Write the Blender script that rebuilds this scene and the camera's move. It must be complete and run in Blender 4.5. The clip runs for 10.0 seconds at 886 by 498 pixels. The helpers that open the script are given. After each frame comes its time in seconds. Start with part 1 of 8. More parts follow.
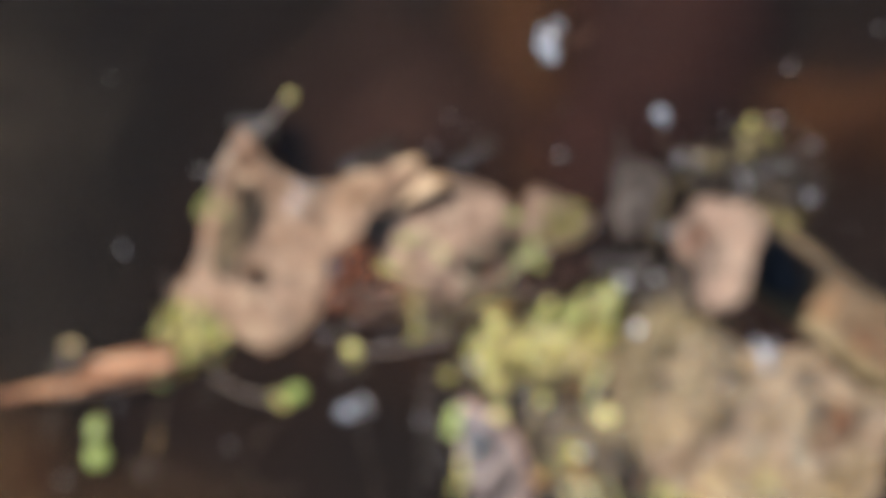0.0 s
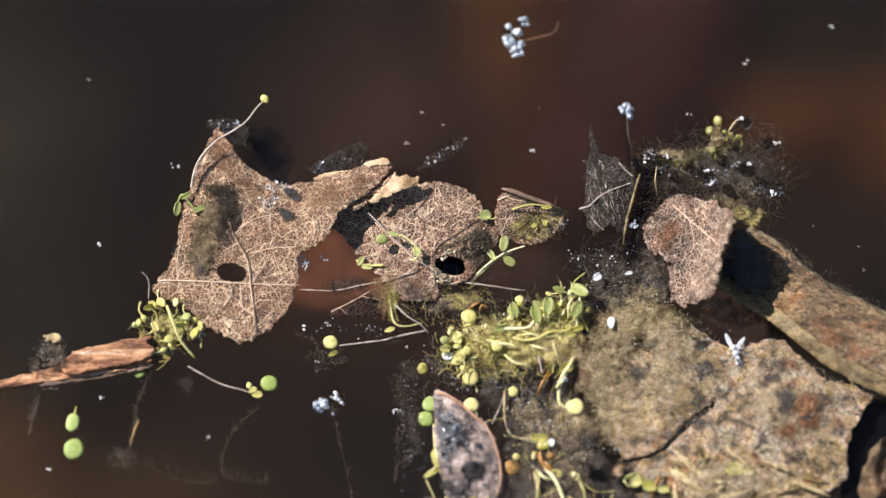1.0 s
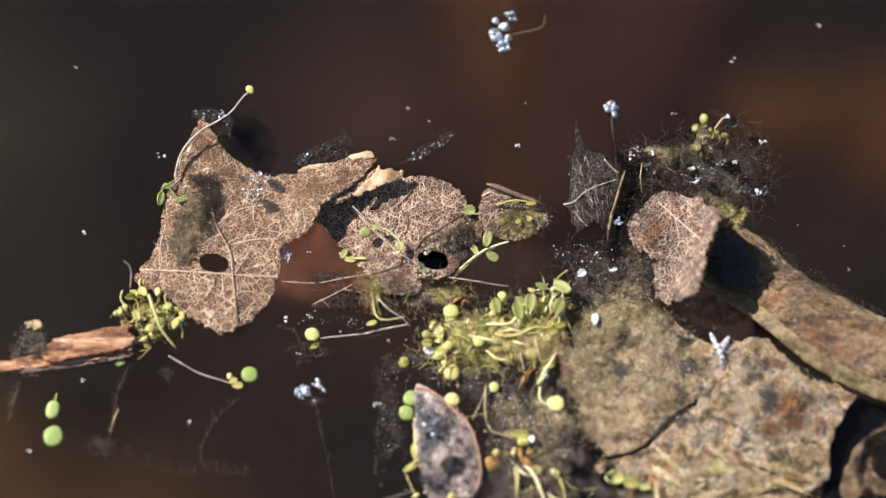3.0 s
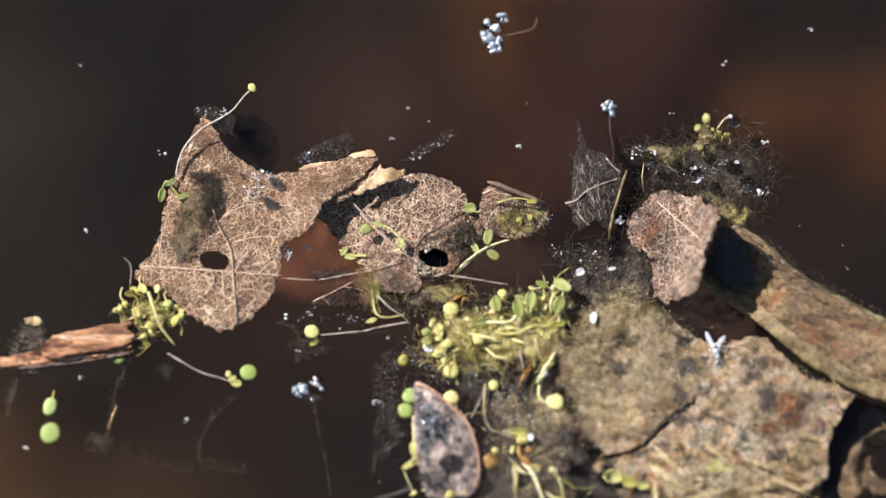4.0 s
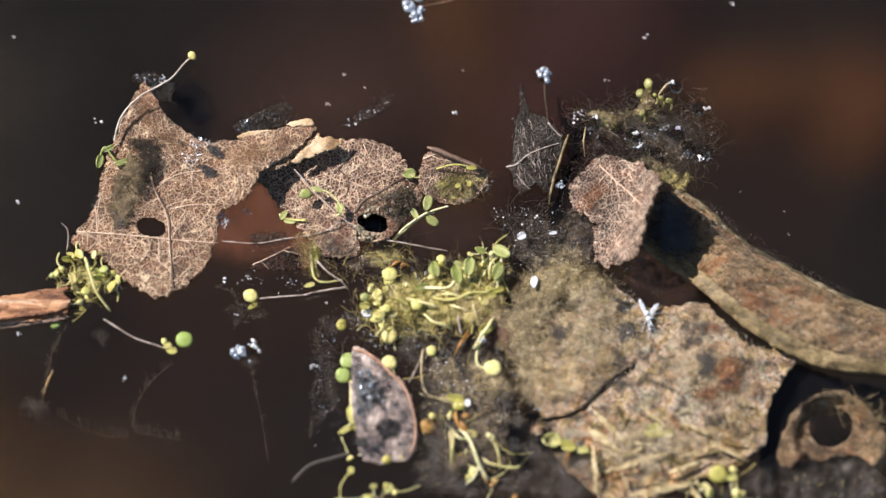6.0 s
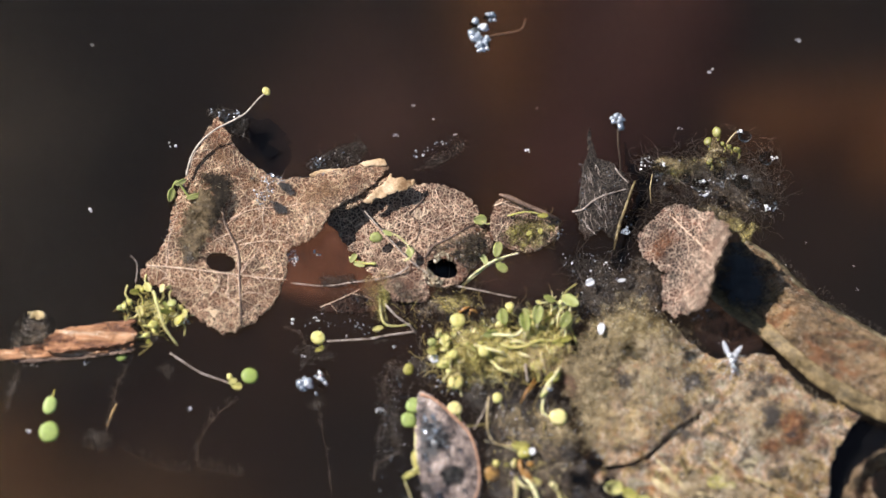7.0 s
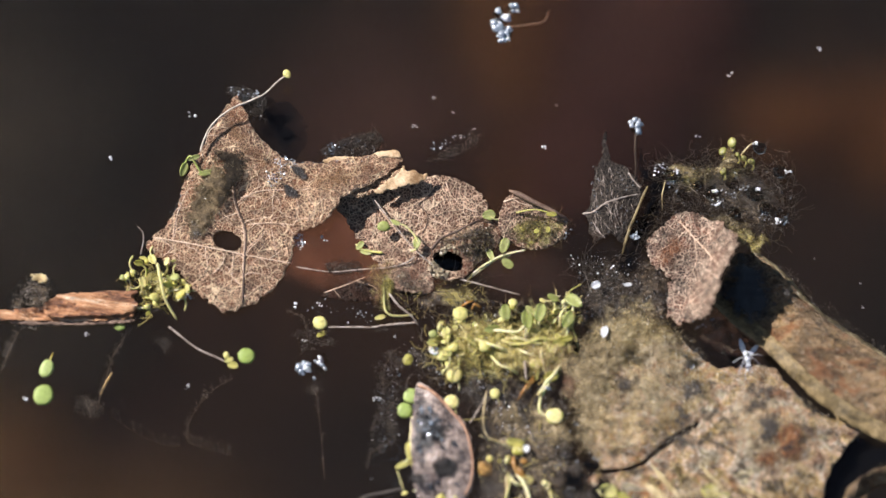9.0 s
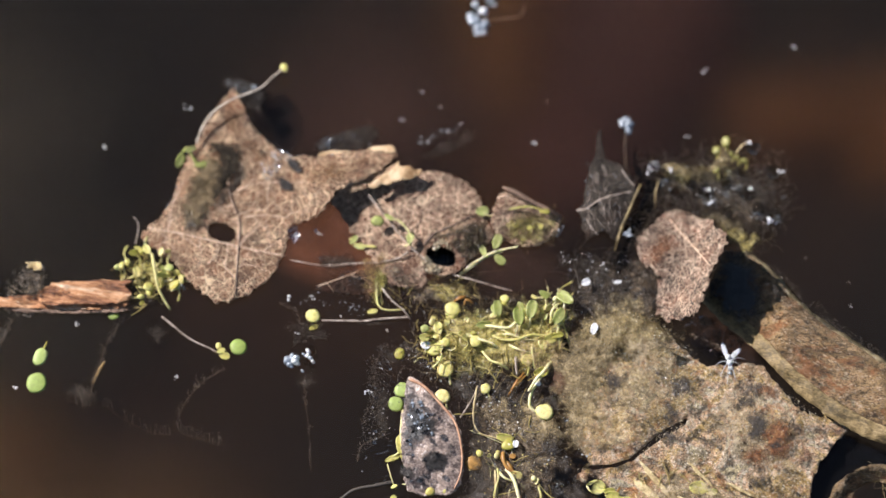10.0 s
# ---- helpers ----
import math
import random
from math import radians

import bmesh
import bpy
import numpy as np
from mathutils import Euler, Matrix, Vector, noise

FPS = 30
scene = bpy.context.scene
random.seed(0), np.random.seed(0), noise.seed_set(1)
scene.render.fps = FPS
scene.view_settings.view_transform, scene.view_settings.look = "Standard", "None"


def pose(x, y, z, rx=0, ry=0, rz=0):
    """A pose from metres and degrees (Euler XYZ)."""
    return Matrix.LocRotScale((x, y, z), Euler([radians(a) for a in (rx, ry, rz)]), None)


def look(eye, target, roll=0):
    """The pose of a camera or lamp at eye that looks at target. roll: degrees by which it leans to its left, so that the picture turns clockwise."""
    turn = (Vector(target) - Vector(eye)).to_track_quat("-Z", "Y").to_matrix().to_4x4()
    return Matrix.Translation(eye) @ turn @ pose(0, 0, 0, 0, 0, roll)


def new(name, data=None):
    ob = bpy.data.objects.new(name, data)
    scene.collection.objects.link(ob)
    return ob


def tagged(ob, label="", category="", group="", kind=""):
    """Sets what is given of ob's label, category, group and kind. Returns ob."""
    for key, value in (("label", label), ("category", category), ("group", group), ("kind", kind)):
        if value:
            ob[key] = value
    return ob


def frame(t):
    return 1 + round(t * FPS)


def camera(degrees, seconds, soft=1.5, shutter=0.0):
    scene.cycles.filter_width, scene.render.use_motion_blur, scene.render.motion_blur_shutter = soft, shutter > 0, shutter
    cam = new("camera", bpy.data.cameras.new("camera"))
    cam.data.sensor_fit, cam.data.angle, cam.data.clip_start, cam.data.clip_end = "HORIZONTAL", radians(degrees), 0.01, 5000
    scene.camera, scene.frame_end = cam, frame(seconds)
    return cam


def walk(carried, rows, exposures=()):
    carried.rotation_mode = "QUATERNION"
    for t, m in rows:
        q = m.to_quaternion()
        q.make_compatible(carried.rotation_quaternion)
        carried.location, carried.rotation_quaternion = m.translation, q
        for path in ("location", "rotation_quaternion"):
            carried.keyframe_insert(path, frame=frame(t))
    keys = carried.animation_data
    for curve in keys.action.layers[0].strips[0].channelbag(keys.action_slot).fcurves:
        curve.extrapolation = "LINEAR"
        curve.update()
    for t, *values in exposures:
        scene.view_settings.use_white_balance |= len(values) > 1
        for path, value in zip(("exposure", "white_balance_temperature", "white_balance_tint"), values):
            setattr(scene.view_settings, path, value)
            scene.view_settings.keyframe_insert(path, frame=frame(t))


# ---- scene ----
from mathutils.geometry import delaunay_2d_cdt

# The plan is in millimetres on the water's surface, x to the right, y away from the camera, z up.
MM = 0.001
LENS, HEIGHT_ANGLE, REACH = 4.49, 75.0, 2.0


def place(x, y, nearer=0.0):
    """A camera slid over the water by x, y mm and moved nearer by some mm, always at the same slant."""
    a = radians(HEIGHT_ANGLE)
    arm = Vector((0, -math.cos(a), math.sin(a)))
    eye = arm * (REACH - nearer * MM) + Vector((x * MM, y * MM, 0))
    return look(eye, eye - arm)


cam = camera(LENS, 10.0, 1.5)
cam.data.dof.use_dof = True
cam.data.dof.focus_distance = REACH
cam.data.dof.aperture_fstop = 4.5
# the lens keeps its focus: the camera comes nearer and draws back to find it
walk(cam, [
    (0, place(-3.26, 0.63, 82)), (0.1, place(-1.02, -1.20, 73)), (0.2, place(0.95, -2.53, 45)), (0.3, place(1.84, -3.66, 13)), (0.4, place(0.68, -2.11, -8)), (0.5, place(-0.11, -1.56, -12)), (1, place(-0.00, 0.00, -1)), (1.5, place(1.14, 0.54, 1.5)), (2, place(0.73, 1.62, 1.5)), (2.5, place(2.29, 0.59, 1.5)), (2.7, place(2.08, -0.59, 1.5)), (4, place(2.03, -0.86, 3)), (4.5, place(0.41, -1.08, 3)), (5, place(0.10, 2.80, 3)), (5.5, place(8.91, -4.10, 2.8)), (5.7, place(9.42, -5.28, 2.6)), (6.8, place(4.37, -2.26, 2.6)), (7, place(1.14, 0.65, 2.6)), (7.5, place(1.98, 0.32, -12)), (8, place(-0.31, 0.76, 1.8)), (8.5, place(-0.26, 0.49, 1.8)), (9, place(0.16, 0.00, 1.8)), (9.5, place(0.68, -0.48, 0)), (10, place(1.19, -0.59, -11))],
    exposures=[(0.0, 0.65), (0.5, 0.64), (1.0, 0.54), (2.5, 0.53), (4.5, 0.57), (5.5, 0.55), (7.5, 0.44), (8.5, 0.43), (9.0, 0.47), (10.0, 0.47)])

# ---- light: a clear sky and one sun, high behind the far left ----
SUN_FROM = Vector((-0.80, 0.50, 0.80)).normalized()
world = bpy.data.worlds.new("sky")
scene.world = world
world.use_nodes = True
sky = world.node_tree.nodes.new("ShaderNodeTexSky")
sky.sky_type, sky.sun_disc = "NISHITA", False
sky.sun_elevation = math.asin(SUN_FROM.z)
sky.sun_rotation = math.atan2(SUN_FROM.x, SUN_FROM.y)
world.node_tree.links.new(sky.outputs[0], world.node_tree.nodes["Background"].inputs[0])
world.node_tree.nodes["Background"].inputs[1].default_value = 0.06
sun = new("sun", bpy.data.lights.new("sun", "SUN"))
sun.data.energy, sun.data.angle, sun.data.color = 5.0, radians(0.6), (1.0, 0.945, 0.945)
sun.matrix_world = look(SUN_FROM * 5, (0, 0, 0))


# ---- materials ----
class Nodes:
    """A small way to write node materials."""

    def __init__(self, name):
        self.material = bpy.data.materials.new(name)
        self.material.use_nodes = True
        self.tree = self.material.node_tree
        self.shader = self.tree.nodes["Principled BSDF"]
        coords = self.add("ShaderNodeTexCoord")
        info = self.add("ShaderNodeObjectInfo")
        shift = self.add("ShaderNodeVectorMath", operation="SCALE")
        self.tree.links.new(info.outputs["Random"], shift.inputs["Scale"])
        shift.inputs[0].default_value = (0.9, 0.5, 0.7)
        both = self.add("ShaderNodeVectorMath", operation="ADD")
        self.tree.links.new(coords.outputs["Object"], both.inputs[0])
        self.tree.links.new(shift.outputs[0], both.inputs[1])
        self.where, self.random = both.outputs[0], info.outputs["Random"]

    def add(self, kind, operation="", feature="", data_type=""):
        node = self.tree.nodes.new(kind)
        if operation:
            node.operation = operation
        if feature:
            node.feature = feature
        if data_type:
            node.data_type = data_type
        return node

    def put(self, value, socket):
        if isinstance(value, (int, float)):
            socket.default_value = value
        elif isinstance(value, tuple):
            socket.default_value = value if len(value) != 3 or socket.type == "VECTOR" else (*value, 1)
        else:
            self.tree.links.new(value, socket)

    def noise(self, size, detail=4.0, rough=0.6, distort=0.0, where=None):
        n = self.add("ShaderNodeTexNoise")
        self.put(where or self.where, n.inputs["Vector"])
        self.put(1 / (size * MM), n.inputs["Scale"])
        self.put(detail, n.inputs["Detail"]), self.put(rough, n.inputs["Roughness"]), self.put(distort, n.inputs["Distortion"])
        return n.outputs["Fac"]

    def cells(self, size, where=None, feature="DISTANCE_TO_EDGE"):
        n = self.add("ShaderNodeTexVoronoi", feature=feature)
        self.put(where or self.where, n.inputs["Vector"])
        self.put(1 / (size * MM), n.inputs["Scale"])
        return n.outputs["Distance"]

    def span(self, value, a, b, c=0.0, d=1.0):
        n = self.add("ShaderNodeMapRange")
        self.put(value, n.inputs[0])
        for i, v in enumerate((a, b, c, d)):
            self.put(v, n.inputs[i + 1])
        return n.outputs[0]

    def math(self, kind, a, b):
        n = self.add("ShaderNodeMath", operation=kind)
        self.put(a, n.inputs[0]), self.put(b, n.inputs[1])
        return n.outputs[0]

    def mix(self, fac, a, b):
        n = self.add("ShaderNodeMix", data_type="RGBA")
        self.put(fac, n.inputs[0]), self.put(a, n.inputs[6]), self.put(b, n.inputs[7])
        return n.outputs[2]

    def ramp(self, value, *stops):
        n = self.add("ShaderNodeValToRGB")
        self.put(value, n.inputs[0])
        while len(n.color_ramp.elements) < len(stops):
            n.color_ramp.elements.new(0.5)
        for e, (at, colour) in zip(n.color_ramp.elements, stops):
            e.position, e.color = at, (*colour, 1)
        return n.outputs[0]

    def warped(self, size, much):
        n = self.add("ShaderNodeTexNoise")
        self.put(self.where, n.inputs["Vector"]), self.put(1 / (size * MM), n.inputs["Scale"])
        centre = self.add("ShaderNodeVectorMath", operation="SUBTRACT")
        self.put(n.outputs["Color"], centre.inputs[0])
        centre.inputs[1].default_value = (0.5, 0.5, 0.5)
        scaled = self.add("ShaderNodeVectorMath", operation="SCALE")
        self.put(centre.outputs[0], scaled.inputs[0]), self.put(much * MM, scaled.inputs["Scale"])
        total = self.add("ShaderNodeVectorMath", operation="ADD")
        self.put(self.where, total.inputs[0]), self.put(scaled.outputs[0], total.inputs[1])
        return total.outputs[0]

    def done(self, colour, rough=0.6, height=None, relief=0.1, strength=0.6, **inputs):
        self.put(colour, self.shader.inputs["Base Color"])
        self.put(rough, self.shader.inputs["Roughness"])
        for key, value in inputs.items():
            self.put(value, self.shader.inputs[key.replace("_", " ")])
        if height is not None:
            bump = self.add("ShaderNodeBump")
            self.put(strength, bump.inputs["Strength"]), self.put(relief * MM, bump.inputs["Distance"])
            self.put(height, bump.inputs["Height"])
            self.put(bump.outputs[0], self.shader.inputs["Normal"])
        return self.material


def veined(name, dark, mid, pale, rust, stain=0.5, coarse=1.5, fine=0.45, vein=0.85, gloss=0.5):
    """A rotting leaf blade: bright thin veins round patches of a fine pale net with dark sunken cells, and rusty and dirty blotches."""
    n = Nodes(name)
    big = n.span(n.cells(coarse, n.warped(1.2, 0.5)), 0.016, 0.050, 1.0, 0.0)
    half = n.span(n.cells(coarse * 0.47, n.warped(0.9, 0.3)), 0.02, 0.085, 1.0, 0.0)
    small = n.span(n.cells(fine, n.warped(0.5, 0.16)), 0.03, 0.15, 1.0, 0.0)
    tiny = n.noise(0.2, 3.0, 0.7)
    patch = n.noise(5.0, 6.0, 0.7, 0.5)
    grain = n.noise(0.35, 3.0, 0.7)
    base = n.mix(n.span(patch, 0.38, 0.60), dark, mid)
    base = n.mix(n.span(n.noise(6.0, 5.0, 0.65, 0.6), 0.50, 0.68, 0.0, 0.85), base, rust)
    base = n.mix(n.span(tiny, 0.47, 0.66, 0.0, 0.7), base, tuple(c * 0.4 for c in dark))
    fade = n.span(n.noise(3.4, 4.0, 0.65), 0.40, 0.58, 0.25, 1.0)
    colour = n.mix(n.math("MULTIPLY", n.math("MULTIPLY", small, n.span(fade, 0.25, 1.0, 0.45, 1.0)), vein * 0.85), base, pale)
    colour = n.mix(n.math("MULTIPLY", n.math("MULTIPLY", half, fade), vein * 0.24), colour, pale)
    colour = n.mix(n.math("MULTIPLY", n.math("MULTIPLY", big, n.span(fade, 0.25, 1.0, 0.5, 1.0)), vein * 0.92), colour, tuple(min(1, c * 1.15) for c in pale))
    dirt = n.span(n.noise(2.2, 7.0, 0.72, 0.3), 0.55, 0.67, 0.0, stain)
    colour = n.mix(dirt, colour, (0.035, 0.027, 0.022))
    height = n.math("ADD", n.math("MULTIPLY", n.math("ADD", big, half), 0.8), n.math("ADD", small, n.math("MULTIPLY", n.math("ADD", grain, tiny), 0.7)))
    return n.done(colour, n.span(grain, 0.3, 0.62, 0.25, 0.68), height, 0.26, 0.9, Specular_IOR_Level=gloss)


def mottled(name, stops, size, rough=(0.4, 0.75), relief=0.25, speck=0.4, speck_colour=(0.03, 0.024, 0.02), gloss=0.5, grain=None):
    """Blotched matter at three scales; grain gives a direction in degrees and how long the streaks are drawn."""
    n = Nodes(name)
    if grain:
        turn = n.add("ShaderNodeMapping")
        n.put(n.where, turn.inputs["Vector"])
        turn.inputs["Rotation"].default_value = (0, 0, radians(-grain[0]))
        turn.inputs["Scale"].default_value = (1 / grain[1], 1, 1)
        n.where = turn.outputs[0]
    a = n.noise(size, 8.0, 0.68, 0.5)
    b = n.noise(size * 0.12, 5.0, 0.7)
    blend = n.math("ADD", n.math("MULTIPLY", a, 0.62), n.math("MULTIPLY", b, 0.38))
    colour = n.ramp(n.span(blend, 0.40, 0.60), *stops)
    dark = n.span(n.noise(size * 0.33, 7.0, 0.78, 0.4), 0.55, 0.64, 0.0, speck)
    colour = n.mix(dark, colour, speck_colour)
    return n.done(colour, n.span(b, 0.3, 0.7, *rough), blend, relief, 0.9, Specular_IOR_Level=gloss)


def rotten(name, hues, dark, rust, pale, blotch=0.85, grain=None):
    """A leaf far gone: patches of several hues, fine pores, black and rusty spots, pale crumbs. grain gives a direction in degrees and the length of streaks."""
    n = Nodes(name)
    if grain:
        turn = n.add("ShaderNodeMapping")
        n.put(n.where, turn.inputs["Vector"])
        turn.inputs["Rotation"].default_value = (0, 0, radians(-grain[0]))
        turn.inputs["Scale"].default_value = (1 / grain[1], 1, 1)
        n.where = turn.outputs[0]
    hue = n.ramp(n.span(n.noise(5.0, 5.0, 0.65, 1.0), 0.36, 0.64), *hues)
    hue = n.mix(n.span(n.noise(9.0, 4.0, 0.6, 0.5), 0.50, 0.60, 0.0, 0.55), hue, tuple(c * 0.55 for c in hues[0][1]))
    pores = n.noise(0.30, 5.0, 0.8)
    colour = n.mix(n.span(pores, 0.47, 0.60, 0.0, 0.9), hue, tuple(c * 1.2 for c in dark))
    colour = n.mix(n.span(n.noise(0.5, 5.0, 0.8), 0.54, 0.62, 0.0, 0.9), colour, pale)
    colour = n.mix(n.span(n.noise(3.4, 8.0, 0.74, 0.5), 0.53, 0.61, 0.0, 0.75), colour, rust)
    spots = n.noise(2.2, 8.0, 0.80, 0.4)
    colour = n.mix(n.span(spots, 0.53, 0.60, 0.0, blotch), colour, dark)
    height = n.math("SUBTRACT", n.math("ADD", pores, n.noise(1.2, 6.0, 0.7)), n.span(spots, 0.5, 0.62))
    return n.done(colour, n.span(pores, 0.3, 0.7, 0.3, 0.7), height, 0.4, 0.9)


def slimy(name, stops, size, thin, thick, cover=0.9, rough=(0.12, 0.45), gloss=0.5, relief=0.3):
    """Half-clear slime that thins out towards its rim and in patches."""
    n = Nodes(name)
    body = n.noise(size, 8.0, 0.7, 0.6)
    fleck = n.noise(size * 0.14, 5.0, 0.7)
    blend = n.math("ADD", n.math("MULTIPLY", body, 0.55), n.math("MULTIPLY", fleck, 0.45))
    colour = n.ramp(n.span(blend, 0.34, 0.66), *stops)
    rim = n.add("ShaderNodeAttribute")
    rim.attribute_name = "cover"
    patch = n.math("ADD", n.noise(size * 0.8, 7.0, 0.7, 0.4, n.warped(size, size)), n.math("MULTIPLY", n.math("SUBTRACT", fleck, 0.5), 0.35))
    depth = n.math("ADD", patch, n.math("MULTIPLY", n.math("SUBTRACT", rim.outputs["Fac"], 1.0), 0.35))
    return n.done(colour, n.span(fleck, 0.3, 0.7, *rough), blend, relief, 0.9, Specular_IOR_Level=gloss, Alpha=n.span(depth, thin, thick, 0.0, cover))


def living(name, a, b, rough=0.48, sheen=0.35):
    """Fresh green tissue, each piece in a tone of its own."""
    n = Nodes(name)
    tone = n.mix(n.random, a, b)
    spots = n.noise(0.7, 5.0, 0.7)
    colour = n.mix(n.span(spots, 0.45, 0.68, 0.0, 0.6), tone, tuple(c * 0.5 for c in a))
    return n.done(colour, rough, spots, 0.05, 0.4, Transmission_Weight=0.0, Subsurface_Weight=sheen,
                  Subsurface_Radius=(0.0009, 0.0012, 0.0004), Subsurface_Scale=0.6)


def crumbly(name, dark, mid, pale):
    """Loose crumbs and threads, each in a tone of its own."""
    n = Nodes(name)
    tone = n.add("ShaderNodeNewGeometry").outputs["Random Per Island"]
    colour = n.ramp(tone, (0.0, dark), (0.55, mid), (0.92, mid), (1.0, pale))
    return n.done(n.mix(n.span(n.noise(0.3), 0.4, 0.7, 0.0, 0.6), colour, dark), 0.35)


MAT = {}
MAT["leaf"] = veined("veined_leaf", (0.050, 0.017, 0.006), (0.190, 0.074, 0.026), (1.0, 0.66, 0.42), (0.24, 0.068, 0.019), 0.5, 1.8, 0.50, 1.0)
MAT["leaf_flap"] = veined("veined_leaf_flap", (0.022, 0.010, 0.006), (0.105, 0.045, 0.023), (0.95, 0.68, 0.50), (0.28, 0.066, 0.016), 0.85, 1.7, 0.56, 1.0)
MAT["leaf_low"] = veined("veined_leaf_pinkish", (0.034, 0.013, 0.007), (0.130, 0.053, 0.024), (0.98, 0.66, 0.45), (0.15, 0.050, 0.020), 0.45, 1.9, 0.56, 1.0)
MAT["leaf_rust"] = veined("veined_leaf_rusty", (0.050, 0.019, 0.010), (0.165, 0.070, 0.031), (0.74, 0.52, 0.35), (0.28, 0.07, 0.02), 0.6, 1.8, 0.75, 0.92)
MAT["leaf_black"] = veined("veined_leaf_black", (0.007, 0.0045, 0.004), (0.026, 0.013, 0.010), (0.20, 0.13, 0.095), (0.06, 0.021, 0.012), 0.8, 1.3, 0.6, 0.5, 0.08)
MAT["leaf_skeleton"] = veined("skeleton_leaf", (0.006, 0.005, 0.005), (0.016, 0.012, 0.010), (0.21, 0.17, 0.135), (0.050, 0.026, 0.016), 0.85, 1.5, 0.6, 0.6, 0.2)
MAT["leaf_grey"] = rotten("rotten_leaf", ((0.0, (0.34, 0.21, 0.07)), (0.25, (0.68, 0.46, 0.17)), (0.45, (0.75, 0.52, 0.30)), (0.65, (0.73, 0.46, 0.28)), (0.85, (0.64, 0.55, 0.40)), (1.0, (0.72, 0.60, 0.35))), (0.040, 0.028, 0.018), (0.36, 0.15, 0.05), (0.96, 0.86, 0.70))
MAT["leaf_roll"] = rotten("rolled_leaf", ((0.0, (0.17, 0.095, 0.04)), (0.3, (0.37, 0.235, 0.10)), (0.55, (0.46, 0.30, 0.155)), (0.8, (0.38, 0.22, 0.10)), (1.0, (0.34, 0.28, 0.17))), (0.035, 0.024, 0.015), (0.28, 0.105, 0.035), (0.60, 0.46, 0.32), 0.75, (-32, 1.8))
MAT["leaf_belly"] = mottled("rolled_leaf_belly", ((0.0, (0.07, 0.050, 0.020)), (0.4, (0.20, 0.140, 0.058)), (0.75, (0.33, 0.235, 0.105)), (1.0, (0.44, 0.33, 0.17))), 2.4, speck=0.7, speck_colour=(0.07, 0.042, 0.02), relief=0.35, grain=(-30, 2.0))
MAT["leaf_spotted"] = mottled("wet_spotted_leaf", ((0.0, (0.045, 0.034, 0.032)), (0.3, (0.15, 0.112, 0.095)), (0.55, (0.29, 0.225, 0.19)), (0.8, (0.43, 0.32, 0.25)), (1.0, (0.60, 0.52, 0.47))), 4.0, (0.08, 0.4), relief=0.45, speck=0.55, speck_colour=(0.035, 0.030, 0.033))
MAT["pink"] = mottled("pinkish_rim", ((0.0, (0.34, 0.15, 0.075)), (1.0, (0.62, 0.37, 0.23))), 2.0, speck=0.3)
MAT["leaf_olive"] = mottled("slimy_rim", ((0.0, (0.03, 0.024, 0.012)), (0.5, (0.13, 0.10, 0.05)), (1.0, (0.28, 0.22, 0.12))), 2.5, (0.25, 0.6), speck=0.6)
MAT["slime_olive_solid"] = mottled("olive_leaf_rim", ((0.0, (0.06, 0.042, 0.016)), (0.5, (0.20, 0.145, 0.055)), (1.0, (0.36, 0.28, 0.13))), 1.5, (0.25, 0.6), speck=0.5)
MAT["slime_olive"] = slimy("olive_slime", ((0.0, (0.065, 0.045, 0.020)), (0.35, (0.33, 0.235, 0.09)), (0.65, (0.54, 0.42, 0.20)), (1.0, (0.80, 0.71, 0.48))), 2.4, 0.38, 0.70, 0.7)
MAT["slime_crust"] = slimy("dry_algae_crust", ((0.0, (0.024, 0.016, 0.008)), (0.45, (0.125, 0.086, 0.042)), (0.75, (0.27, 0.195, 0.105)), (1.0, (0.46, 0.37, 0.23))), 1.4, 0.18, 0.44, 0.97, (0.4, 0.7), 0.4, 0.6)
MAT["slime_tan"] = slimy("tan_slime", ((0.0, (0.08, 0.052, 0.026)), (0.35, (0.31, 0.225, 0.12)), (0.65, (0.54, 0.42, 0.25)), (1.0, (0.80, 0.70, 0.52))), 2.0, 0.38, 0.66, 0.75)
MAT["slime_gold"] = slimy("golden_slime", ((0.0, (0.10, 0.06, 0.022)), (0.35, (0.40, 0.27, 0.11)), (0.65, (0.62, 0.46, 0.22)), (1.0, (0.82, 0.70, 0.48))), 1.2, 0.36, 0.66, 0.7)
MAT["slime_yellow"] = slimy("yellow_slime", ((0.0, (0.11, 0.09, 0.02)), (0.4, (0.40, 0.34, 0.08)), (0.7, (0.60, 0.54, 0.18)), (1.0, (0.78, 0.72, 0.36))), 1.8, 0.34, 0.62, 0.8)
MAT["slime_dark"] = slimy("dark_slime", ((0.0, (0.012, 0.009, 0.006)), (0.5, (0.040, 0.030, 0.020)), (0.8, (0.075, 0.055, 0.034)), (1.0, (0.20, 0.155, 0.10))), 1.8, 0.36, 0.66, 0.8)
MAT["crust_black"] = slimy("black_dirt_crust", ((0.0, (0.008, 0.006, 0.004)), (0.5, (0.026, 0.019, 0.012)), (0.8, (0.060, 0.045, 0.028)), (1.0, (0.20, 0.16, 0.11))), 0.9, 0.14, 0.42, 0.92, (0.5, 0.8), 0.2, 0.6)
MAT["slime_black"] = slimy("black_wet_rot", ((0.0, (0.007, 0.006, 0.006)), (0.6, (0.022, 0.018, 0.016)), (1.0, (0.14, 0.12, 0.11))), 1.4, 0.16, 0.42, 0.95, (0.2, 0.45), 0.35, 0.5)
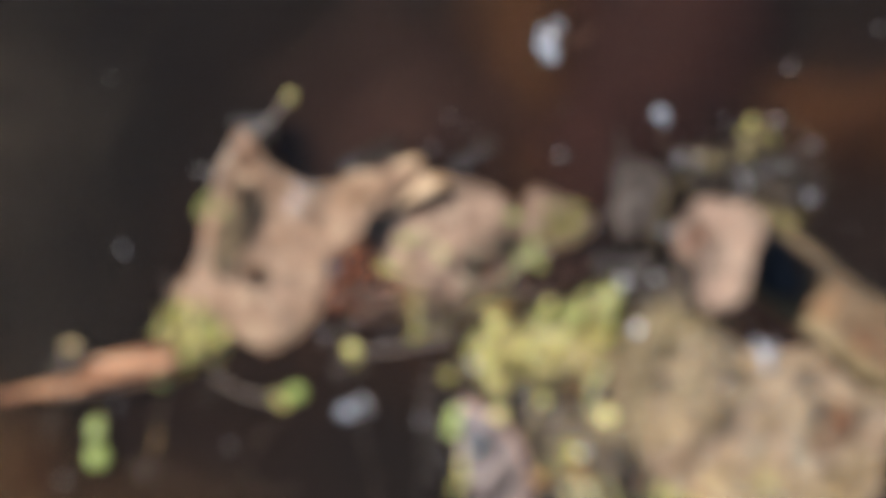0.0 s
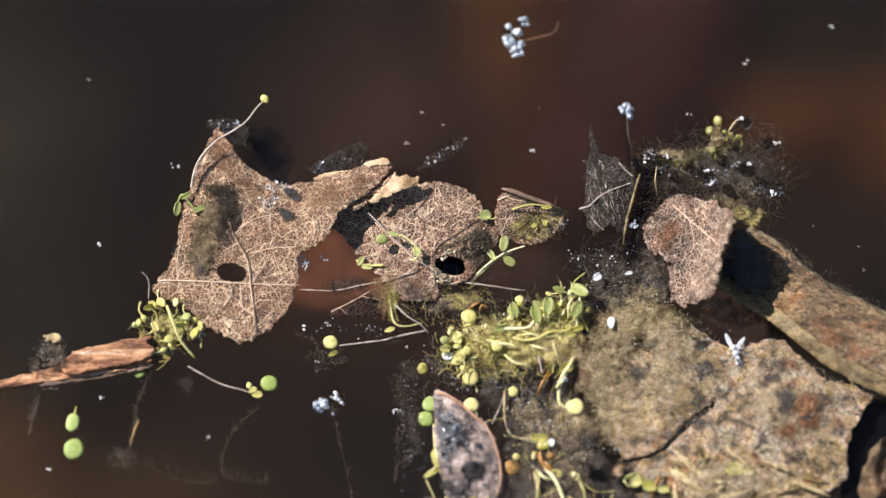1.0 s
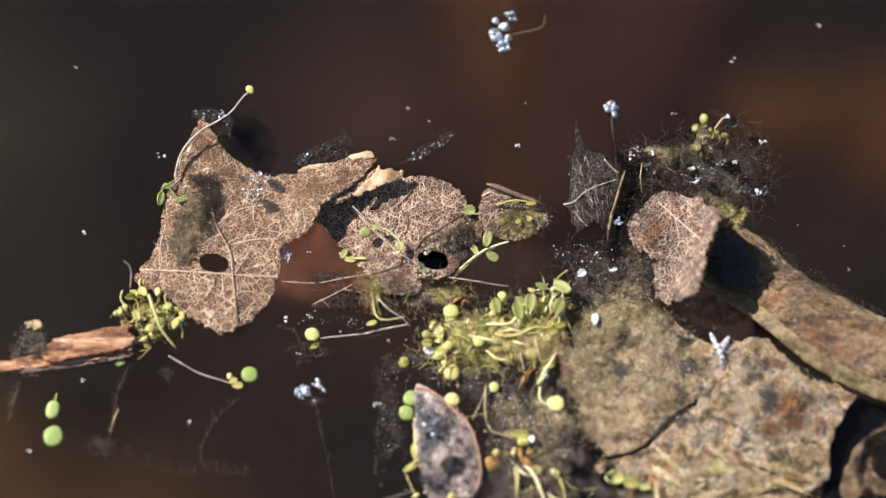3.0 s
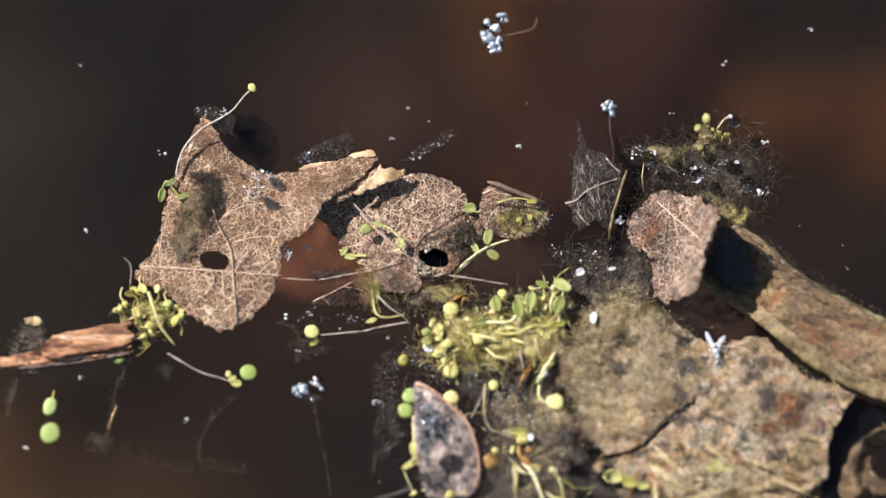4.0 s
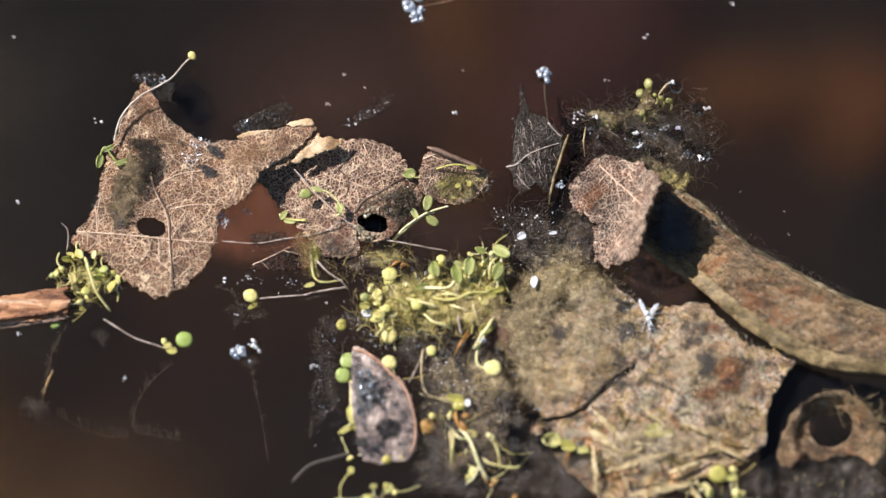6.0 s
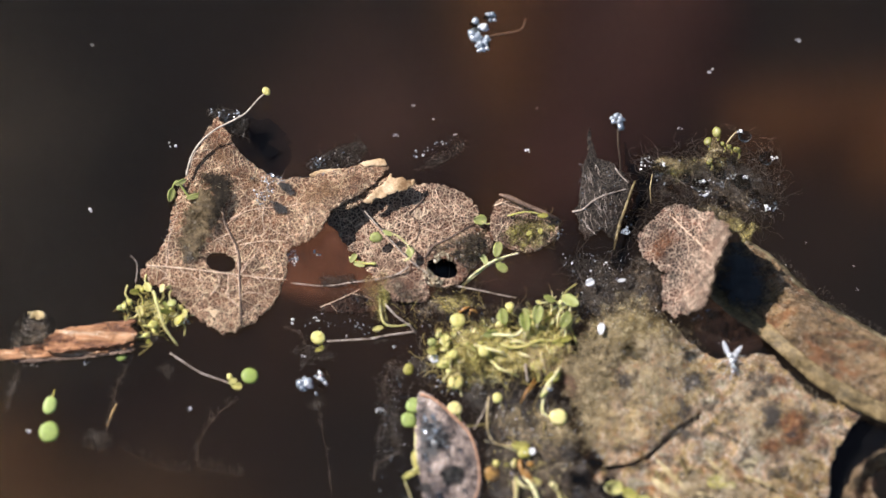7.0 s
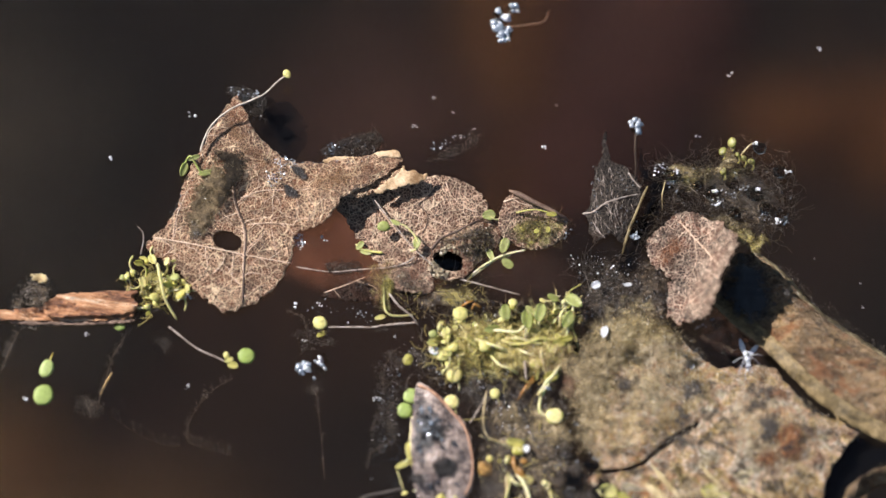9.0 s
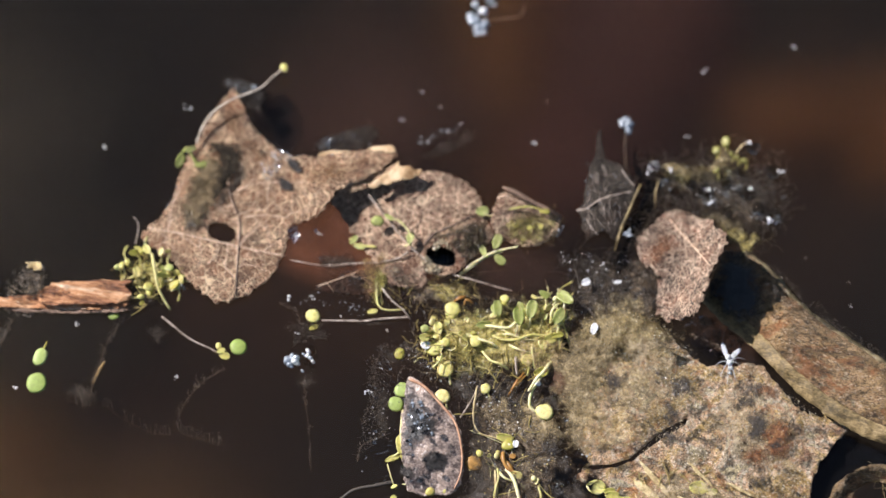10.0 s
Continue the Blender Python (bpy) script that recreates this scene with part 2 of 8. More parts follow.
# near-black, for black slime and for shadows painted on the water
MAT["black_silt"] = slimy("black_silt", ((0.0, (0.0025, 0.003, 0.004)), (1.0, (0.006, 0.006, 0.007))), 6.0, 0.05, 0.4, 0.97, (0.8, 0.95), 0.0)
MAT["slime_rust"] = slimy("rust_rot", ((0.0, (0.04, 0.015, 0.008)), (0.5, (0.13, 0.048, 0.02)), (1.0, (0.32, 0.15, 0.07))), 1.2, 0.30, 0.62, 0.75, (0.3, 0.6))
MAT["slime_dust"] = slimy("golden_brown_dirt", ((0.0, (0.040, 0.018, 0.007)), (0.4, (0.150, 0.068, 0.022)), (0.7, (0.30, 0.155, 0.055)), (1.0, (0.55, 0.35, 0.18))), 0.9, 0.26, 0.60, 0.62, (0.3, 0.6))
MAT["wet_shade_black"] = slimy("black_wet_leaf_and_shade", ((0.0, (0.004, 0.0045, 0.006)), (0.6, (0.010, 0.0105, 0.013)), (1.0, (0.035, 0.033, 0.034))), 2.6, 0.05, 0.36, 0.96, (0.3, 0.5), 0.6, 0.3)
MAT["slime_mud"] = slimy("brown_mud_film", ((0.0, (0.045, 0.032, 0.014)), (0.35, (0.20, 0.145, 0.068)), (0.65, (0.40, 0.30, 0.15)), (1.0, (0.70, 0.59, 0.40))), 2.2, 0.30, 0.60, 0.85, (0.2, 0.5), 0.4, 0.5)
MAT["slime_red"] = slimy("red_rot", ((0.0, (0.026, 0.009, 0.004)), (0.35, (0.10, 0.034, 0.010)), (0.6, (0.25, 0.092, 0.024)), (1.0, (0.62, 0.38, 0.19))), 0.8, 0.16, 0.48, 0.92, (0.3, 0.6), 0.5, 0.5)
MAT["slime_ember"] = slimy("orange_rust_film", ((0.0, (0.05, 0.014, 0.005)), (0.4, (0.19, 0.058, 0.015)), (0.7, (0.36, 0.125, 0.035)), (1.0, (0.70, 0.42, 0.22))), 0.55, 0.34, 0.62, 0.75, (0.3, 0.6), 0.5, 0.5)
MAT["slime_spot"] = slimy("black_rot", ((0.0, (0.014, 0.011, 0.009)), (0.5, (0.045, 0.034, 0.026)), (0.75, (0.10, 0.078, 0.058)), (1.0, (0.45, 0.37, 0.28))), 0.9, 0.10, 0.36, 0.88, (0.3, 0.6), 0.5, 0.5)
MAT["slime_amber"] = slimy("amber_slime", ((0.0, (0.14, 0.10, 0.022)), (0.4, (0.44, 0.345, 0.085)), (0.7, (0.64, 0.53, 0.18)), (1.0, (0.82, 0.74, 0.40))), 1.6, 0.35, 0.63, 0.68, (0.15, 0.45))
MAT["slime_grey"] = slimy("grey_brown_slime", ((0.0, (0.009, 0.006, 0.004)), (0.35, (0.034, 0.022, 0.013)), (0.6, (0.115, 0.080, 0.046)), (0.8, (0.21, 0.155, 0.095)), (1.0, (0.42, 0.35, 0.27))), 2.6, 0.40, 0.58, 0.85, (0.15, 0.45), 0.4, 0.6)
MAT["pit"] = mottled("pit_shade", ((0.0, (0.002, 0.002, 0.003)), (1.0, (0.005, 0.004, 0.004))), 2.0, (0.8, 0.95), speck=0.0, gloss=0.0)
MAT["tan"] = mottled("tan_leaf_scrap", ((0.0, (0.30, 0.17, 0.075)), (0.4, (0.54, 0.36, 0.19)), (1.0, (0.72, 0.54, 0.34))), 3.0, speck=0.4, speck_colour=(0.20, 0.10, 0.045))
MAT["bone"] = crumbly("pale_grit", (0.24, 0.18, 0.10), (0.58, 0.49, 0.34), (0.88, 0.82, 0.70))
MAT["vein"] = mottled("leaf_vein", ((0.0, (0.56, 0.36, 0.23)), (1.0, (0.95, 0.74, 0.56))), 2.0, speck=0.15)
MAT["vein_dark"] = mottled("dark_rib", ((0.0, (0.05, 0.03, 0.02)), (1.0, (0.16, 0.10, 0.07))), 2.0, speck=0.2)
MAT["bark"] = mottled("wet_bark", ((0.0, (0.07, 0.028, 0.014)), (0.3, (0.30, 0.12, 0.05)), (0.6, (0.54, 0.26, 0.115)), (0.8, (0.62, 0.36, 0.19)), (1.0, (0.84, 0.66, 0.48))), 1.6, speck=0.8, relief=0.5, grain=(11, 9))
MAT["twig"] = mottled("twig_bark", ((0.0, (0.10, 0.06, 0.04)), (1.0, (0.34, 0.22, 0.15))), 1.5, speck=0.3)
MAT["litter"] = crumbly("plant_litter", (0.16, 0.105, 0.035), (0.46, 0.38, 0.13), (0.80, 0.72, 0.38))
MAT["muck"] = crumbly("dark_muck", (0.015, 0.011, 0.008), (0.060, 0.048, 0.036), (0.34, 0.30, 0.26))
MAT["algae"] = crumbly("olive_algae", (0.05, 0.037, 0.018), (0.19, 0.145, 0.07), (0.48, 0.42, 0.27))
MAT["haze_thread"] = crumbly("grey_threads", (0.06, 0.05, 0.042), (0.17, 0.145, 0.12), (0.62, 0.58, 0.54))
MAT["fuzz"] = crumbly("brown_fluff", (0.045, 0.036, 0.028), (0.12, 0.10, 0.082), (0.40, 0.37, 0.33))
MAT["green"] = living("muted_green", (0.28, 0.31, 0.08), (0.50, 0.52, 0.20))
MAT["frond"] = living("fresh_green", (0.30, 0.39, 0.09), (0.45, 0.54, 0.19))
MAT["petal"] = living("white_petal", (0.88, 0.88, 0.87), (0.94, 0.94, 0.94), 0.4, 0.0)
MAT["lime"] = living("yellow_green", (0.41, 0.37, 0.07), (0.74, 0.69, 0.26))
MAT["sprout_pale"] = living("slimy_yellow_green", (0.21, 0.20, 0.040), (0.38, 0.36, 0.11))
MAT["yellow"] = living("pale_yellow", (0.55, 0.47, 0.12), (0.80, 0.72, 0.31))
MAT["stem"] = living("pale_stem", (0.54, 0.48, 0.15), (0.88, 0.83, 0.48))
MAT["root"] = mottled("whitish_root", ((0.0, (0.16, 0.12, 0.09)), (0.5, (0.40, 0.32, 0.26)), (1.0, (0.66, 0.57, 0.50))), 1.5, speck=0.4, speck_colour=(0.10, 0.07, 0.05))
MAT["stalk_pale"] = mottled("pale_stalk", ((0.0, (0.34, 0.27, 0.20)), (0.5, (0.56, 0.47, 0.38)), (1.0, (0.80, 0.72, 0.62))), 1.5, speck=0.3, speck_colour=(0.16, 0.11, 0.07))
MAT["thread"] = living("brown_thread", (0.055, 0.045, 0.036), (0.10, 0.085, 0.07), 0.5, 0.0)
MAT["orange"] = living("orange_straw", (0.34, 0.155, 0.035), (0.46, 0.26, 0.07), 0.4, 0.1)
MAT["straw"] = mottled("straw", ((0.0, (0.28, 0.19, 0.08)), (0.5, (0.48, 0.37, 0.175)), (1.0, (0.70, 0.57, 0.33))), 2.0, speck=0.3)
MAT["white"] = living("white_scale", (0.72, 0.73, 0.74), (0.85, 0.86, 0.88), 0.3, 0.1)
MAT["insect"] = living("pale_insect", (0.60, 0.62, 0.64), (0.72, 0.75, 0.78), 0.35, 0.1)


def silver():
    n = Nodes("silvery_bubble")
    return n.done(n.mix(n.random, (0.35, 0.40, 0.46), (0.75, 0.80, 0.85)), n.span(n.noise(0.4), 0.3, 0.7, 0.08, 0.3), Metallic=0.55)


def bubble_skin():
    n = Nodes("wet_film")
    return n.done((0.75, 0.70, 0.62), 0.04, n.noise(0.9), 0.25, 0.6, IOR=1.2, Transmission_Weight=1.0)


def pond_water():
    n = Nodes("pond_water")
    swell = n.math("ADD", n.noise(45.0, 2.0, 0.4), n.math("MULTIPLY", n.noise(9.0, 2.0, 0.5), 0.06))
    return n.done((0.78, 0.62, 0.48), 0.0, swell, 1.2, 0.35, IOR=1.333, Transmission_Weight=1.0)


def pond_mud():
    n = Nodes("pond_mud")
    a = n.noise(90.0, 3.0, 0.5, 0.3)
    b = n.noise(14.0, 5.0, 0.6)
    colour = n.ramp(n.span(a, 0.34, 0.66), (0.0, (0.0062, 0.0066, 0.0066)), (0.5, (0.0088, 0.0074, 0.0063)), (1.0, (0.0165, 0.0105, 0.0075)))
    colour = n.mix(n.span(b, 0.4, 0.7, 0.0, 0.5), colour, (0.006, 0.005, 0.004))
    return n.done(colour, 0.85, b, 4.0, 0.7, Specular_IOR_Level=0.05)




def wet():
    n = Nodes("water_bead")
    return n.done((0.9, 0.9, 0.9), 0.03, n.noise(0.3), 0.05, 0.4, IOR=1.333, Transmission_Weight=1.0)


MAT["wet"] = wet()
MAT["silver"], MAT["film"], MAT["water"], MAT["mud"] = silver(), bubble_skin(), pond_water(), pond_mud()
MAT["sunken"] = slimy("silted_leaf", ((0.0, (0.029, 0.0165, 0.0094)), (0.5, (0.047, 0.0245, 0.0115)), (1.0, (0.064, 0.0325, 0.014))), 40.0, 0.05, 0.55, 0.95, (0.8, 0.9), 0.03)
MAT["drowned"] = slimy("drowned_leaf", ((0.0, (0.042, 0.020, 0.013)), (0.5, (0.072, 0.033, 0.021)), (1.0, (0.10, 0.046, 0.030))), 8.0, 0.05, 0.5, 0.95, (0.7, 0.9), 0.05)
MAT["sunken_bright"] = slimy("silted_leaf_orange", ((0.0, (0.040, 0.021, 0.0105)), (0.5, (0.066, 0.032, 0.0135)), (1.0, (0.090, 0.043, 0.017))), 40.0, 0.05, 0.55, 0.95, (0.8, 0.9), 0.03)
MAT["sunken_wine"] = slimy("silted_leaf_wine", ((0.0, (0.026, 0.0158, 0.0137)), (1.0, (0.040, 0.0190, 0.0160))), 40.0, 0.05, 0.55, 0.95, (0.8, 0.9), 0.03)
MAT["sky_tint_grey"] = slimy("sky_reflection_grey", ((0.0, (0.0162, 0.0150, 0.0127)), (1.0, (0.0212, 0.0200, 0.0170))), 40.0, 0.05, 0.55, 0.95, (0.8, 0.9), 0.03)
MAT["sunken_brown"] = slimy("silted_leaf_brown", ((0.0, (0.028, 0.0205, 0.0135)), (1.0, (0.050, 0.0320, 0.0165))), 40.0, 0.05, 0.55, 0.95, (0.8, 0.9), 0.03)
MAT["haze"] = slimy("thin_fluff", ((0.0, (0.03, 0.022, 0.016)), (0.5, (0.085, 0.068, 0.052)), (0.8, (0.17, 0.145, 0.12)), (1.0, (0.42, 0.39, 0.36))), 1.1, 0.34, 0.66, 0.6, (0.4, 0.7), 0.2)
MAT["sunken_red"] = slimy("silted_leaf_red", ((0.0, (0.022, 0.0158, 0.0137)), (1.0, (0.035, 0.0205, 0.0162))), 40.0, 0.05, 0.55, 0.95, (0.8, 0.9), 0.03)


# ---- building in millimetres ----
ORIGIN = {}
DRIFT = []


SLANT = 1 / math.tan(radians(HEIGHT_ANGLE))


KEYSTONE = math.cos(radians(HEIGHT_ANGLE)) * (1 / 745.9 - 1 / (REACH / MM))


def settle(x, y, z):
    """The plan was drawn along a slanting view from 0.746 m: what stands higher lies nearer the viewer, and the far side is a little narrower."""
    k = 1 / (1 + y * KEYSTONE) if z > -50 else 1.0
    return (x * k, y * k - SLANT * max(z, 0.0), z)


def root_of(ob):
    while ob.parent:
        ob = ob.parent
    return ob


def link(name, bm, material, origin, drawn=True):
    mesh = bpy.data.meshes.new(name)
    bmesh.ops.recalc_face_normals(bm, faces=bm.faces)
    for v in bm.verts:
        v.co = settle(*v.co) if drawn else v.co
    bm.transform(Matrix.Scale(MM, 4) @ Matrix.Translation(-Vector(origin)))
    bm.to_mesh(mesh)
    bm.free()
    mesh.materials.append(MAT[material])
    mesh.polygons.foreach_set("use_smooth", [True] * len(mesh.polygons))
    return new(name, mesh)


def thing(name, x, y, drift, label, category, group="", z=0.0):
    """An empty at a thing's base; drift says with what it floats along."""
    ob = new(name)
    ob.empty_display_size = 0.002
    ob.location = Vector((x, y, z)) * MM
    ORIGIN[ob] = (x, y, z)
    tagged(ob, label, category, group)
    if drift:
        DRIFT.append((ob, drift))
    return ob


def part(name, bm, material, parent, label=""):
    ob = link(name, bm, material, ORIGIN[root_of(parent)])
    ob.parent = parent
    return tagged(ob, label)


def solo(name, bm, material, x, y, drift, label, category, group="", kind=""):
    """A thing of one mesh."""
    ob = link(name, bm, material, (x, y, 0))
    ob.location = Vector((x, y, 0)) * MM
    tagged(ob, label, category, group, kind)
    if drift:
        DRIFT.append((ob, drift))
    return ob


def flow(points, steps=6, closed=False):
    """A smooth line through points."""
    p = [Vector((*q, 0.0)) if len(q) == 2 else Vector(q) for q in points]
    n, out = len(p), []
    for i in range(n if closed else n - 1):
        a, b, c, d = [p[j % n] if closed else p[min(max(j, 0), n - 1)] for j in (i - 1, i, i + 1, i + 2)]
        for s in range(steps):
            t = s / steps
            out.append(0.5 * ((2 * b) + (c - a) * t + (2 * a - 5 * b + 4 * c - d) * t * t + (3 * b - a - 3 * c + d) * t ** 3))
    if not closed:
        out.append(p[-1])
    return out


def inside(x, y, poly):
    hit = False
    for i in range(len(poly)):
        a, b = poly[i], poly[i - 1]
        if (a[1] > y) != (b[1] > y) and x < (b[0] - a[0]) * (y - a[1]) / (b[1] - a[1]) + a[0]:
            hit = not hit
    return hit


def rough_line(points, much, seed, closed=True):
    """Ragged copy of a line."""
    return [p + Vector((noise.noise(p * 0.9 + Vector((seed, 0, 0))), noise.noise(p * 0.9 + Vector((0, seed, 5))), 0)) * much
            + Vector((noise.noise(p * 3.1 + Vector((seed, 9, 0))), noise.noise(p * 3.1 + Vector((4, seed, 5))), 0)) * much * 0.8 for p in points]


def hump(x, y, cx, cy, high, wide):
    return high * math.exp(-((x - cx) ** 2 + (y - cy) ** 2) / (wide * wide))


def blade(outline, height, holes=(), step=0.9, thick=0.22, ragged=0.25, crumple=0.25, seed=1.0, fade=0.0):
    """A leaf blade with a ragged rim, holes, relief and thickness. height gives z over the water."""
    rim = rough_line(flow(outline, 9, True), ragged, seed)
    gaps = [rough_line(flow(h, 5, True), ragged * 0.5, seed + 3) for h in holes]
    pts, edges = [], []
    for loop in (rim, *gaps):
        k = len(pts)
        pts += [Vector((p.x, p.y)) for p in loop]
        edges += [(k + i, k + (i + 1) % len(loop)) for i in range(len(loop))]
    rnd = random.Random(int(seed * 100))
    xs, ys = [p.x for p in rim], [p.y for p in rim]
    y = min(ys)
    while y < max(ys):
        x = min(xs)
        while x < max(xs):
            q = (x + rnd.uniform(-0.3, 0.3) * step, y + rnd.uniform(-0.3, 0.3) * step)
            if inside(*q, rim) and not any(inside(*q, g) for g in gaps):
                pts.append(Vector(q))
            x += step
        y += step
    v2, _, faces, *_ = delaunay_2d_cdt(pts, edges, [], 0, 1e-4)
    keep = []
    for f in faces:
        c = sum((v2[i] for i in f), Vector((0, 0))) / len(f)
        if inside(c.x, c.y, rim) and not any(inside(c.x, c.y, g) for g in gaps):
            keep.append(f)
    bm = bmesh.new()
    top, low = [], []
    layer = bm.verts.layers.float.new("cover") if fade else None
    for p in v2:
        q = Vector((p.x, p.y, seed))
        z = height(p.x, p.y) + crumple * (noise.noise(q * 0.22) + 0.45 * noise.noise(q * 0.8) + 0.2 * noise.noise(q * 2.2))
        top.append(bm.verts.new((p.x, p.y, z)))
        low.append(bm.verts.new((p.x, p.y, z - thick)))
        if fade:
            near = min((r.x - p.x) ** 2 + (r.y - p.y) ** 2 for r in rim) ** 0.5
            top[-1][layer] = low[-1][layer] = min(1.0, near / fade)
    count = {}
    for f in keep:
        bm.faces.new([top[i] for i in f])
        if thick:
            bm.faces.new([low[i] for i in reversed(f)])
        for i in range(len(f)):
            e = (f[i], f[(i + 1) % len(f)])
            count[e] = True
    for a, b in count:
        if thick and (b, a) not in count:
            bm.faces.new((top[b], top[a], low[a], low[b]))
    bmesh.ops.delete(bm, geom=[v for v in bm.verts if not v.link_faces], context="VERTS")
    return bm


def tube(points, radius, bm=None, sides=6, taper=1.0, wobble=0.0, seed=0.0, flat=1.0):
    """A round stalk along a line of (x, y, z)."""
    bm = bm or bmesh.new()
    p = [Vector(q) for q in points]
    rings = []
    for i, q in enumerate(p):
        way = (p[min(i + 1, len(p) - 1)] - p[max(i - 1, 0)]).normalized()
        side = way.cross(Vector((0, 0, 1)))
        side = side.normalized() if side.length > 1e-4 else Vector((1, 0, 0))
        up = side.cross(way)
        r = radius * (1 + (taper - 1) * i / (len(p) - 1)) * (0.35 if i in (0, len(p) - 1) else 1.0)
        ring = []
        for s in range(sides):
            a = 2 * math.pi * s / sides
            rr = r * (1 + wobble * noise.noise(q * 1.3 + Vector((s * 3.7 + seed, 0, seed))))
            ring.append(bm.verts.new(q + side * math.cos(a) * rr + up * math.sin(a) * rr * flat))
        rings.append(ring)
    for a, b in zip(rings, rings[1:]):
        for s in range(sides):
            bm.faces.new((a[s], a[(s + 1) % sides], b[(s + 1) % sides], b[s]))
    bm.faces.new(list(reversed(rings[0])))
    bm.faces.new(rings[-1])
    return bm


def lens(x, y, z, rx, ry, turn=0.0, thick=0.35, tilt=(0.0, 0.0), cup=0.0, bm=None, seed=0.0, notch=0.0):
    """A small fleshy round leaf: domed above, rounded at the rim."""
    bm = bm or bmesh.new()
    m = Matrix.Translation((x, y, z)) @ Euler((radians(tilt[0]), radians(tilt[1]), radians(turn))).to_matrix().to_4x4()
    rows = ((0.0, 1.0), (0.45, 0.92), (0.8, 0.62), (1.0, 0.0), (0.85, -0.5), (0.45, -0.8), (0.0, -0.9))
    n, rings = 16, []
    for f, h in rows:
        if f == 0:
            rings.append([bm.verts.new(m @ Vector((0, 0, h * thick - cup)))])
            continue
        ring = []
        for s in range(n):
            a = 2 * math.pi * s / n
            w = 1 + 0.13 * noise.noise(Vector((math.cos(a) * 1.3 + seed, math.sin(a) * 1.3, seed * 2))) - notch * max(0, math.cos(a)) ** 8
            ring.append(bm.verts.new(m @ Vector((rx * f * w * math.cos(a), ry * f * w * math.sin(a), h * thick - cup * (1 - f * f)))))
        rings.append(ring)
    for a, b in zip(rings, rings[1:]):
        for s in range(n):
            t = (s + 1) % n
            if len(a) == 1:
                bm.faces.new((a[0], b[s], b[t]))
            elif len(b) == 1:
                bm.faces.new((a[s], b[0], a[t]))
            else:
                bm.faces.new((a[s], b[s], b[t], a[t]))
    return bm


def spoon(x, y, z, long, wide, turn, tilt, seed=0.0):
    """A seed leaf: spoon-shaped, folded a little along its middle, its tip bent down."""
    bm = bmesh.new()
    m = Matrix.Translation((x, y, z)) @ Euler((radians(tilt), radians(tilt * 0.4), radians(turn))).to_matrix().to_4x4()
    fold, bend = 0.22 + 0.2 * noise.noise(Vector((seed, 1, 2))), 0.25 + 0.3 * noise.noise(Vector((3, seed, 1)))
    rows, top, low = 9, [], []
    for i in range(rows):
        u = -1 + 2 * i / (rows - 1)
        half = wide * max(0.03, (1 - abs(u) ** 2.1)) ** 0.5 * (1 + 0.15 * u) * (1 + 0.08 * noise.noise(Vector((u * 2, seed, 0))))
        line = []
        for j in range(7):
            v = -1 + 2 * j / 6
            line.append(Vector((u * long, v * half, fold * wide * v * v - bend * long * (u * 0.5 + 0.5) ** 2 + 0.05 * noise.noise(Vector((u * 3, v * 3, seed))))))
        top.append([bm.verts.new(m @ (q + Vector((0, 0, 0.07)))) for q in line])
        low.append([bm.verts.new(m @ (q - Vector((0, 0, 0.07)))) for q in line])
    for i in range(rows - 1):
        for j in range(6):
            bm.faces.new((top[i][j], top[i + 1][j], top[i + 1][j + 1], top[i][j + 1]))
            bm.faces.new((low[i][j], low[i][j + 1], low[i + 1][j + 1], low[i + 1][j]))
        for j in (0, 6):
            bm.faces.new((top[i][j], low[i][j], low[i + 1][j], top[i + 1][j]))
    for i in (0, rows - 1):
        for j in range(6):
            bm.faces.new((top[i][j], top[i][j + 1], low[i][j + 1], low[i][j]))
    return bm


def lumps(spots, bm=None, seed=1.0, bumpy=0.35):
    """Small uneven grains: spots of (x, y, z, r)."""
    bm = bm or bmesh.new()
    for x, y, z, r in spots:
        made = bmesh.ops.create_icosphere(bm, subdivisions=1, radius=r)["verts"]
        for v in made:
            k = 1 + bumpy * noise.noise(v.co.normalized() * 1.7 + Vector((x * 3, y * 3, seed)))
            v.co = v.co * k + Vector((x, y, z))
    return bm


def grains(area, count, size, seed, z=0.05, high=0.5, lift=None, flat=0.5):
    """Loose crumbs strewn over an area: a list of small eight-faced grains. lift gives the ground they lie on."""
    rnd = random.Random(seed)
    xs, ys = [p[0] for p in area], [p[1] for p in area]
    verts, faces, made, tries = [], [], 0, 0
    while made < count and tries < count * 30:
        tries += 1
        x, y = rnd.uniform(min(xs), max(xs)), rnd.uniform(min(ys), max(ys))
        if not inside(x, y, area):
            continue
        made += 1
        g = (lift(x, y) if lift else 0.0) + z + rnd.random() ** 2 * high
        r = size * rnd.uniform(0.4, 1.5)
        m = Euler((rnd.uniform(-0.9, 0.9), rnd.uniform(-0.9, 0.9), rnd.uniform(0, 6.3))).to_matrix()
        k = len(verts)
        for c in ((r * rnd.uniform(0.6, 1.6), 0, 0), (0, r, 0), (-r * rnd.uniform(0.6, 1.4), 0, 0), (0, -r, 0), (0, 0, r * flat), (0, 0, -r * flat)):
            q = m @ Vector(c)
            verts.append((x + q.x, y + q.y, g + q.z))
        for a, b in ((0, 1), (1, 2), (2, 3), (3, 0)):
            faces += [(k + a, k + b, k + 4), (k + b, k + a, k + 5)]
    return verts, faces


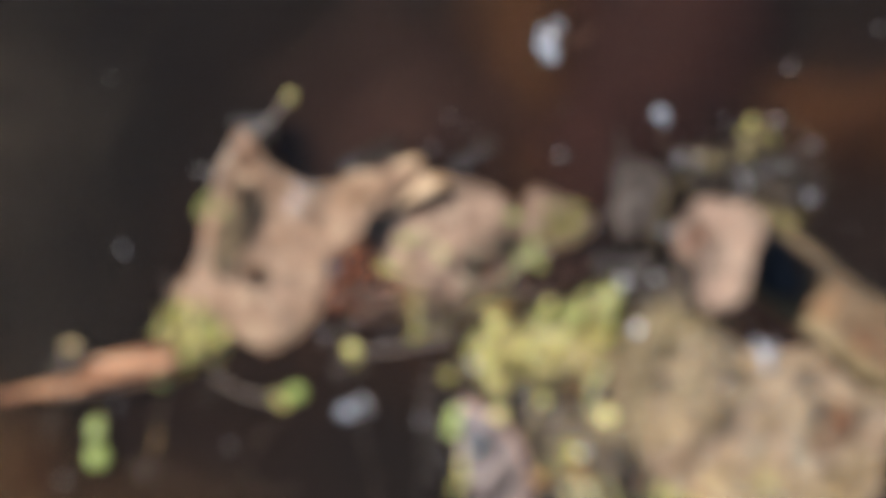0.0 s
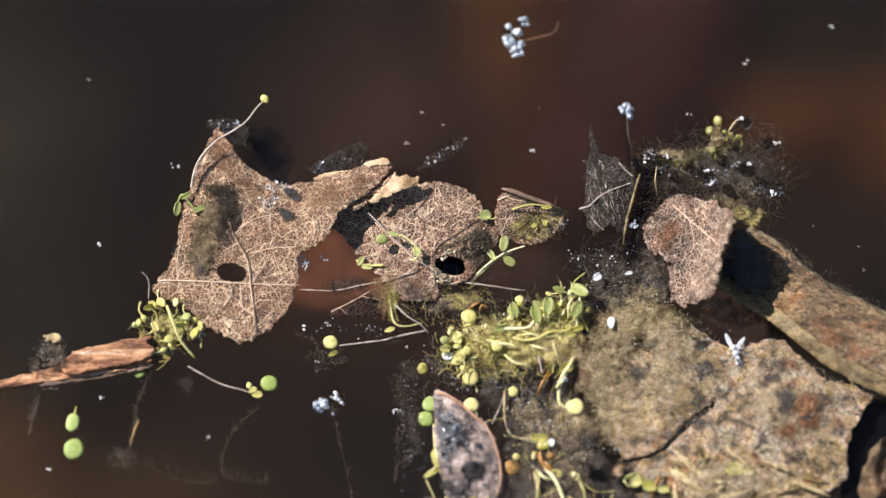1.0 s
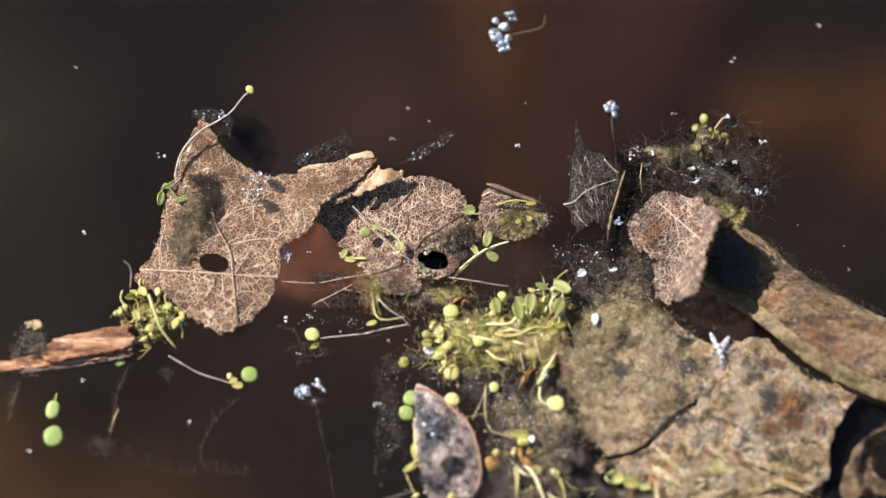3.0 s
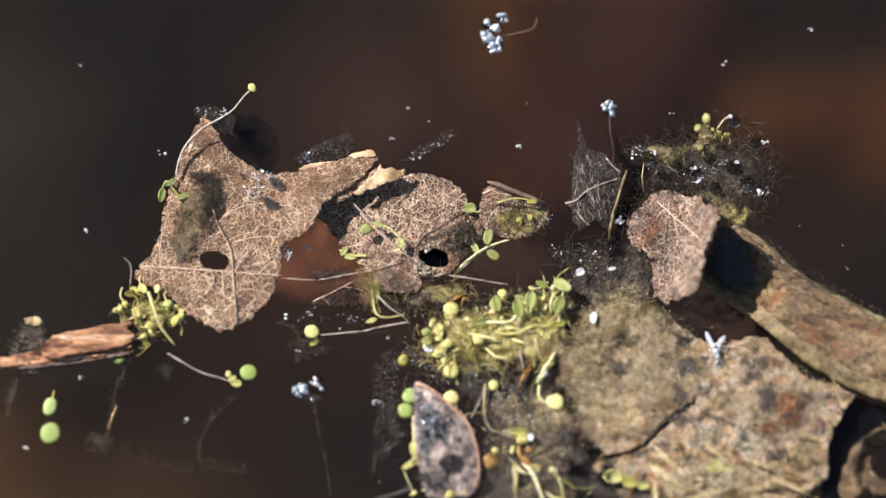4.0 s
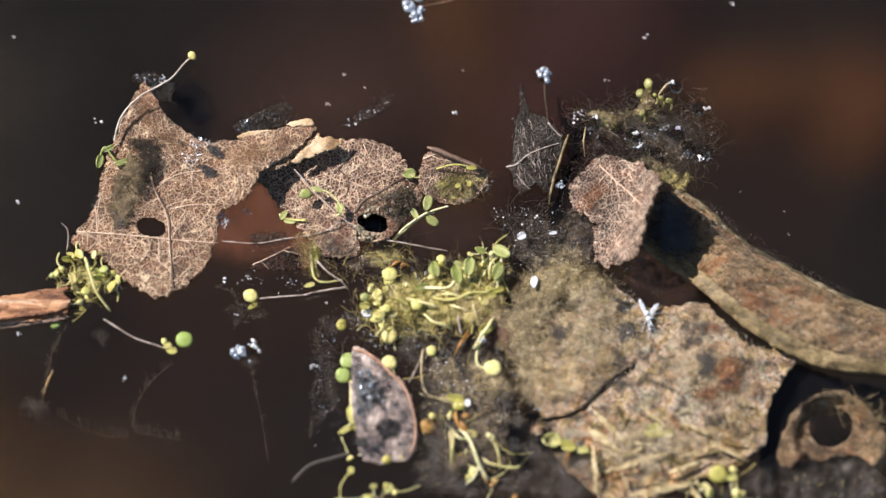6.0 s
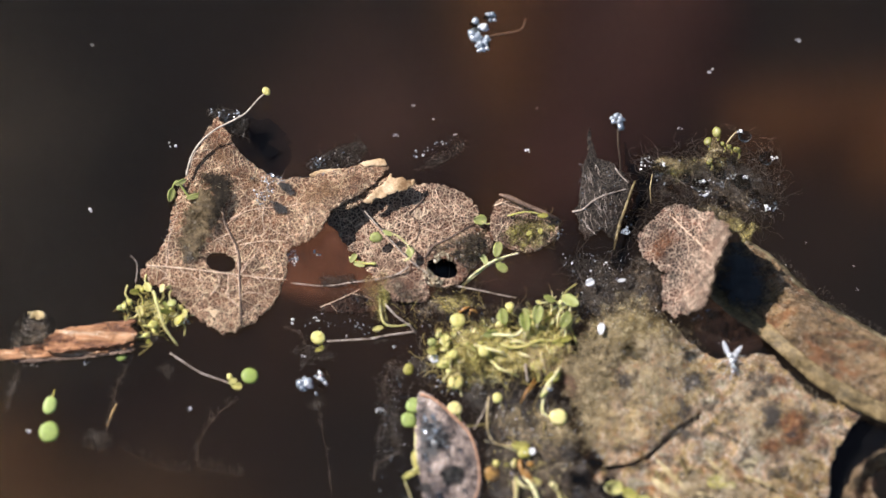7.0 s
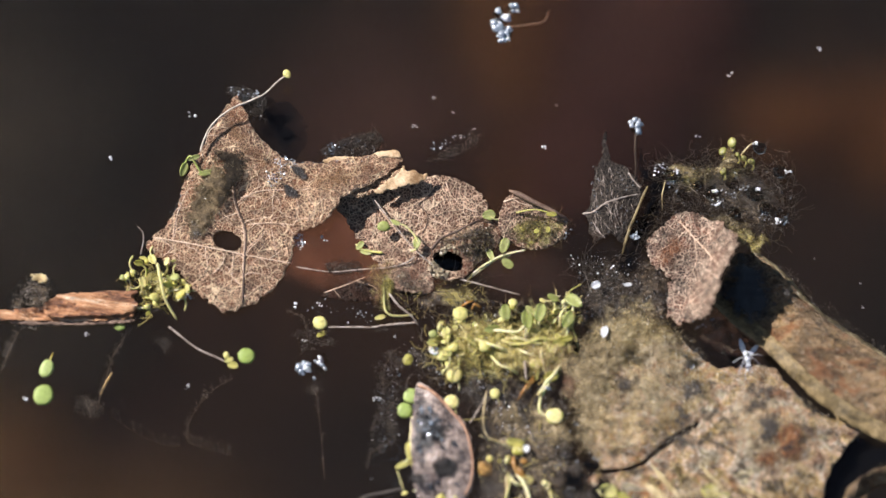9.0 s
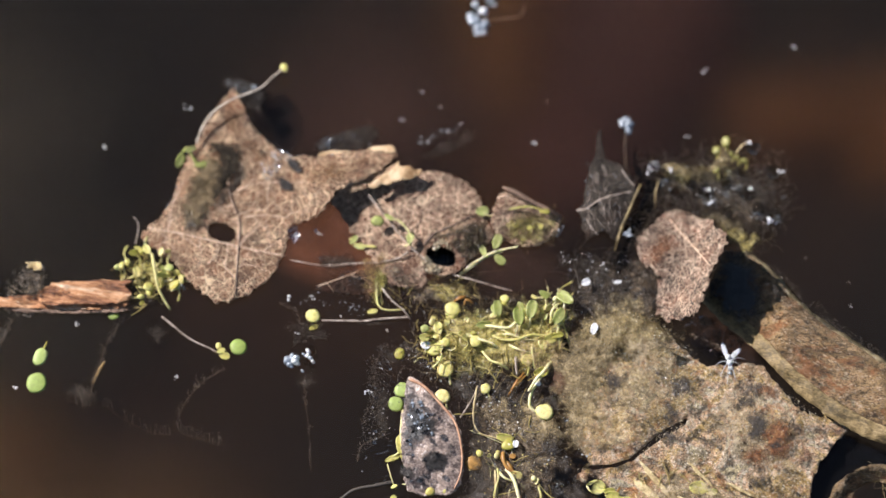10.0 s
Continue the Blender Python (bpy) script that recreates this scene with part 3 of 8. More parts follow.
def fibres(area, count, length, radius, seed, z=0.1, high=0.8, lift=None, kink=0.6):
    """Fine tangled threads over an area."""
    rnd = random.Random(seed)
    xs, ys = [p[0] for p in area], [p[1] for p in area]
    verts, faces, made = [], [], 0
    while made < count:
        x, y = rnd.uniform(min(xs), max(xs)), rnd.uniform(min(ys), max(ys))
        if not inside(x, y, area):
            continue
        made += 1
        turn, n = rnd.uniform(0, 6.28), rnd.randint(4, 8)
        h = z + rnd.random() * high
        r = radius * rnd.uniform(0.6, 1.3)
        step = length * rnd.uniform(0.5, 1.4) / n
        last = None
        for i in range(n + 1):
            g = (lift(x, y) if lift else 0.0) + h
            k = len(verts)
            side = Vector((-math.sin(turn), math.cos(turn), 0)) * r
            verts += [(x + side.x, y + side.y, g), (x - side.x, y - side.y, g), (x, y, g + r * 1.7)]
            if last is not None:
                for a, b in ((0, 1), (1, 2), (2, 0)):
                    faces += [(last + a, last + b, k + b, k + a)]
            last = k
            turn += rnd.uniform(-kink, kink)
            x, y, h = x + math.cos(turn) * step, y + math.sin(turn) * step, max(0.03, h + rnd.uniform(-0.15, 0.15))
    return verts, faces


def heap(name, material, pieces, drift, label, category, parent=None, kind="stuff"):
    """One object of countless small pieces."""
    verts, faces = [], []
    for v, f in pieces:
        k = len(verts)
        verts += v
        faces += [tuple(i + k for i in q) for q in f]
    if parent:
        o = Vector(ORIGIN[root_of(parent)])
    else:
        o = Vector((sum(v[0] for v in verts) / len(verts), sum(v[1] for v in verts) / len(verts), 0))
    mesh = bpy.data.meshes.new(name)
    mesh.from_pydata([tuple((Vector(settle(*v)) - o) * MM) for v in verts], [], faces)
    mesh.materials.append(MAT[material])
    ob = new(name, mesh)
    if parent:
        ob.parent = parent
        return tagged(ob, label, kind=kind)
    ob.location = o * MM
    tagged(ob, label, category, "", kind)
    DRIFT.append((ob, drift))
    return ob


def drape(line, height, lift=0.12, steps=6):
    """A line laid on a surface."""
    return [Vector((p.x, p.y, height(p.x, p.y) + lift)) for p in flow(line, steps)]


def oval(x, y, rx, ry, n=9, turn=0.0):
    c, s = math.cos(radians(turn)), math.sin(radians(turn))
    return [(x + rx * math.cos(6.2832 * i / n) * c - ry * math.sin(6.2832 * i / n) * s,
             y + rx * math.cos(6.2832 * i / n) * s + ry * math.sin(6.2832 * i / n) * c) for i in range(n)]


def side_veins(ribs, outline, holes, height, seed, spacing=3.6, reach=5.5):
    """Thin crooked veins that branch off the ribs to both sides."""
    rnd = random.Random(int(seed * 10))
    made = []
    for number, (line, radius, *own) in enumerate(ribs):
        pts = flow(line, 8)
        gone, side = 0.0, 1
        for p, q in zip(pts, pts[1:]):
            gone += (q - p).length
            if gone < spacing * 0.5:
                continue
            gone, side = 0.0, -side
            a = math.atan2(q.y - p.y, q.x - p.x) + side * rnd.uniform(0.7, 1.2)
            x, y, twig = p.x, p.y, [(p.x, p.y)]
            for _ in range(5):
                a += rnd.uniform(-0.4, 0.4)
                x, y = x + math.cos(a) * reach / 5 * rnd.uniform(0.6, 1.3), y + math.sin(a) * reach / 5 * rnd.uniform(0.6, 1.3)
                if not inside(x, y, outline) or any(inside(x, y, h) for h in holes):
                    break
                twig.append((x, y))
            if len(twig) > 2:
                made.append((number, tube(drape(twig, height, 0.05, 3), radius * 0.36, None, 4, 0.45, 0.3, x)))
    return made


def leaf(name, outline, height, material, drift, label, ribs=(), holes=(), rib_material="vein", category="dead leaf", group="dead leaves on the water", branching=True, **options):
    """A dead leaf: blade and ribs."""
    cx, cy = sum(p[0] for p in outline) / len(outline), sum(p[1] for p in outline) / len(outline)
    ob = thing(name, cx, cy, drift, label, category, group)
    much, seed = options.get("crumple", 0.25), options.get("seed", 1.0)

    top = crumpled(height, much, seed)
    part("blade", blade(outline, height, holes, **options), material, ob)
    made = []
    for line, radius, *own in ribs:
        made.append(part("rib", tube(drape(line, top, 0.05), radius * 0.72, None, 5, 0.5, 0.3, radius), own[0] if own else rib_material, ob))
    if ribs and branching:
        for number, bm in side_veins(ribs, outline, holes, top, seed):
            part("side_vein", bm, rib_material, made[number])
    return ob


def crumpled(height, much, seed):
    """The surface of a blade with its crumples."""
    def top(x, y):
        q = Vector((x, y, seed))
        return height(x, y) + much * (noise.noise(q * 0.22) + 0.45 * noise.noise(q * 0.8) + 0.2 * noise.noise(q * 2.2))
    return top


def slime(name, outline, height, material, drift, label, category="algae", ragged=0.9, fade=2.2, seed=1.0, lift=0.25, step=0.8, crumple=0.35, thick=0.0):
    """A film of slime, thinner than a hair, over leaves and water."""
    cx, cy = sum(p[0] for p in outline) / len(outline), sum(p[1] for p in outline) / len(outline)
    crumple = min(crumple, 0.12) if height is not level and crumple == 0.35 else crumple
    bm = blade(outline, lambda x, y: height(x, y) + lift, (), step, thick, ragged, crumple, seed, fade)
    return solo(name, bm, material, cx, cy, drift, label, category)


def level(x, y):
    return 0.0


# ---- setting: water and the bottom of the pond ----
def sheet(name, half, z, material, label, category):
    bm = bmesh.new()
    rings = [0.0, 0.05, 0.1, 0.2, 0.4, 1.0, 3.0, 10.0, half]
    last = None
    for r in rings[1:]:
        ring = [bm.verts.new((r * 1000 * math.cos(6.2832 * i / 48), r * 1000 * math.sin(6.2832 * i / 48), z)) for i in range(48)]
        if last is None:
            bm.faces.new(ring)
        else:
            for i in range(48):
                bm.faces.new((last[i], ring[i], ring[(i + 1) % 48], last[(i + 1) % 48]))
        last = ring
    ob = link(name, bm, material, (0, 0, 0), False)
    return tagged(ob, label, category, "", "structure")


water = sheet("water", 300.0, 0.0, "water", "still clear brown pond water", "water")
water.visible_shadow = False
DEPTH = -330.0
sheet("ground", 300.0, DEPTH, "mud", "dark muddy bottom of the pond", "pond bottom")


def sunken_leaf(x, y, rx, ry, turn, material, seed, label):
    """A blurred dead leaf, or a patch of painted sky tint, on the bottom."""
    x, y, rx, ry = x * 0.843, 65 + (y - 65) * 0.843, rx * 0.843, ry * 0.843
    bm = blade(oval(x, y, rx, ry, 12, turn), lambda a, b: DEPTH + 3.0 + hump(a, b, x, y, 4.0, rx), (), 5.0, 0.0, 5.0, 1.5, seed, 0.75 * min(rx, ry))
    ob = link("sunken_leaf", bm, material, (x, y, DEPTH))
    ob.location = Vector((x, y, DEPTH)) * MM
    tagged(ob, label, "sunken leaf", "leaves on the pond bottom")


sunken_leaf(16, 112, 17, 62, 3, "sunken", 1.3, "long orange-brown leaf sunk on the pond bottom")
sunken_leaf(42, 114, 28, 50, -20, "sunken_wine", 2.1, "dark wine-red leaf sunk on the pond bottom")
sunken_leaf(84, 97, 22, 15, 10, "sunken_bright", 3.7, "bright orange leaf sunk on the pond bottom")
sunken_leaf(110, 94, 18, 18, 0, "sunken_bright", 4.2, "orange leaf sunk on the pond bottom")
sunken_leaf(-100, -6, 30, 50, 20, "sunken_brown", 5.5, "brown leaf sunk on the pond bottom")
sunken_leaf(-10, 96, 34, 30, 20, "sunken_red", 6.1, "reddish leaf sunk under the floating leaves")
# The sky's grey-green reflection at the far left, coloured into a bottom patch.
sunken_leaf(-100, 78, 38, 66, 6, "sky_tint_grey", 9.3, "grey-green patch on the pond bottom painting the sky's reflection")
sunken_leaf(-70, -10, 40, 26, 8, "sunken_brown", 8.3, "broad brown leaf sunk on the pond bottom")
sunken_leaf(-96, 12, 10, 22, 20, "sunken", 7.5, "small orange leaf sunk on the pond bottom")


def drowned_leaf(outline, z, drift, seed, label, material="drowned", fade=4.0):
    """A leaf, or a sheet of painted shade, that hangs just under the surface."""
    cx, cy = sum(p[0] for p in outline) / len(outline), sum(p[1] for p in outline) / len(outline)
    solo("drowned_leaf", blade(outline, lambda x, y: z, (), 1.2, 0.0, 0.8, 0.8, seed, fade), material, cx, cy, drift, label, "dead leaf", "drowned leaves")


drowned_leaf([(-31.1, 15.7), (-19.5, 21.0), (-4.4, 13.6), (-1.4, 7.4), (-9.4, 4.8), (-23.4, 4.3), (-31.0, 8.4)], -80.0, "centre", 31.0, "reddish-brown leaf drowned under the floating leaves")
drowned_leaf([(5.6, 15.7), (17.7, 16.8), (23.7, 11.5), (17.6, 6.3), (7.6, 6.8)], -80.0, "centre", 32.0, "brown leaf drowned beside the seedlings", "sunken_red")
drowned_leaf([(47.1, -3.0), (53.6, 0.1), (62.5, -4.0), (62.4, -11.2), (51.4, -12.3), (46.5, -8.2)], -30.0, "right", 33.0, "brown leaf drowned in the gap between leaves", "sunken_red")

# ---- the large veined leaf and what lies on it ----
def high_left(x, y):
    return 0.9 + hump(x, y, -19.5, 5.0, 4.0, 7) + hump(x, y, -11.0, 14.0, 2.2, 8) + hump(x, y, *(-39.6, 11.5), 1.4, 9) + hump(x, y, *(-34.3, -12.3), 0.8, 8)


leaf("oak_leaf", [(-40.4, 22.4), (-38.5, 20.4), (-35.8, 16.5), (-31.9, 13.3), (-28.0, 12.0), (-24.0, 12.4), (-19.5, 13.8), (-14.5, 15.1), (-10.1, 15.7), (-9.4, 14.6), (-12.9, 10.5), (-17.7, 7.2), (-19.0, 4.9), (-20.6, 2.0), (-23.4, 0.1), (-25.4, -1.5), (-25.6, -6.1), (-27.1, -10.7), (-30.4, -14.5), (-34.5, -16.9), (-37.8, -16.2), (-41.2, -14.3), (-44.7, -11.4), (-48.2, -9.5), (-51.3, -7.6), (-49.3, -4.3), (-47.6, -1.4), (-46.9, 3.2), (-45.9, 7.9), (-44.4, 12.1), (-43.0, 16.8), (-41.7, 19.9)],
     high_left, "leaf", "left", "large brown veined dead leaf, lobed, with one hole",
     [([(-50.5, -5.8), (-45.3, -5.8), (-38.3, -6.1), (-32.3, -6.4), (-25.3, -6.6)], 0.24), ([(-32.7, -15.3), (-33.6, -8.2), (-34.4, -2.0), (-36.9, 2.7), (-38.1, 7.4), (-38.6, 11.5)], 0.30, "vein_dark"), ([(-33.1, -12.3), (-33.8, -8.2), (-34.7, -2.2), (-37.2, 2.7), (-38.4, 7.4)], 0.16),
      ([(-34.4, -0.9), (-30.4, 0.1), (-25.9, 0.4)], 0.2), ([(-46.8, -5.8), (-47.0, -2.0), (-46.2, 2.2), (-45.5, 4.3)], 0.16), ([(-36.4, 3.7), (-32.5, 5.8), (-26.5, 6.8), (-24.0, 7.6)], 0.16),
      ([(-23.9, 1.1), (-22.4, 4.8), (-20.5, 7.4)], 0.14), ([(-38.8, -10.7), (-37.3, -8.2), (-37.8, -6.3)], 0.13), ([(-48.2, -9.2), (-46.8, -7.3), (-46.5, -6.1)], 0.13),
      ([(-44.1, 12.6), (-43.4, 15.7), (-40.1, 16.2)], 0.13), ([(-30.5, 6.8), (-30.6, 4.3), (-29.9, 1.1)], 0.12), ([(-28.3, -5.6), (-29.4, -2.5), (-30.1, -0.4)], 0.12)],
     [oval(*(-37.3, -4.3), 2.7, 1.75, 9, -8)], step=0.7, seed=1.7, ragged=0.5, crumple=0.4)
top_left = crumpled(high_left, 0.4, 1.7)
crust = [(-43.6, 10.5), (-40.6, 12.1), (-37.5, 11.5), (-36.7, 9.2), (-38.0, 4.8), (-39.6, 0.1), (-41.5, -3.8), (-43.8, -5.1), (-45.2, -2.5), (-45.4, 2.2), (-44.3, 7.4)]
slime("algae_crust", crust, top_left, "slime_crust", "left", "olive-grey crust of algae dried on the leaf", seed=2.4, ragged=0.8, fade=1.5, step=0.4, crumple=0.9)
slime("dark_crust", [(-42.8, 11.2), (-41.0, 12.3), (-37.6, 12.3), (-36.2, 9.5), (-37.8, 4.8), (-39.4, 1.1), (-40.4, 2.2), (-39.9, 7.4), (-41.0, 9.6)], top_left, "crust_black", "left", "black crust of dirt on the leaf", "dirt", seed=3.4, ragged=0.7, fade=1.0, step=0.4, lift=1.1, crumple=0.8)
slime("dark_crust", [(-44.6, -1.4), (-41.9, -2.0), (-42.1, -5.1), (-43.8, -5.3)], top_left, "slime_dark", "left", "black crust of dirt near the hole", "dirt", seed=4.4, ragged=0.4, fade=0.7, step=0.4, lift=1.0)
slime("rust_blotch", [(-14.5, 14.7), (-10.5, 15.5), (-9.6, 14.1), (-12.9, 10.5), (-16.9, 8.2), (-18.5, 10.5)], top_left, "slime_rust", "left", "rusty blotch on the leaf lobe", "stain", seed=5.9, ragged=1.0, fade=2.0, step=0.5)
slime("golden_dirt", [(-42.6, 17.5), (-40.6, 21.6), (-37.6, 18.6), (-34.6, 14.6), (-29.0, 12.0), (-29.6, 8.0), (-35.6, 9.6), (-41.4, 12.6)], top_left, "slime_dust", "left", "golden-brown dirt on the leaf's upper end", "dirt", seed=75.1, ragged=1.2, fade=2.6, step=0.5, lift=0.2)
slime("golden_dirt", [(-27.0, 11.4), (-20.0, 13.2), (-11.0, 15.2), (-10.4, 13.6), (-14.6, 9.4), (-20.6, 6.4), (-26.0, 7.2)], top_left, "slime_dust", "left", "golden-brown dirt on the leaf's lobe", "dirt", seed=76.1, ragged=1.2, fade=3.0, step=0.5, lift=0.2)
slime("rust_blotch", [(-41.5, 19.4), (-39.7, 21.0), (-36.1, 16.2), (-36.6, 13.6), (-40.6, 14.7)], top_left, "slime_rust", "left", "rusty blotch near the leaf's tip", "stain", seed=5.7, ragged=1.0, fade=2.0, step=0.5)
slime("rust_blotch", [(-39.1, 13.6), (-35.6, 15.2), (-32.0, 12.8), (-33.5, 10.0), (-37.0, 9.5)], top_left, "slime_rust", "left", "rusty blotch on the brown leaf", "stain", seed=5.4, ragged=1.0, fade=3.0, step=0.5)
heap("algae_crumbs", "algae", [grains(crust, 520, 0.13, 3, 0.3, 0.5, top_left), fibres(crust, 70, 1.6, 0.035, 4, 0.3, 0.4, top_left)], "left", "olive crumbs of algae on the leaf", "algae")
for x, y, r in ((-26.7, 10.0, 1.9), (-27.6, 6.2, 1.9), (-29.1, 7.3, 1.1), (-33.0, 11.5, 0.9)):
    slime("wet_spot", oval(x, y, r, r * 0.6, 7, -25), top_left, "slime_black", "left", "black oval spot on the brown leaf", "stain", seed=r * 7, ragged=0.5, fade=0.5, step=0.3, lift=0.45)
heap("white_crumbs", "silver", [grains([(-48.4, -1.4), (-46.9, 3.2), (-44.4, 12.1), (-43.4, 11.5), (-45.5, 4.3), (-47.4, -3.0)], 22, 0.09, 208, 0.1, 0.2, top_left), grains([(-40.3, 22.2), (-35.8, 16.2), (-28.0, 11.7), (-14.5, 14.9), (-14.5, 14.0), (-28.5, 10.9), (-36.6, 15.5)], 34, 0.09, 209, 0.1, 0.2, top_left), grains([(-33.0, 10.0), (-29.5, 10.5), (-28.5, 7.2), (-31.5, 6.3)], 40, 0.13, 8, 0.3, 0.4, top_left), grains([(-31.5, 12.8), (-28.5, 12.8), (-26.5, 10.5), (-30.5, 10.9)], 44, 0.13, 9, 0.2, 0.4, top_left),
                              grains([(-26.4, -0.9), (-23.9, -1.1), (-23.4, -4.0), (-25.6, -3.8)], 45, 0.18, 10, 0.2, 0.5)], "left", "white crumbs strewn on the brown leaf", "crumbs")

heap("white_crumbs", "white", [grains(oval(-30.6, 11.2, 1.3, 0.9), 12, 0.15, 250, 0.3, 0.5, top_left), grains(oval(-31.6, 8.4, 1.7, 0.9, 9, -30), 14, 0.15, 251, 0.3, 0.5, top_left), grains(oval(-24.6, -2.8, 1.0, 1.4), 10, 0.16, 252, 0.3, 0.4)], "left", "white crystal-like crumbs on the leaf", "crumbs")
# the tip's blurred shadow in the murky water, painted as a black film
slime("black_silt", [(-38.6, 23.4), (-35.3, 23.9), (-30.0, 22.9), (-27.0, 18.1), (-27.6, 13.0), (-31.5, 12.6), (-35.6, 15.8)], lambda x, y: -3.0, "black_silt", "left", "black film painting the leaf tip's shadow in the water", "dirt", seed=77.1, ragged=1.0, fade=4.5, lift=0.0, step=0.7)

# tan scraps at the lobe's end
def high_scrap(x, y):
    return 3.5 + hump(x, y, -9.4, 11.0, 0.6, 5)


leaf("tan_scrap", [(-13.2, 8.6), (-11.2, 10.7), (-9.6, 12.4), (-8.6, 14.0), (-7.6, 13.4), (-6.6, 13.8), (-5.7, 13.2), (-4.2, 13.3), (-4.6, 12.1), (-5.8, 11.1), (-7.2, 10.9), (-8.6, 10.1), (-10.2, 9.5), (-11.6, 8.6)], high_scrap, "tan", "left", "pale tan scrap of leaf, curling up", step=0.5, ragged=0.35, crumple=0.5, seed=2.2)
leaf("tan_scrap", [(-14.4, 15.4), (-12.6, 16.3), (-10.7, 16.8), (-9.4, 16.1), (-10.0, 15.5), (-12.4, 15.2)], lambda x, y: 3.2, "tan", "left", "small tan scrap on the rim of the lobe", step=0.5, ragged=0.25, crumple=0.4, seed=3.1)
leaf("tan_scrap", [(-23.0, 12.9), (-21.0, 13.9), (-18.0, 14.3), (-16.0, 14.4), (-18.5, 13.3), (-21.6, 12.6)], lambda x, y: 2.4, "tan", "left", "tan scrap of leaf under dark algae", step=0.5, ragged=0.3, crumple=0.4, seed=4.3)

# added strip, tucked under lobe and scrap so that their shadows join
leaf("shadow_strip", [(-17.2, 7.6), (-12.9, 10.5), (-9.4, 13.4), (-5.6, 12.4), (-8.4, 10.4), (-12.2, 8.8), (-15.0, 7.2)], lambda x, y: max(2.6, high_left(x, y) - 0.5), "leaf", "left", "strip added under the leaf lobe to close its shadow", step=0.6, seed=3.9, crumple=0.3, ragged=0.4)

# ---- the second veined leaf, half in the shadow of the first ----
def high_mid(x, y):
    return 0.5 + hump(x, y, *(-0.4, 6.8), 1.2, 8) + hump(x, y, -5.0, -6.5, 1.6, 5)


leaf("oak_leaf", [(-19.8, 5.3), (-15.2, 8.7), (-10.2, 10.6), (-5.2, 11.9), (-0.7, 12.4), (3.8, 11.0), (6.3, 8.7), (7.4, 6.1), (5.2, 4.2), (2.4, 2.2), (-0.6, 0.4), (-1.6, -2.3), (-1.4, -5.9), (-0.7, -8.6), (-3.4, -9.6), (-6.9, -9.2), (-9.4, -6.9), (-12.0, -4.3), (-14.5, -1.6), (-17.1, 1.3)],
     high_mid, "leaf_low", "centre", "pinkish brown veined dead leaf, partly under another leaf",
     [([(-14.4, 7.4), (-9.4, 2.2), (-4.4, -2.2), (-0.9, -4.0)], 0.17), ([(-7.9, 5.8), (-4.4, 4.3), (1.6, 3.2)], 0.16), ([(-2.6, 10.4), (-3.0, 9.3), (-4.0, 7.8), (-5.2, 6.6), (-3.5, 5.1), (-3.3, 3.2), (-3.9, 1.2)], 0.26, "vein_dark"),
      ([(-1.0, 11.4), (0.6, 8.6), (3.4, 6.9), (5.6, 6.4)], 0.13), ([(-12.6, 5.6), (-12.4, 2.0), (-10.6, -1.6)], 0.12)],
     (), step=0.6, seed=5.9, ragged=0.5, crumple=0.45)
leaf("leaf_piece", [(-8.4, -6.1), (-5.4, -5.1), (-2.2, -5.6), (-1.9, -9.2), (-3.9, -11.8), (-7.2, -12.5), (-8.6, -9.7)], lambda x, y: 0.7, "leaf_black", "centre", "dark red-brown scrap of veined leaf", step=0.6, seed=6.4, crumple=0.4)
leaf("leaf_piece", [(-20.3, -12.1), (-17.3, -10.2), (-13.4, -8.4), (-9.4, -6.6), (-8.4, -9.2), (-9.4, -11.2), (-14.3, -12.3), (-18.3, -12.3)], lambda x, y: 0.5, "leaf_black", "centre", "black wet sliver of leaf with a pale rim",
     [([(-19.8, -11.5), (-16.3, -9.7), (-12.9, -7.7)], 0.16)], step=0.6, seed=7.4, crumple=0.4)


slime("murky_slime", [(-10.0, -5.0), (-5.0, -4.6), (-1.2, -5.0), (-0.4, -9.4), (-3.6, -11.0), (-9.0, -9.2)], high_mid, "slime_grey", "centre", "murky brown slime over the leaf's lower end", seed=65.3, ragged=1.2, fade=2.0, lift=0.5, step=0.5)
slime("rust_blotch", [(-8.0, -4.0), (-3.0, -3.0), (-1.4, -6.6), (-3.6, -9.6), (-8.0, -8.4)], high_mid, "slime_rust", "centre", "dark rusty blotch on the leaf's lower end", "stain", seed=66.3, ragged=1.2, fade=2.0, lift=0.35, step=0.5)


# the curled brown leaf with a black hollow
def high_curl(x, y):
    return 0.6 + hump(x, y, *(3.6, 1.1), 2.4, 6)


leaf("curled_leaf", [(-2.0, -2.3), (-1.1, 0.7), (2.1, 2.7), (4.9, 4.7), (7.1, 6.1), (9.4, 5.1), (10.1, 2.5), (8.7, -0.6), (6.2, -3.2), (4.6, -5.5), (1.0, -6.6), (-1.7, -5.6)], high_curl, "leaf_rust", "centre", "curled olive-brown leaf with a dark hollow",
     [([(-2.0, -1.5), (-0.6, 0.8), (2.1, 2.5), (4.9, 4.5), (7.1, 5.9)], 0.42), ([(0.6, 0.2), (3.4, 1.6), (6.6, 2.2)], 0.16)],
     [[(-1.4, -2.1), (0.0, -1.4), (2.0, -1.4), (3.6, -2.2), (3.8, -4.1), (2.5, -4.8), (0.2, -4.5), (-1.2, -3.7)]], "vein_dark", step=0.5, seed=8.2, crumple=0.6)
top_curl = crumpled(high_curl, 0.6, 8.2)
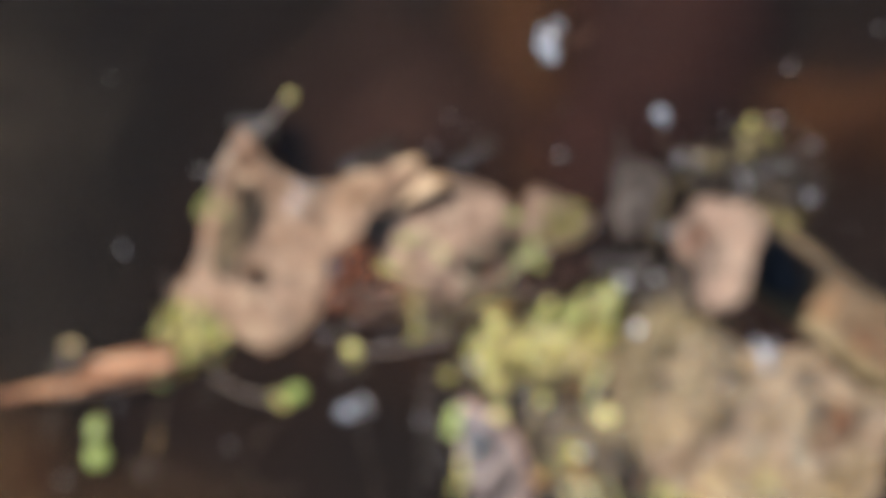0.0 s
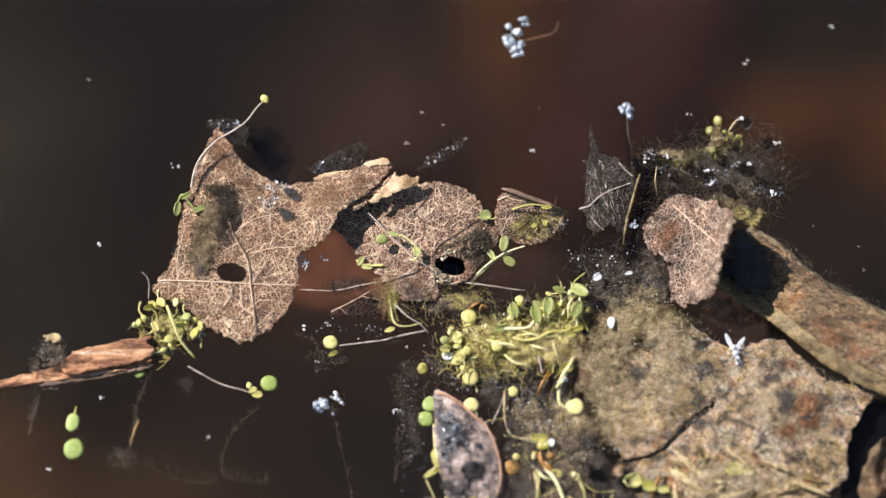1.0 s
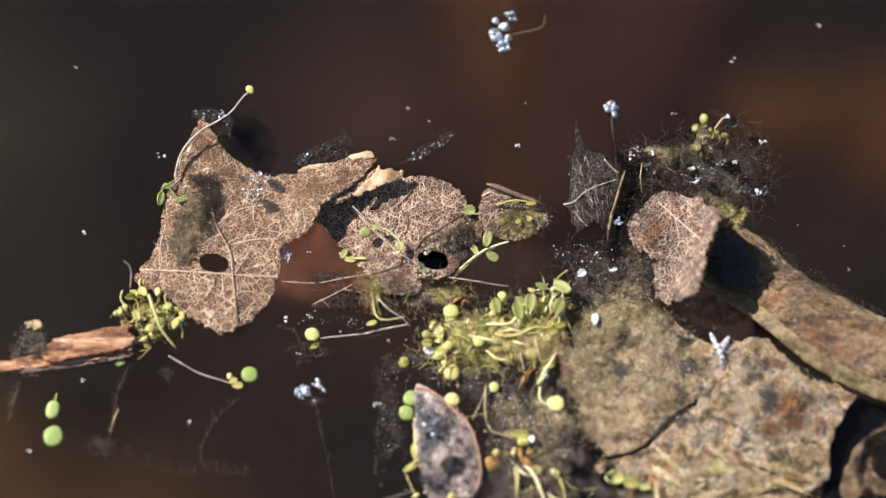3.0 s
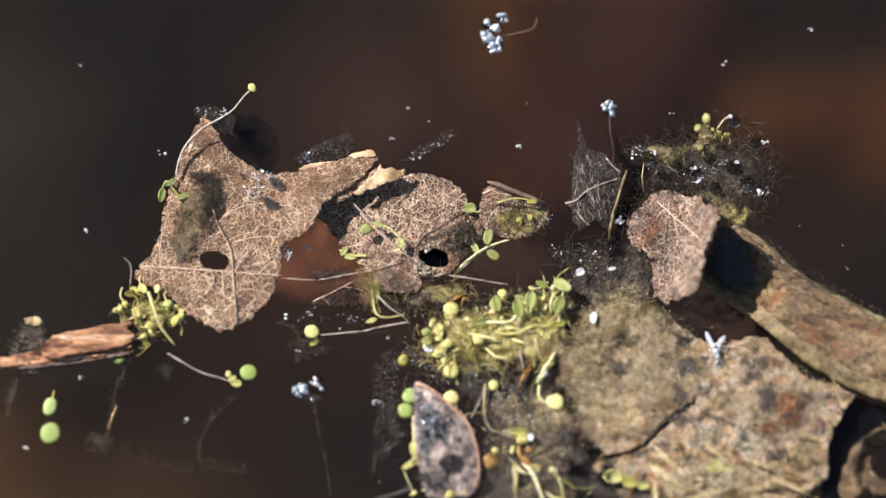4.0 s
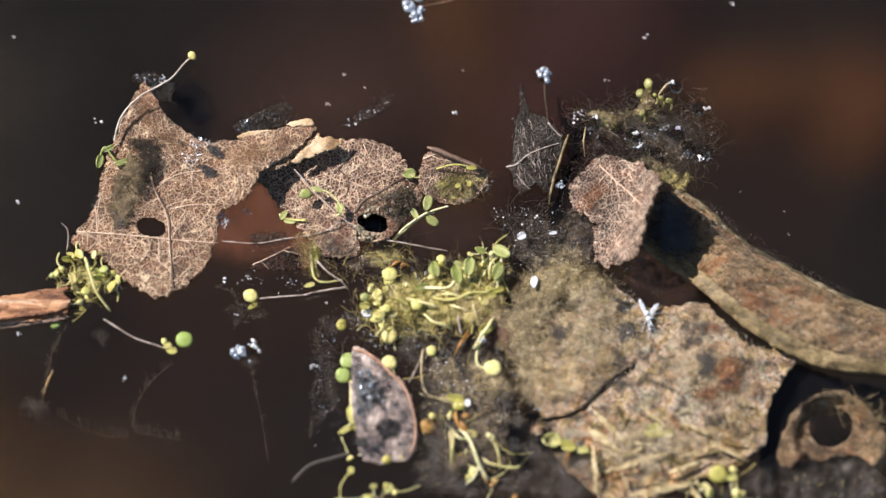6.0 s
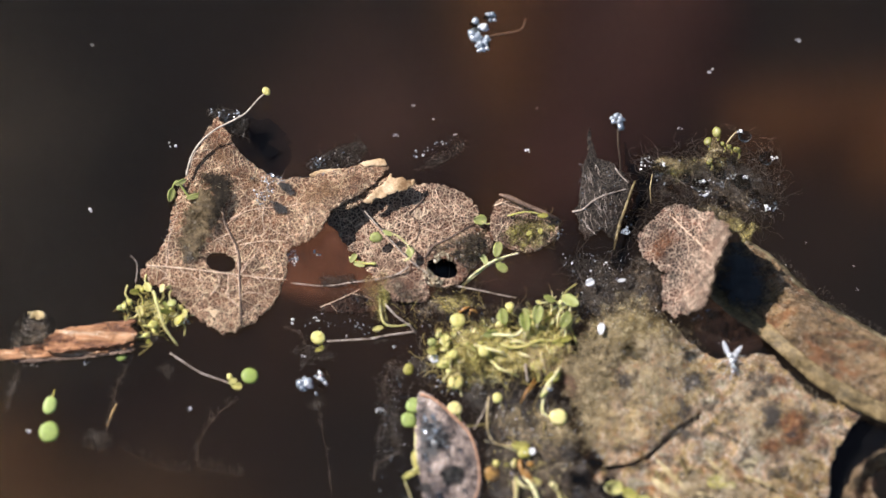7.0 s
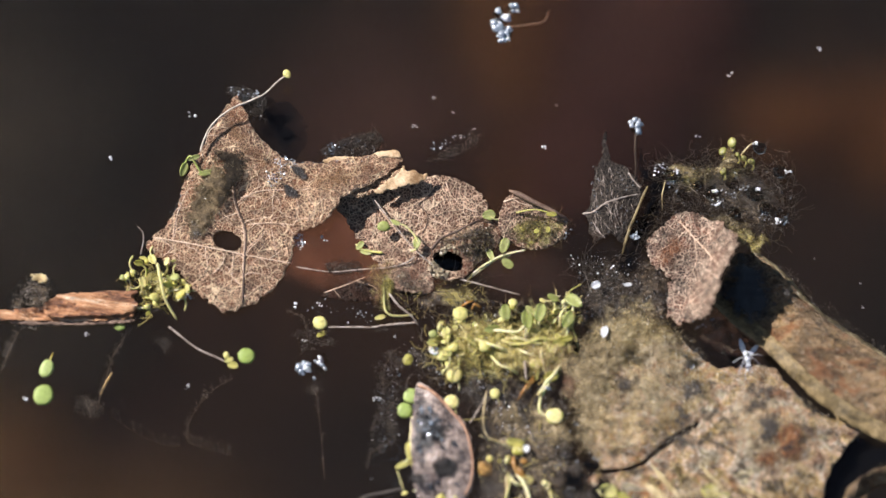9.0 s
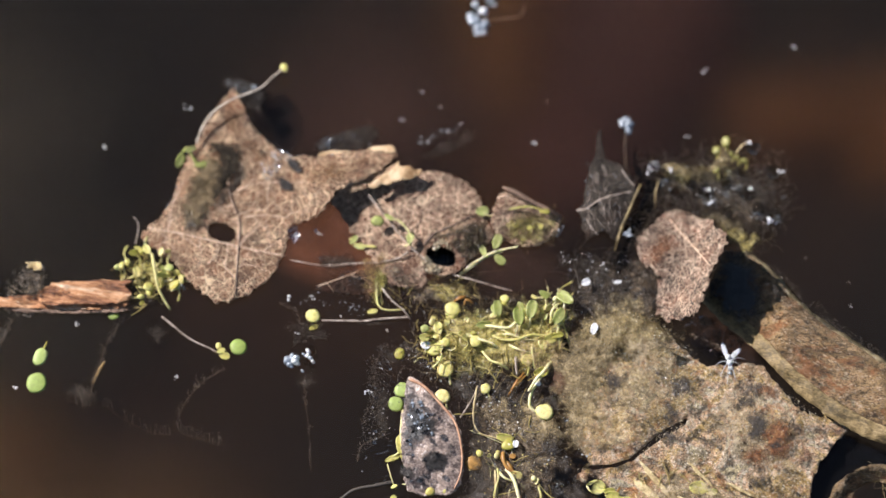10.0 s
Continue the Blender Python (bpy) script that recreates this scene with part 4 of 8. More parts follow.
slime("dark_slime", [(-1.4, 0.1), (2.6, 3.7), (7.6, 4.8), (9.6, 1.1), (7.6, -3.5), (5.1, -3.0), (4.1, 0.1), (0.6, 0.1)], top_curl, "slime_grey", "centre", "brown slime on the hollow leaf", seed=6.6, ragged=0.5, fade=1.5, step=0.5)
# The hollow's shade is put into this pocket's near-black colour.
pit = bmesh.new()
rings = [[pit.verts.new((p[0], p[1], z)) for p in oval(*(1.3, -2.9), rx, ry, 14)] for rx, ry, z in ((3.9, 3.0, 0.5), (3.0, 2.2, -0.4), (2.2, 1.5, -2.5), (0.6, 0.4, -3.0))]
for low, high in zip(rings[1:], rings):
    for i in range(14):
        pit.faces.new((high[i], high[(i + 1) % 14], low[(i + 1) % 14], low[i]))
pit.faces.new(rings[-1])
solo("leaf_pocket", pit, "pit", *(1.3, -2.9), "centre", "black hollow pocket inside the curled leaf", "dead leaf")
slime("pale_slime", [(-1.9, -3.0), (-0.9, -4.5), (1.6, -6.1), (3.6, -5.6), (3.1, -7.1), (0.1, -7.3), (-2.2, -6.1)], top_curl, "slime_olive", "centre", "pale slime under the hollow leaf", seed=6.9, ragged=0.4, fade=0.8, step=0.4)
heap("algae_crumbs", "algae", [grains([(-1.0, 0.4), (4.0, 3.6), (8.6, 4.6), (9.6, 2.0), (6.4, -2.6), (4.4, -1.6), (1.4, 0.0)], 200, 0.14, 221, 0.15, 0.3, top_curl), fibres([(-1.0, 0.4), (4.0, 3.6), (8.6, 4.6), (9.6, 2.0), (6.4, -2.6), (4.4, -1.6)], 50, 1.8, 0.04, 222, 0.15, 0.3, top_curl)], "centre", "olive crumbs on the hollow leaf", "algae")
heap("pocket_rim", "bone", [grains([(-0.8, -1.6), (1.3, 0.1), (3.4, -1.1), (2.6, -1.8), (1.3, -0.8), (0.0, -2.2)], 44, 0.24, 101, 0.1, 0.4, top_curl), grains([(-2.4, -2.8), (-1.0, -3.2), (0.0, -4.7), (1.6, -4.9), (1.4, -6.4), (-0.8, -6.4), (-2.2, -4.9)], 80, 0.24, 102, 0.1, 0.5, top_curl)], "centre", "pale crumbs on the pocket's rim", "crumbs")
heap("muck_rim", "muck", [grains([(-1.9, -1.1), (1.6, 1.1), (6.6, 4.3), (9.1, 1.1), (6.6, -3.0), (4.4, -2.5), (3.1, -0.7), (0.1, -0.5), (-1.6, -3.0)], 380, 0.12, 11, 0.2, 0.4, top_curl), fibres([(-8.4, 0.1), (10.6, 4.3), (9.6, -6.1), (-6.4, -10.2)], 60, 3.0, 0.035, 12, 0.2, 0.6)], "centre", "dark crumbs round the hollow leaf", "dirt")

# the scrap with the twig
def high_twig(x, y):
    return 0.8 + hump(x, y, *(11.6, 8.4), 1.6, 6)


leaf("leaf_piece", [(9.4, 7.9), (11.1, 10.5), (14.6, 9.5), (17.7, 8.2), (20.9, 7.4), (21.1, 4.3), (18.1, 1.3), (14.6, 0.9), (11.1, 1.7), (9.4, 4.3)], high_twig, "leaf_low", "centre", "brown leaf scrap with green slime", [([(9.6, 8.9), (12.1, 10.0)], 0.3)], step=0.6, seed=9.1, crumple=0.5)
twig = [Vector((*(10.4, 11.1), 2.9)), Vector((*(12.1, 10.7), 3.0)), Vector((*(15.1, 9.5), 2.8)), Vector((*(18.7, 8.2), 2.3)), Vector((*(21.7, 7.0), 1.6))]
solo("twig", tube(twig, 0.5, None, 8, 0.7, 0.35, 2.0), "twig", *(15.7, 9.2), "centre", "short reddish-brown twig lying on a leaf scrap", "twig")
top_twig = crumpled(high_twig, 0.5, 9.1)
slime("slime", [(11.6, 5.8), (16.1, 7.6), (20.7, 7.6), (21.6, 4.3), (18.1, 0.9), (13.6, 0.5), (11.4, 2.2)], top_twig, "slime_yellow", "centre", "olive slime on a leaf scrap", seed=7.7, ragged=0.7, fade=1.6, step=0.5)
heap("slime_threads", "algae", [fibres([(11.6, 6.3), (20.2, 7.9), (21.6, 4.3), (17.6, 1.1), (12.1, 1.7)], 120, 2.0, 0.04, 13, 0.3, 0.6, top_twig), grains([(11.6, 6.3), (20.2, 7.4), (20.6, 3.2), (14.6, 1.1)], 160, 0.12, 14, 0.3, 0.4, top_twig)], "centre", "olive threads on a leaf scrap", "algae")

# ---- the skeleton leaf standing in the water ----
def high_skeleton(x, y):
    return 1.0 + hump(x, y, *(29.2, 10.5), 2.5, 6)


skeleton = leaf("skeleton_leaf", [(26.1, 23.1), (26.6, 22.3), (26.9, 20.4), (28.0, 18.2), (29.5, 17.0), (31.0, 16.5), (32.3, 15.4), (33.6, 13.9), (34.4, 12.2), (33.5, 8.9), (32.5, 5.7), (32.3, 3.2), (31.5, 2.7), (29.9, 4.0), (28.8, 3.3), (27.3, 2.9), (26.6, 2.2), (25.7, 4.3), (25.0, 6.7), (24.3, 7.5), (25.2, 8.9), (25.3, 11.6), (25.5, 15.8), (26.2, 18.5), (26.1, 20.6)], high_skeleton, "leaf_skeleton", "far", "dark skeletonised leaf fragment with a pale rib",
     [([(24.1, 7.4), (25.9, 7.9), (27.7, 9.6), (29.6, 10.7), (31.6, 11.5), (33.5, 12.2)], 0.30), ([(31.3, 15.9), (32.4, 14.6), (33.9, 13.2)], 0.24), ([(25.9, 6.4), (27.2, 4.6), (28.6, 3.4)], 0.13)],
     (), "root", step=0.5, seed=10.3, crumple=0.6, ragged=0.5, branching=False)
slime("black_slime", [(33.1, 20.7), (34.1, 17.9), (35.1, 15.7), (36.3, 16.9), (37.9, 16.3), (39.3, 14.5), (38.2, 12.0), (37.5, 9.3), (36.9, 6.6), (36.1, 3.4), (34.8, 0.2), (33.4, -3.1), (31.7, -2.2), (31.9, 0.9), (32.5, 4.1), (33.5, 7.9), (34.4, 11.7), (34.0, 14.8), (32.7, 17.8)], level, "black_silt", "far", "black silty slime between skeleton leaf and algae", seed=46.2, ragged=0.9, fade=1.8, lift=0.9, step=0.4, crumple=0.5)
part("edge_strip", tube([Vector((x, y, 3.2 - 0.25 * k)) for k, (x, y) in enumerate([(35.0, 13.8), (34.5, 12.2), (33.6, 8.9), (32.7, 5.9), (32.2, 3.2), (31.9, 0.9)])], 0.32, None, 6, 0.6, 0.9, 2.0, 0.35), "slime_olive_solid", skeleton, "pale olive strip along the leaf's edge")
heap("wet_glints", "silver", [grains(oval(33.9, 4.5, 0.8, 0.8), 12, 0.24, 240, 1.6, 0.5)], "far", "cluster of tiny bubbles on the black leaf", "crumbs")
strokes, rnd = bmesh.new(), random.Random(5)
skeleton_top = crumpled(high_skeleton, 0.8, 10.3)
for k in range(70):
    x, y = rnd.uniform(26.0, 32.6), rnd.uniform(4.6, 17.0)
    if x > 30.4 and y > 14.5 or x > 31.6 and y < 7.0:
        continue
    a, l = radians(rnd.gauss(-84, 14)), rnd.uniform(1.0, 3.0)
    line = [(x + l * s * math.cos(a + 0.2 * s), y + l * s * math.sin(a + 0.2 * s)) for s in (0.0, 0.5, 1.0)]
    tube(drape(line, skeleton_top, 0.06, 2), rnd.uniform(0.035, 0.075), strokes, 4, 0.4, 0.3, x)
part("vein_net", strokes, "root", skeleton, "pale thin veins of the skeleton leaf")
fuzz = [(33.8, 16.8), (37.9, 19.9), (45.9, 21.0), (52.0, 21.5), (59.0, 18.9), (61.4, 14.7), (60.8, 9.5), (55.7, 5.3), (49.7, 5.8), (41.7, 10.0), (34.6, 2.2), (33.2, 9.5)]
slime("dark_slime", fuzz, level, "slime_dark", "far", "dark translucent slime round the leaves", seed=8.8, ragged=1.4, fade=3.5)
slime("green_slime", [(36.3, 15.7), (39.9, 18.3), (44.9, 18.7), (52.0, 20.4), (52.9, 17.3), (46.8, 14.7), (43.3, 12.6), (38.8, 14.1)], level, "slime_yellow", "far", "olive green slime above the leaf", seed=9.8, ragged=1.5, fade=2.2, lift=0.6)
slime("amber_slime", [(36.0, 16.6), (39.9, 19.3), (45.9, 20.2), (52.0, 22.2), (53.4, 19.6), (47.4, 16.4), (41.8, 14.4)], level, "slime_olive", "far", "yellow-green slime in the far algae", seed=9.2, ragged=1.6, fade=2.0, lift=1.7)
slime("amber_slime", [(41.8, 11.5), (50.8, 11.5), (54.8, 9.5), (55.2, 4.8), (51.7, 3.7), (48.7, 6.3), (42.7, 9.5)], level, "slime_olive", "far", "amber slime at the flap's rim", seed=10.8, ragged=0.9, fade=2.4, lift=0.5)
# glints of the wet far algae, modelled as silvery grains
heap("wet_glints", "silver", [grains(fuzz, 34, 0.15, 107, 0.5, 0.9), grains(oval(*(47.6, 12.4), 1.6, 0.8), 26, 0.16, 123, 0.6, 0.8), grains(oval(*(50.6, 14.1), 1.2, 0.6), 20, 0.16, 124, 0.6, 0.8), grains(oval(*(56.3, 11.0), 1.2, 1.2), 18, 0.14, 125, 0.6, 0.8), grains(oval(*(39.3, 14.7), 1.0, 0.8), 14, 0.14, 126, 0.6, 0.8), grains([(24.7, 16.8), (32.8, 15.7), (31.6, 4.3), (25.6, 4.3)], 70, 0.1, 108, 0.4, 0.4, crumpled(high_skeleton, 0.8, 10.3))], "far", "bright wet glints in the far algae", "crumbs")
heap("algae_tangle", "muck", [fibres(fuzz, 420, 4.2, 0.04, 15, 0.1, 1.4, None, 0.9), grains(fuzz, 800, 0.12, 16, 0.2, 0.8)], "far", "dark tangle of slimy algae and bubbles", "algae")
heap("algae_tangle", "algae", [fibres(fuzz, 30, 4.0, 0.03, 19, 0.4, 1.2, None, 0.9), fibres([(36.8, 16.2), (41.9, 18.7), (52.0, 19.9), (52.9, 16.8), (44.8, 14.7), (38.8, 14.7)], 60, 2.0, 0.03, 17, 0.5, 0.8), grains([(36.8, 16.2), (41.9, 18.7), (50.9, 19.9), (50.9, 16.8), (41.8, 14.7)], 300, 0.12, 18, 0.5, 0.5)], "far", "olive green algae strands above the leaf", "algae")

# ---- the rusty leaf flap ----
def high_flap(x, y):
    return 0.8 + 13.0 / (1 + math.exp(-(x - 48.3 + 0.2 * (5 - y)) / 1.5)) * (1 - math.exp(-((y + 11.5) / 4.0) ** 2) * 0.3)


leaf("leaf_flap", [(35.3, 2.2), (36.1, 5.1), (38.7, 8.2), (41.4, 9.8), (44.9, 9.8), (48.7, 8.5), (51.2, 6.1), (50.7, 3.6), (49.4, 0.2), (48.4, -4.8), (47.4, -8.2), (44.6, -9.9), (41.4, -10.1), (40.1, -7.1), (40.1, -2.4), (37.4, -1.1)], high_flap, "leaf_flap", "right", "rusty veined leaf flap standing up from the water",
     [([(40.7, 8.2), (43.2, 5.8), (46.6, 2.7), (49.0, 0.4)], 0.26), ([(43.6, 5.4), (44.4, 1.6), (43.6, -2.8), (44.6, -8.2)], 0.12), ([(42.2, 6.8), (39.8, 4.0), (37.0, 2.0)], 0.12), ([(45.0, 4.2), (47.6, 4.6), (49.8, 5.2)], 0.11)], step=0.55, seed=11.8, ragged=0.9, crumple=0.8, branching=False)
top_flap = crumpled(high_flap, 0.8, 11.8)
heap("flap_crumbs", "muck", [grains([(36.7, 4.3), (40.7, 8.9), (46.7, 8.9), (50.7, 4.8), (48.5, -6.1), (42.5, -9.2), (40.6, -0.9)], 160, 0.11, 90, 0.15, 0.2, top_flap), fibres([(36.7, 4.3), (40.7, 8.9), (46.7, 8.9), (50.2, 4.8), (48.5, -6.1), (42.5, -9.2), (40.6, -0.9)], 60, 1.6, 0.03, 91, 0.15, 0.3, top_flap)], "right", "dark crumbs on the rusty leaf flap", "dirt")
slime("rust_stain", [(34.9, 0.6), (36.8, 4.0), (39.4, 6.9), (41.6, 6.8), (43.4, 3.2), (42.2, 0.5), (40.1, -1.5), (36.6, -1.2)], top_flap, "slime_ember", "right", "rust-red patch on the leaf flap", "stain", seed=11.4, ragged=0.9, fade=2.2, step=0.5, lift=0.3)
slime("dark_stain", [(42.0, -5.1), (46.5, -4.0), (47.7, -7.1), (45.0, -9.4), (42.3, -9.2)], top_flap, "slime_ember", "right", "rusty lower end of the leaf flap", "stain", seed=11.7, ragged=1.2, fade=5.0, step=0.5, lift=0.25)

# ---- the rolled leaf ----
def roll_height(v, u):
    """A shallow trough at the near end, a tube further on."""
    v = min(1, max(0, v))
    tube_part = 0.5 + 4.2 * math.sin(math.pi * (v * 0.93 + 0.05)) ** 0.7 + 1.7 * max(0.0, (v - 0.6) / 0.4) ** 2
    trough = 0.35 + 1.6 * (2 * v - 1) ** 4
    k = min(1, max(0, (u - 0.26) / 0.22))
    k = k * k * (3 - 2 * k)
    return trough * (1 - k) + tube_part * k


def rolled_leaf():
    upper = flow([(51.0, 3.4), (54.8, 3.4), (59.8, 0.4), (64.7, -4.2), (69.6, -7.5), (76.0, -10.8), (83.0, -14.4), (92.0, -17.6)], 12)
    lower = flow([(47.9, -6.1), (51.4, -9.2), (56.2, -12.3), (60.6, -15.6), (66.5, -20.6), (74.0, -25.2), (82.0, -27.9), (92.0, -28.6)], 12)
    n, m = 90, 30
    grid = []
    for i in range(n + 1):
        a, b = upper[min(len(upper) - 1, int(i / n * (len(upper) - 1)))], lower[min(len(lower) - 1, int(i / n * (len(lower) - 1)))]
        row = []
        for j in range(m + 1):
            v = j / m
            q = a.lerp(b, v)
            z = roll_height(v, i / n) + 0.45 * noise.noise(q * 0.4) + 0.25 * noise.noise(q * 1.3) + 0.1 * noise.noise(q * 3.0)
            edge = Vector((noise.noise(q * 1.1), noise.noise(q * 1.1 + Vector((7, 0, 0))), 0)) * 0.3
            row.append((q + edge, z))
        grid.append(row)
    def strip(first, last):
        bm = bmesh.new()
        top = [[bm.verts.new((p.x, p.y, z)) for p, z in row[first:last + 1]] for row in grid]
        low = [[bm.verts.new((p.x, p.y, z - 0.3)) for p, z in row[first:last + 1]] for row in grid]
        k = last - first
        for i in range(n):
            for j in range(k):
                bm.faces.new((top[i][j], top[i][j + 1], top[i + 1][j + 1], top[i + 1][j]))
                bm.faces.new((low[i][j], low[i + 1][j], low[i + 1][j + 1], low[i][j + 1]))
            bm.faces.new((top[i][0], top[i + 1][0], low[i + 1][0], low[i][0]))
            bm.faces.new((top[i][k], low[i][k], low[i + 1][k], top[i + 1][k]))
        for j in range(k):
            bm.faces.new((top[0][j], low[0][j], low[0][j + 1], top[0][j + 1]))
            bm.faces.new((top[n][j], top[n][j + 1], low[n][j + 1], low[n][j]))
        return bm

    x, y = (66.3, -13.3)
    ob = thing("rolled_leaf", x, y, "right", "brown leaf rolled into a long tube", "dead leaf", "dead leaves on the water")
    part("blade", strip(0, 23), "leaf_roll", ob)
    part("fold", strip(23, m), "leaf_belly", ob, "smooth olive underside of the roll")
    rim = [Vector((p.x, p.y, 1.2 + 0.5 * noise.noise(p))) for p in upper[10:]]
    part("rim", tube(rim, 0.55, None, 7, 1.0, 0.8, 3.0), "leaf_olive", ob, "dark olive rolled-in rim")
    return ob


rolled_leaf()
# Deepens the flap's shadow on the roll with a dark film.
slime("black_film", [(51.4, 2.6), (54.4, 2.6), (57.2, 0.2), (58.6, -3.4), (58.0, -7.0), (55.0, -8.8), (52.0, -7.6), (48.8, -4.6)], lambda x, y: 1.2, "wet_shade_black", "right", "dark wet film painting the flap's shade on the roll's end", "stain", seed=67.3, ragged=1.4, fade=2.6, lift=0.9, step=0.6, crumple=0.5)
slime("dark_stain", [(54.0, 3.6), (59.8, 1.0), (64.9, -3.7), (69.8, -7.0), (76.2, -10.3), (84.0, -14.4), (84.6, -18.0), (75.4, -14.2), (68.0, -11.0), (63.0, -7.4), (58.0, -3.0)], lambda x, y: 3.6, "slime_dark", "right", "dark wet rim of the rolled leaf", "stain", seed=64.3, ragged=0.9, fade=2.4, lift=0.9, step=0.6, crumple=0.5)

slime("brown_slime", [(44.6, -7.0), (48.3, -8.2), (51.0, -6.8), (55.1, -8.5), (58.6, -10.5), (57.4, -14.0), (51.6, -15.6), (46.0, -13.4)], level, "slime_grey", "right", "brown slime in the gap beside the roll", "slime", seed=80.6, ragged=1.0, fade=1.6, lift=0.3, step=0.5)

# ---- the big rotten leaf ----
def high_big(x, y):
    return 0.25 + hump(x, y, *(61.0, -26.6), 1.3, 14) + hump(x, y, *(33.2, -30.6), 0.7, 7)


leaf("rotten_leaf", [(24.9, -21.5), (26.9, -16.4), (32.4, -13.3), (39.4, -11.0), (45.4, -15.1), (50.3, -17.6), (58.8, -16.4), (61.4, -18.2), (65.7, -22.3), (68.2, -23.9), (72.2, -24.7), (76.1, -26.0), (73.2, -30.1), (70.9, -35.7), (70.4, -41.5), (67.5, -43.6), (63.6, -45.8), (60.0, -47.6), (55.0, -49.6), (50.0, -52.6), (45.7, -54.7), (36.0, -47.2), (32.3, -41.7), (29.7, -40.5), (31.0, -36.7), (27.9, -33.7), (29.3, -30.1), (26.4, -27.1), (27.6, -23.5)], high_big, "leaf_grey", "right", "big rotten grey-brown leaf, blotched and cracked",
     [([(26.3, -30.1), (31.3, -27.8), (37.8, -26.1)], 0.14)], [[(46.9, -28.0), (47.5, -28.6), (43.7, -31.8), (40.1, -35.2), (37.9, -37.0), (35.1, -38.1), (31.6, -38.7), (31.6, -38.3), (37.3, -36.6), (39.5, -34.7), (42.5, -31.5)]], "vein_dark", step=0.8, seed=12.5, crumple=0.7, ragged=0.5, branching=False)
top_big = crumpled(high_big, 0.7, 12.5)
for p, rx, ry, s in (((64.0, -29.2), 3.4, 3.8, 1), ((60.6, -32.9), 3.0, 1.7, 2), ((64.1, -31.8), 2.2, 1.1, 3), ((61.3, -20.7), 2.2, 1.6, 4), ((73.9, -26.6), 3.4, 1.6, 5), ((68.8, -31.6), 2.6, 2.2, 6), ((55.1, -26.6), 1.6, 1.2, 7), ((50.2, -25.5), 2.0, 1.0, 8)):
    slime("rust_stain", oval(*p, rx, ry), top_big, "slime_red" if s < 5 else "slime_rust", "right", "rust-red stain of rot on the leaf", "stain", seed=11.1 + s, ragged=1.2, fade=1.4, step=0.4, lift=0.3 + 0.03 * s)
for p, rx, ry, s in (((58.7, -20.6), 2.2, 1.4, 1), ((57.2, -23.4), 2.0, 1.4, 2), ((59.9, -27.4), 1.9, 3.0, 3), ((62.7, -30.3), 1.1, 1.0, 4), ((52.7, -31.5), 2.2, 1.2, 5), ((61.2, -37.3), 2.0, 1.2, 6), ((44.4, -26.6), 1.4, 2.6, 7), ((45.3, -31.1), 2.2, 1.4, 8), ((46.2, -22.0), 2.4, 2.0, 9), ((34.3, -22.0), 2.4, 1.8, 10), ((50.8, -42.7), 3.4, 1.4, 11), ((66.5, -26.6), 1.4, 0.8, 12)):
    slime("dark_stain", oval(*p, rx, ry), top_big, "slime_spot", "right", "black stain of rot on the leaf", "stain", seed=12.0 + s, ragged=1.2, fade=1.3, step=0.4, lift=0.38 + 0.02 * s)
slime("algae_scum", [(30.4, -16.4), (41.4, -15.3), (50.2, -20.5), (48.1, -28.6), (41.2, -31.1), (32.3, -29.6), (29.4, -22.5)], top_big, "slime_tan", "right", "tan scum spread over the rotten leaf", seed=28.4, ragged=1.4, fade=5.0, lift=0.2)
film = [(25.0, -16.4), (27.5, -10.7), (32.5, -8.2), (39.5, -8.2), (44.4, -12.3), (50.3, -17.6), (51.2, -22.5), (47.1, -28.6), (39.2, -30.1), (31.3, -29.1), (25.4, -25.5)]
slime("algae_scum", film, top_big, "slime_olive", "right", "olive-grey scum of algae over the rotten leaf", seed=14.4, ragged=1.5, fade=3.5)
slime("algae_scum", [(25.0, -15.3), (27.5, -8.2), (33.6, -4.0), (40.5, -6.1), (42.9, -12.3), (38.4, -17.4), (31.4, -19.4), (25.4, -20.5)], level, "slime_olive", "right", "olive-brown scum at the rotten leaf's rim", seed=25.2, ragged=1.6, fade=4.0, lift=0.95)
slime("algae_scum", [(22.0, -18.4), (26.5, -15.3), (30.4, -20.5), (31.3, -28.6), (33.2, -36.7), (29.2, -39.7), (25.3, -33.7), (22.9, -25.5)], level, "slime_mud", "right", "brown scum beside the rotten leaf", seed=30.6, ragged=1.6, fade=3.2, lift=1.25)
slime("algae_scum", [(26.3, -30.6), (33.3, -28.6), (41.1, -32.7), (38.1, -36.7), (31.2, -38.2), (27.8, -35.7)], top_big, "slime_tan", "right", "yellowish scum of algae beside a crack", seed=15.2, ragged=1.2, fade=4.0)
slime("algae_scum", [(39.1, -36.7), (51.0, -34.7), (65.8, -36.7), (67.6, -42.7), (58.0, -47.5), (49.7, -51.7), (39.0, -44.7)], top_big, "slime_tan", "right", "yellowish scum with straw on the leaf", seed=16.2, ragged=1.3, fade=6.0)
slime("dark_scum", [(23.6, -3.0), (31.6, 2.2), (40.6, 0.1), (40.9, -10.7), (33.4, -13.3), (25.5, -12.3)], level, "slime_grey", "right", "dark scum between the leaves", seed=17.2, ragged=1.3, fade=3.0)
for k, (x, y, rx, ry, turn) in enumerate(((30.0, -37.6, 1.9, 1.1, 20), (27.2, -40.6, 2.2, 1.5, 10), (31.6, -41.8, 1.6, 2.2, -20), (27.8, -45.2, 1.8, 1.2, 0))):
    slime("black_gap", oval(x, y, rx, ry, 9, turn), level, "black_silt", "right", "black patch in the gap below the crack", "stain", seed=47.2 + k, ragged=0.9, fade=0.9, lift=1.9, step=0.4)
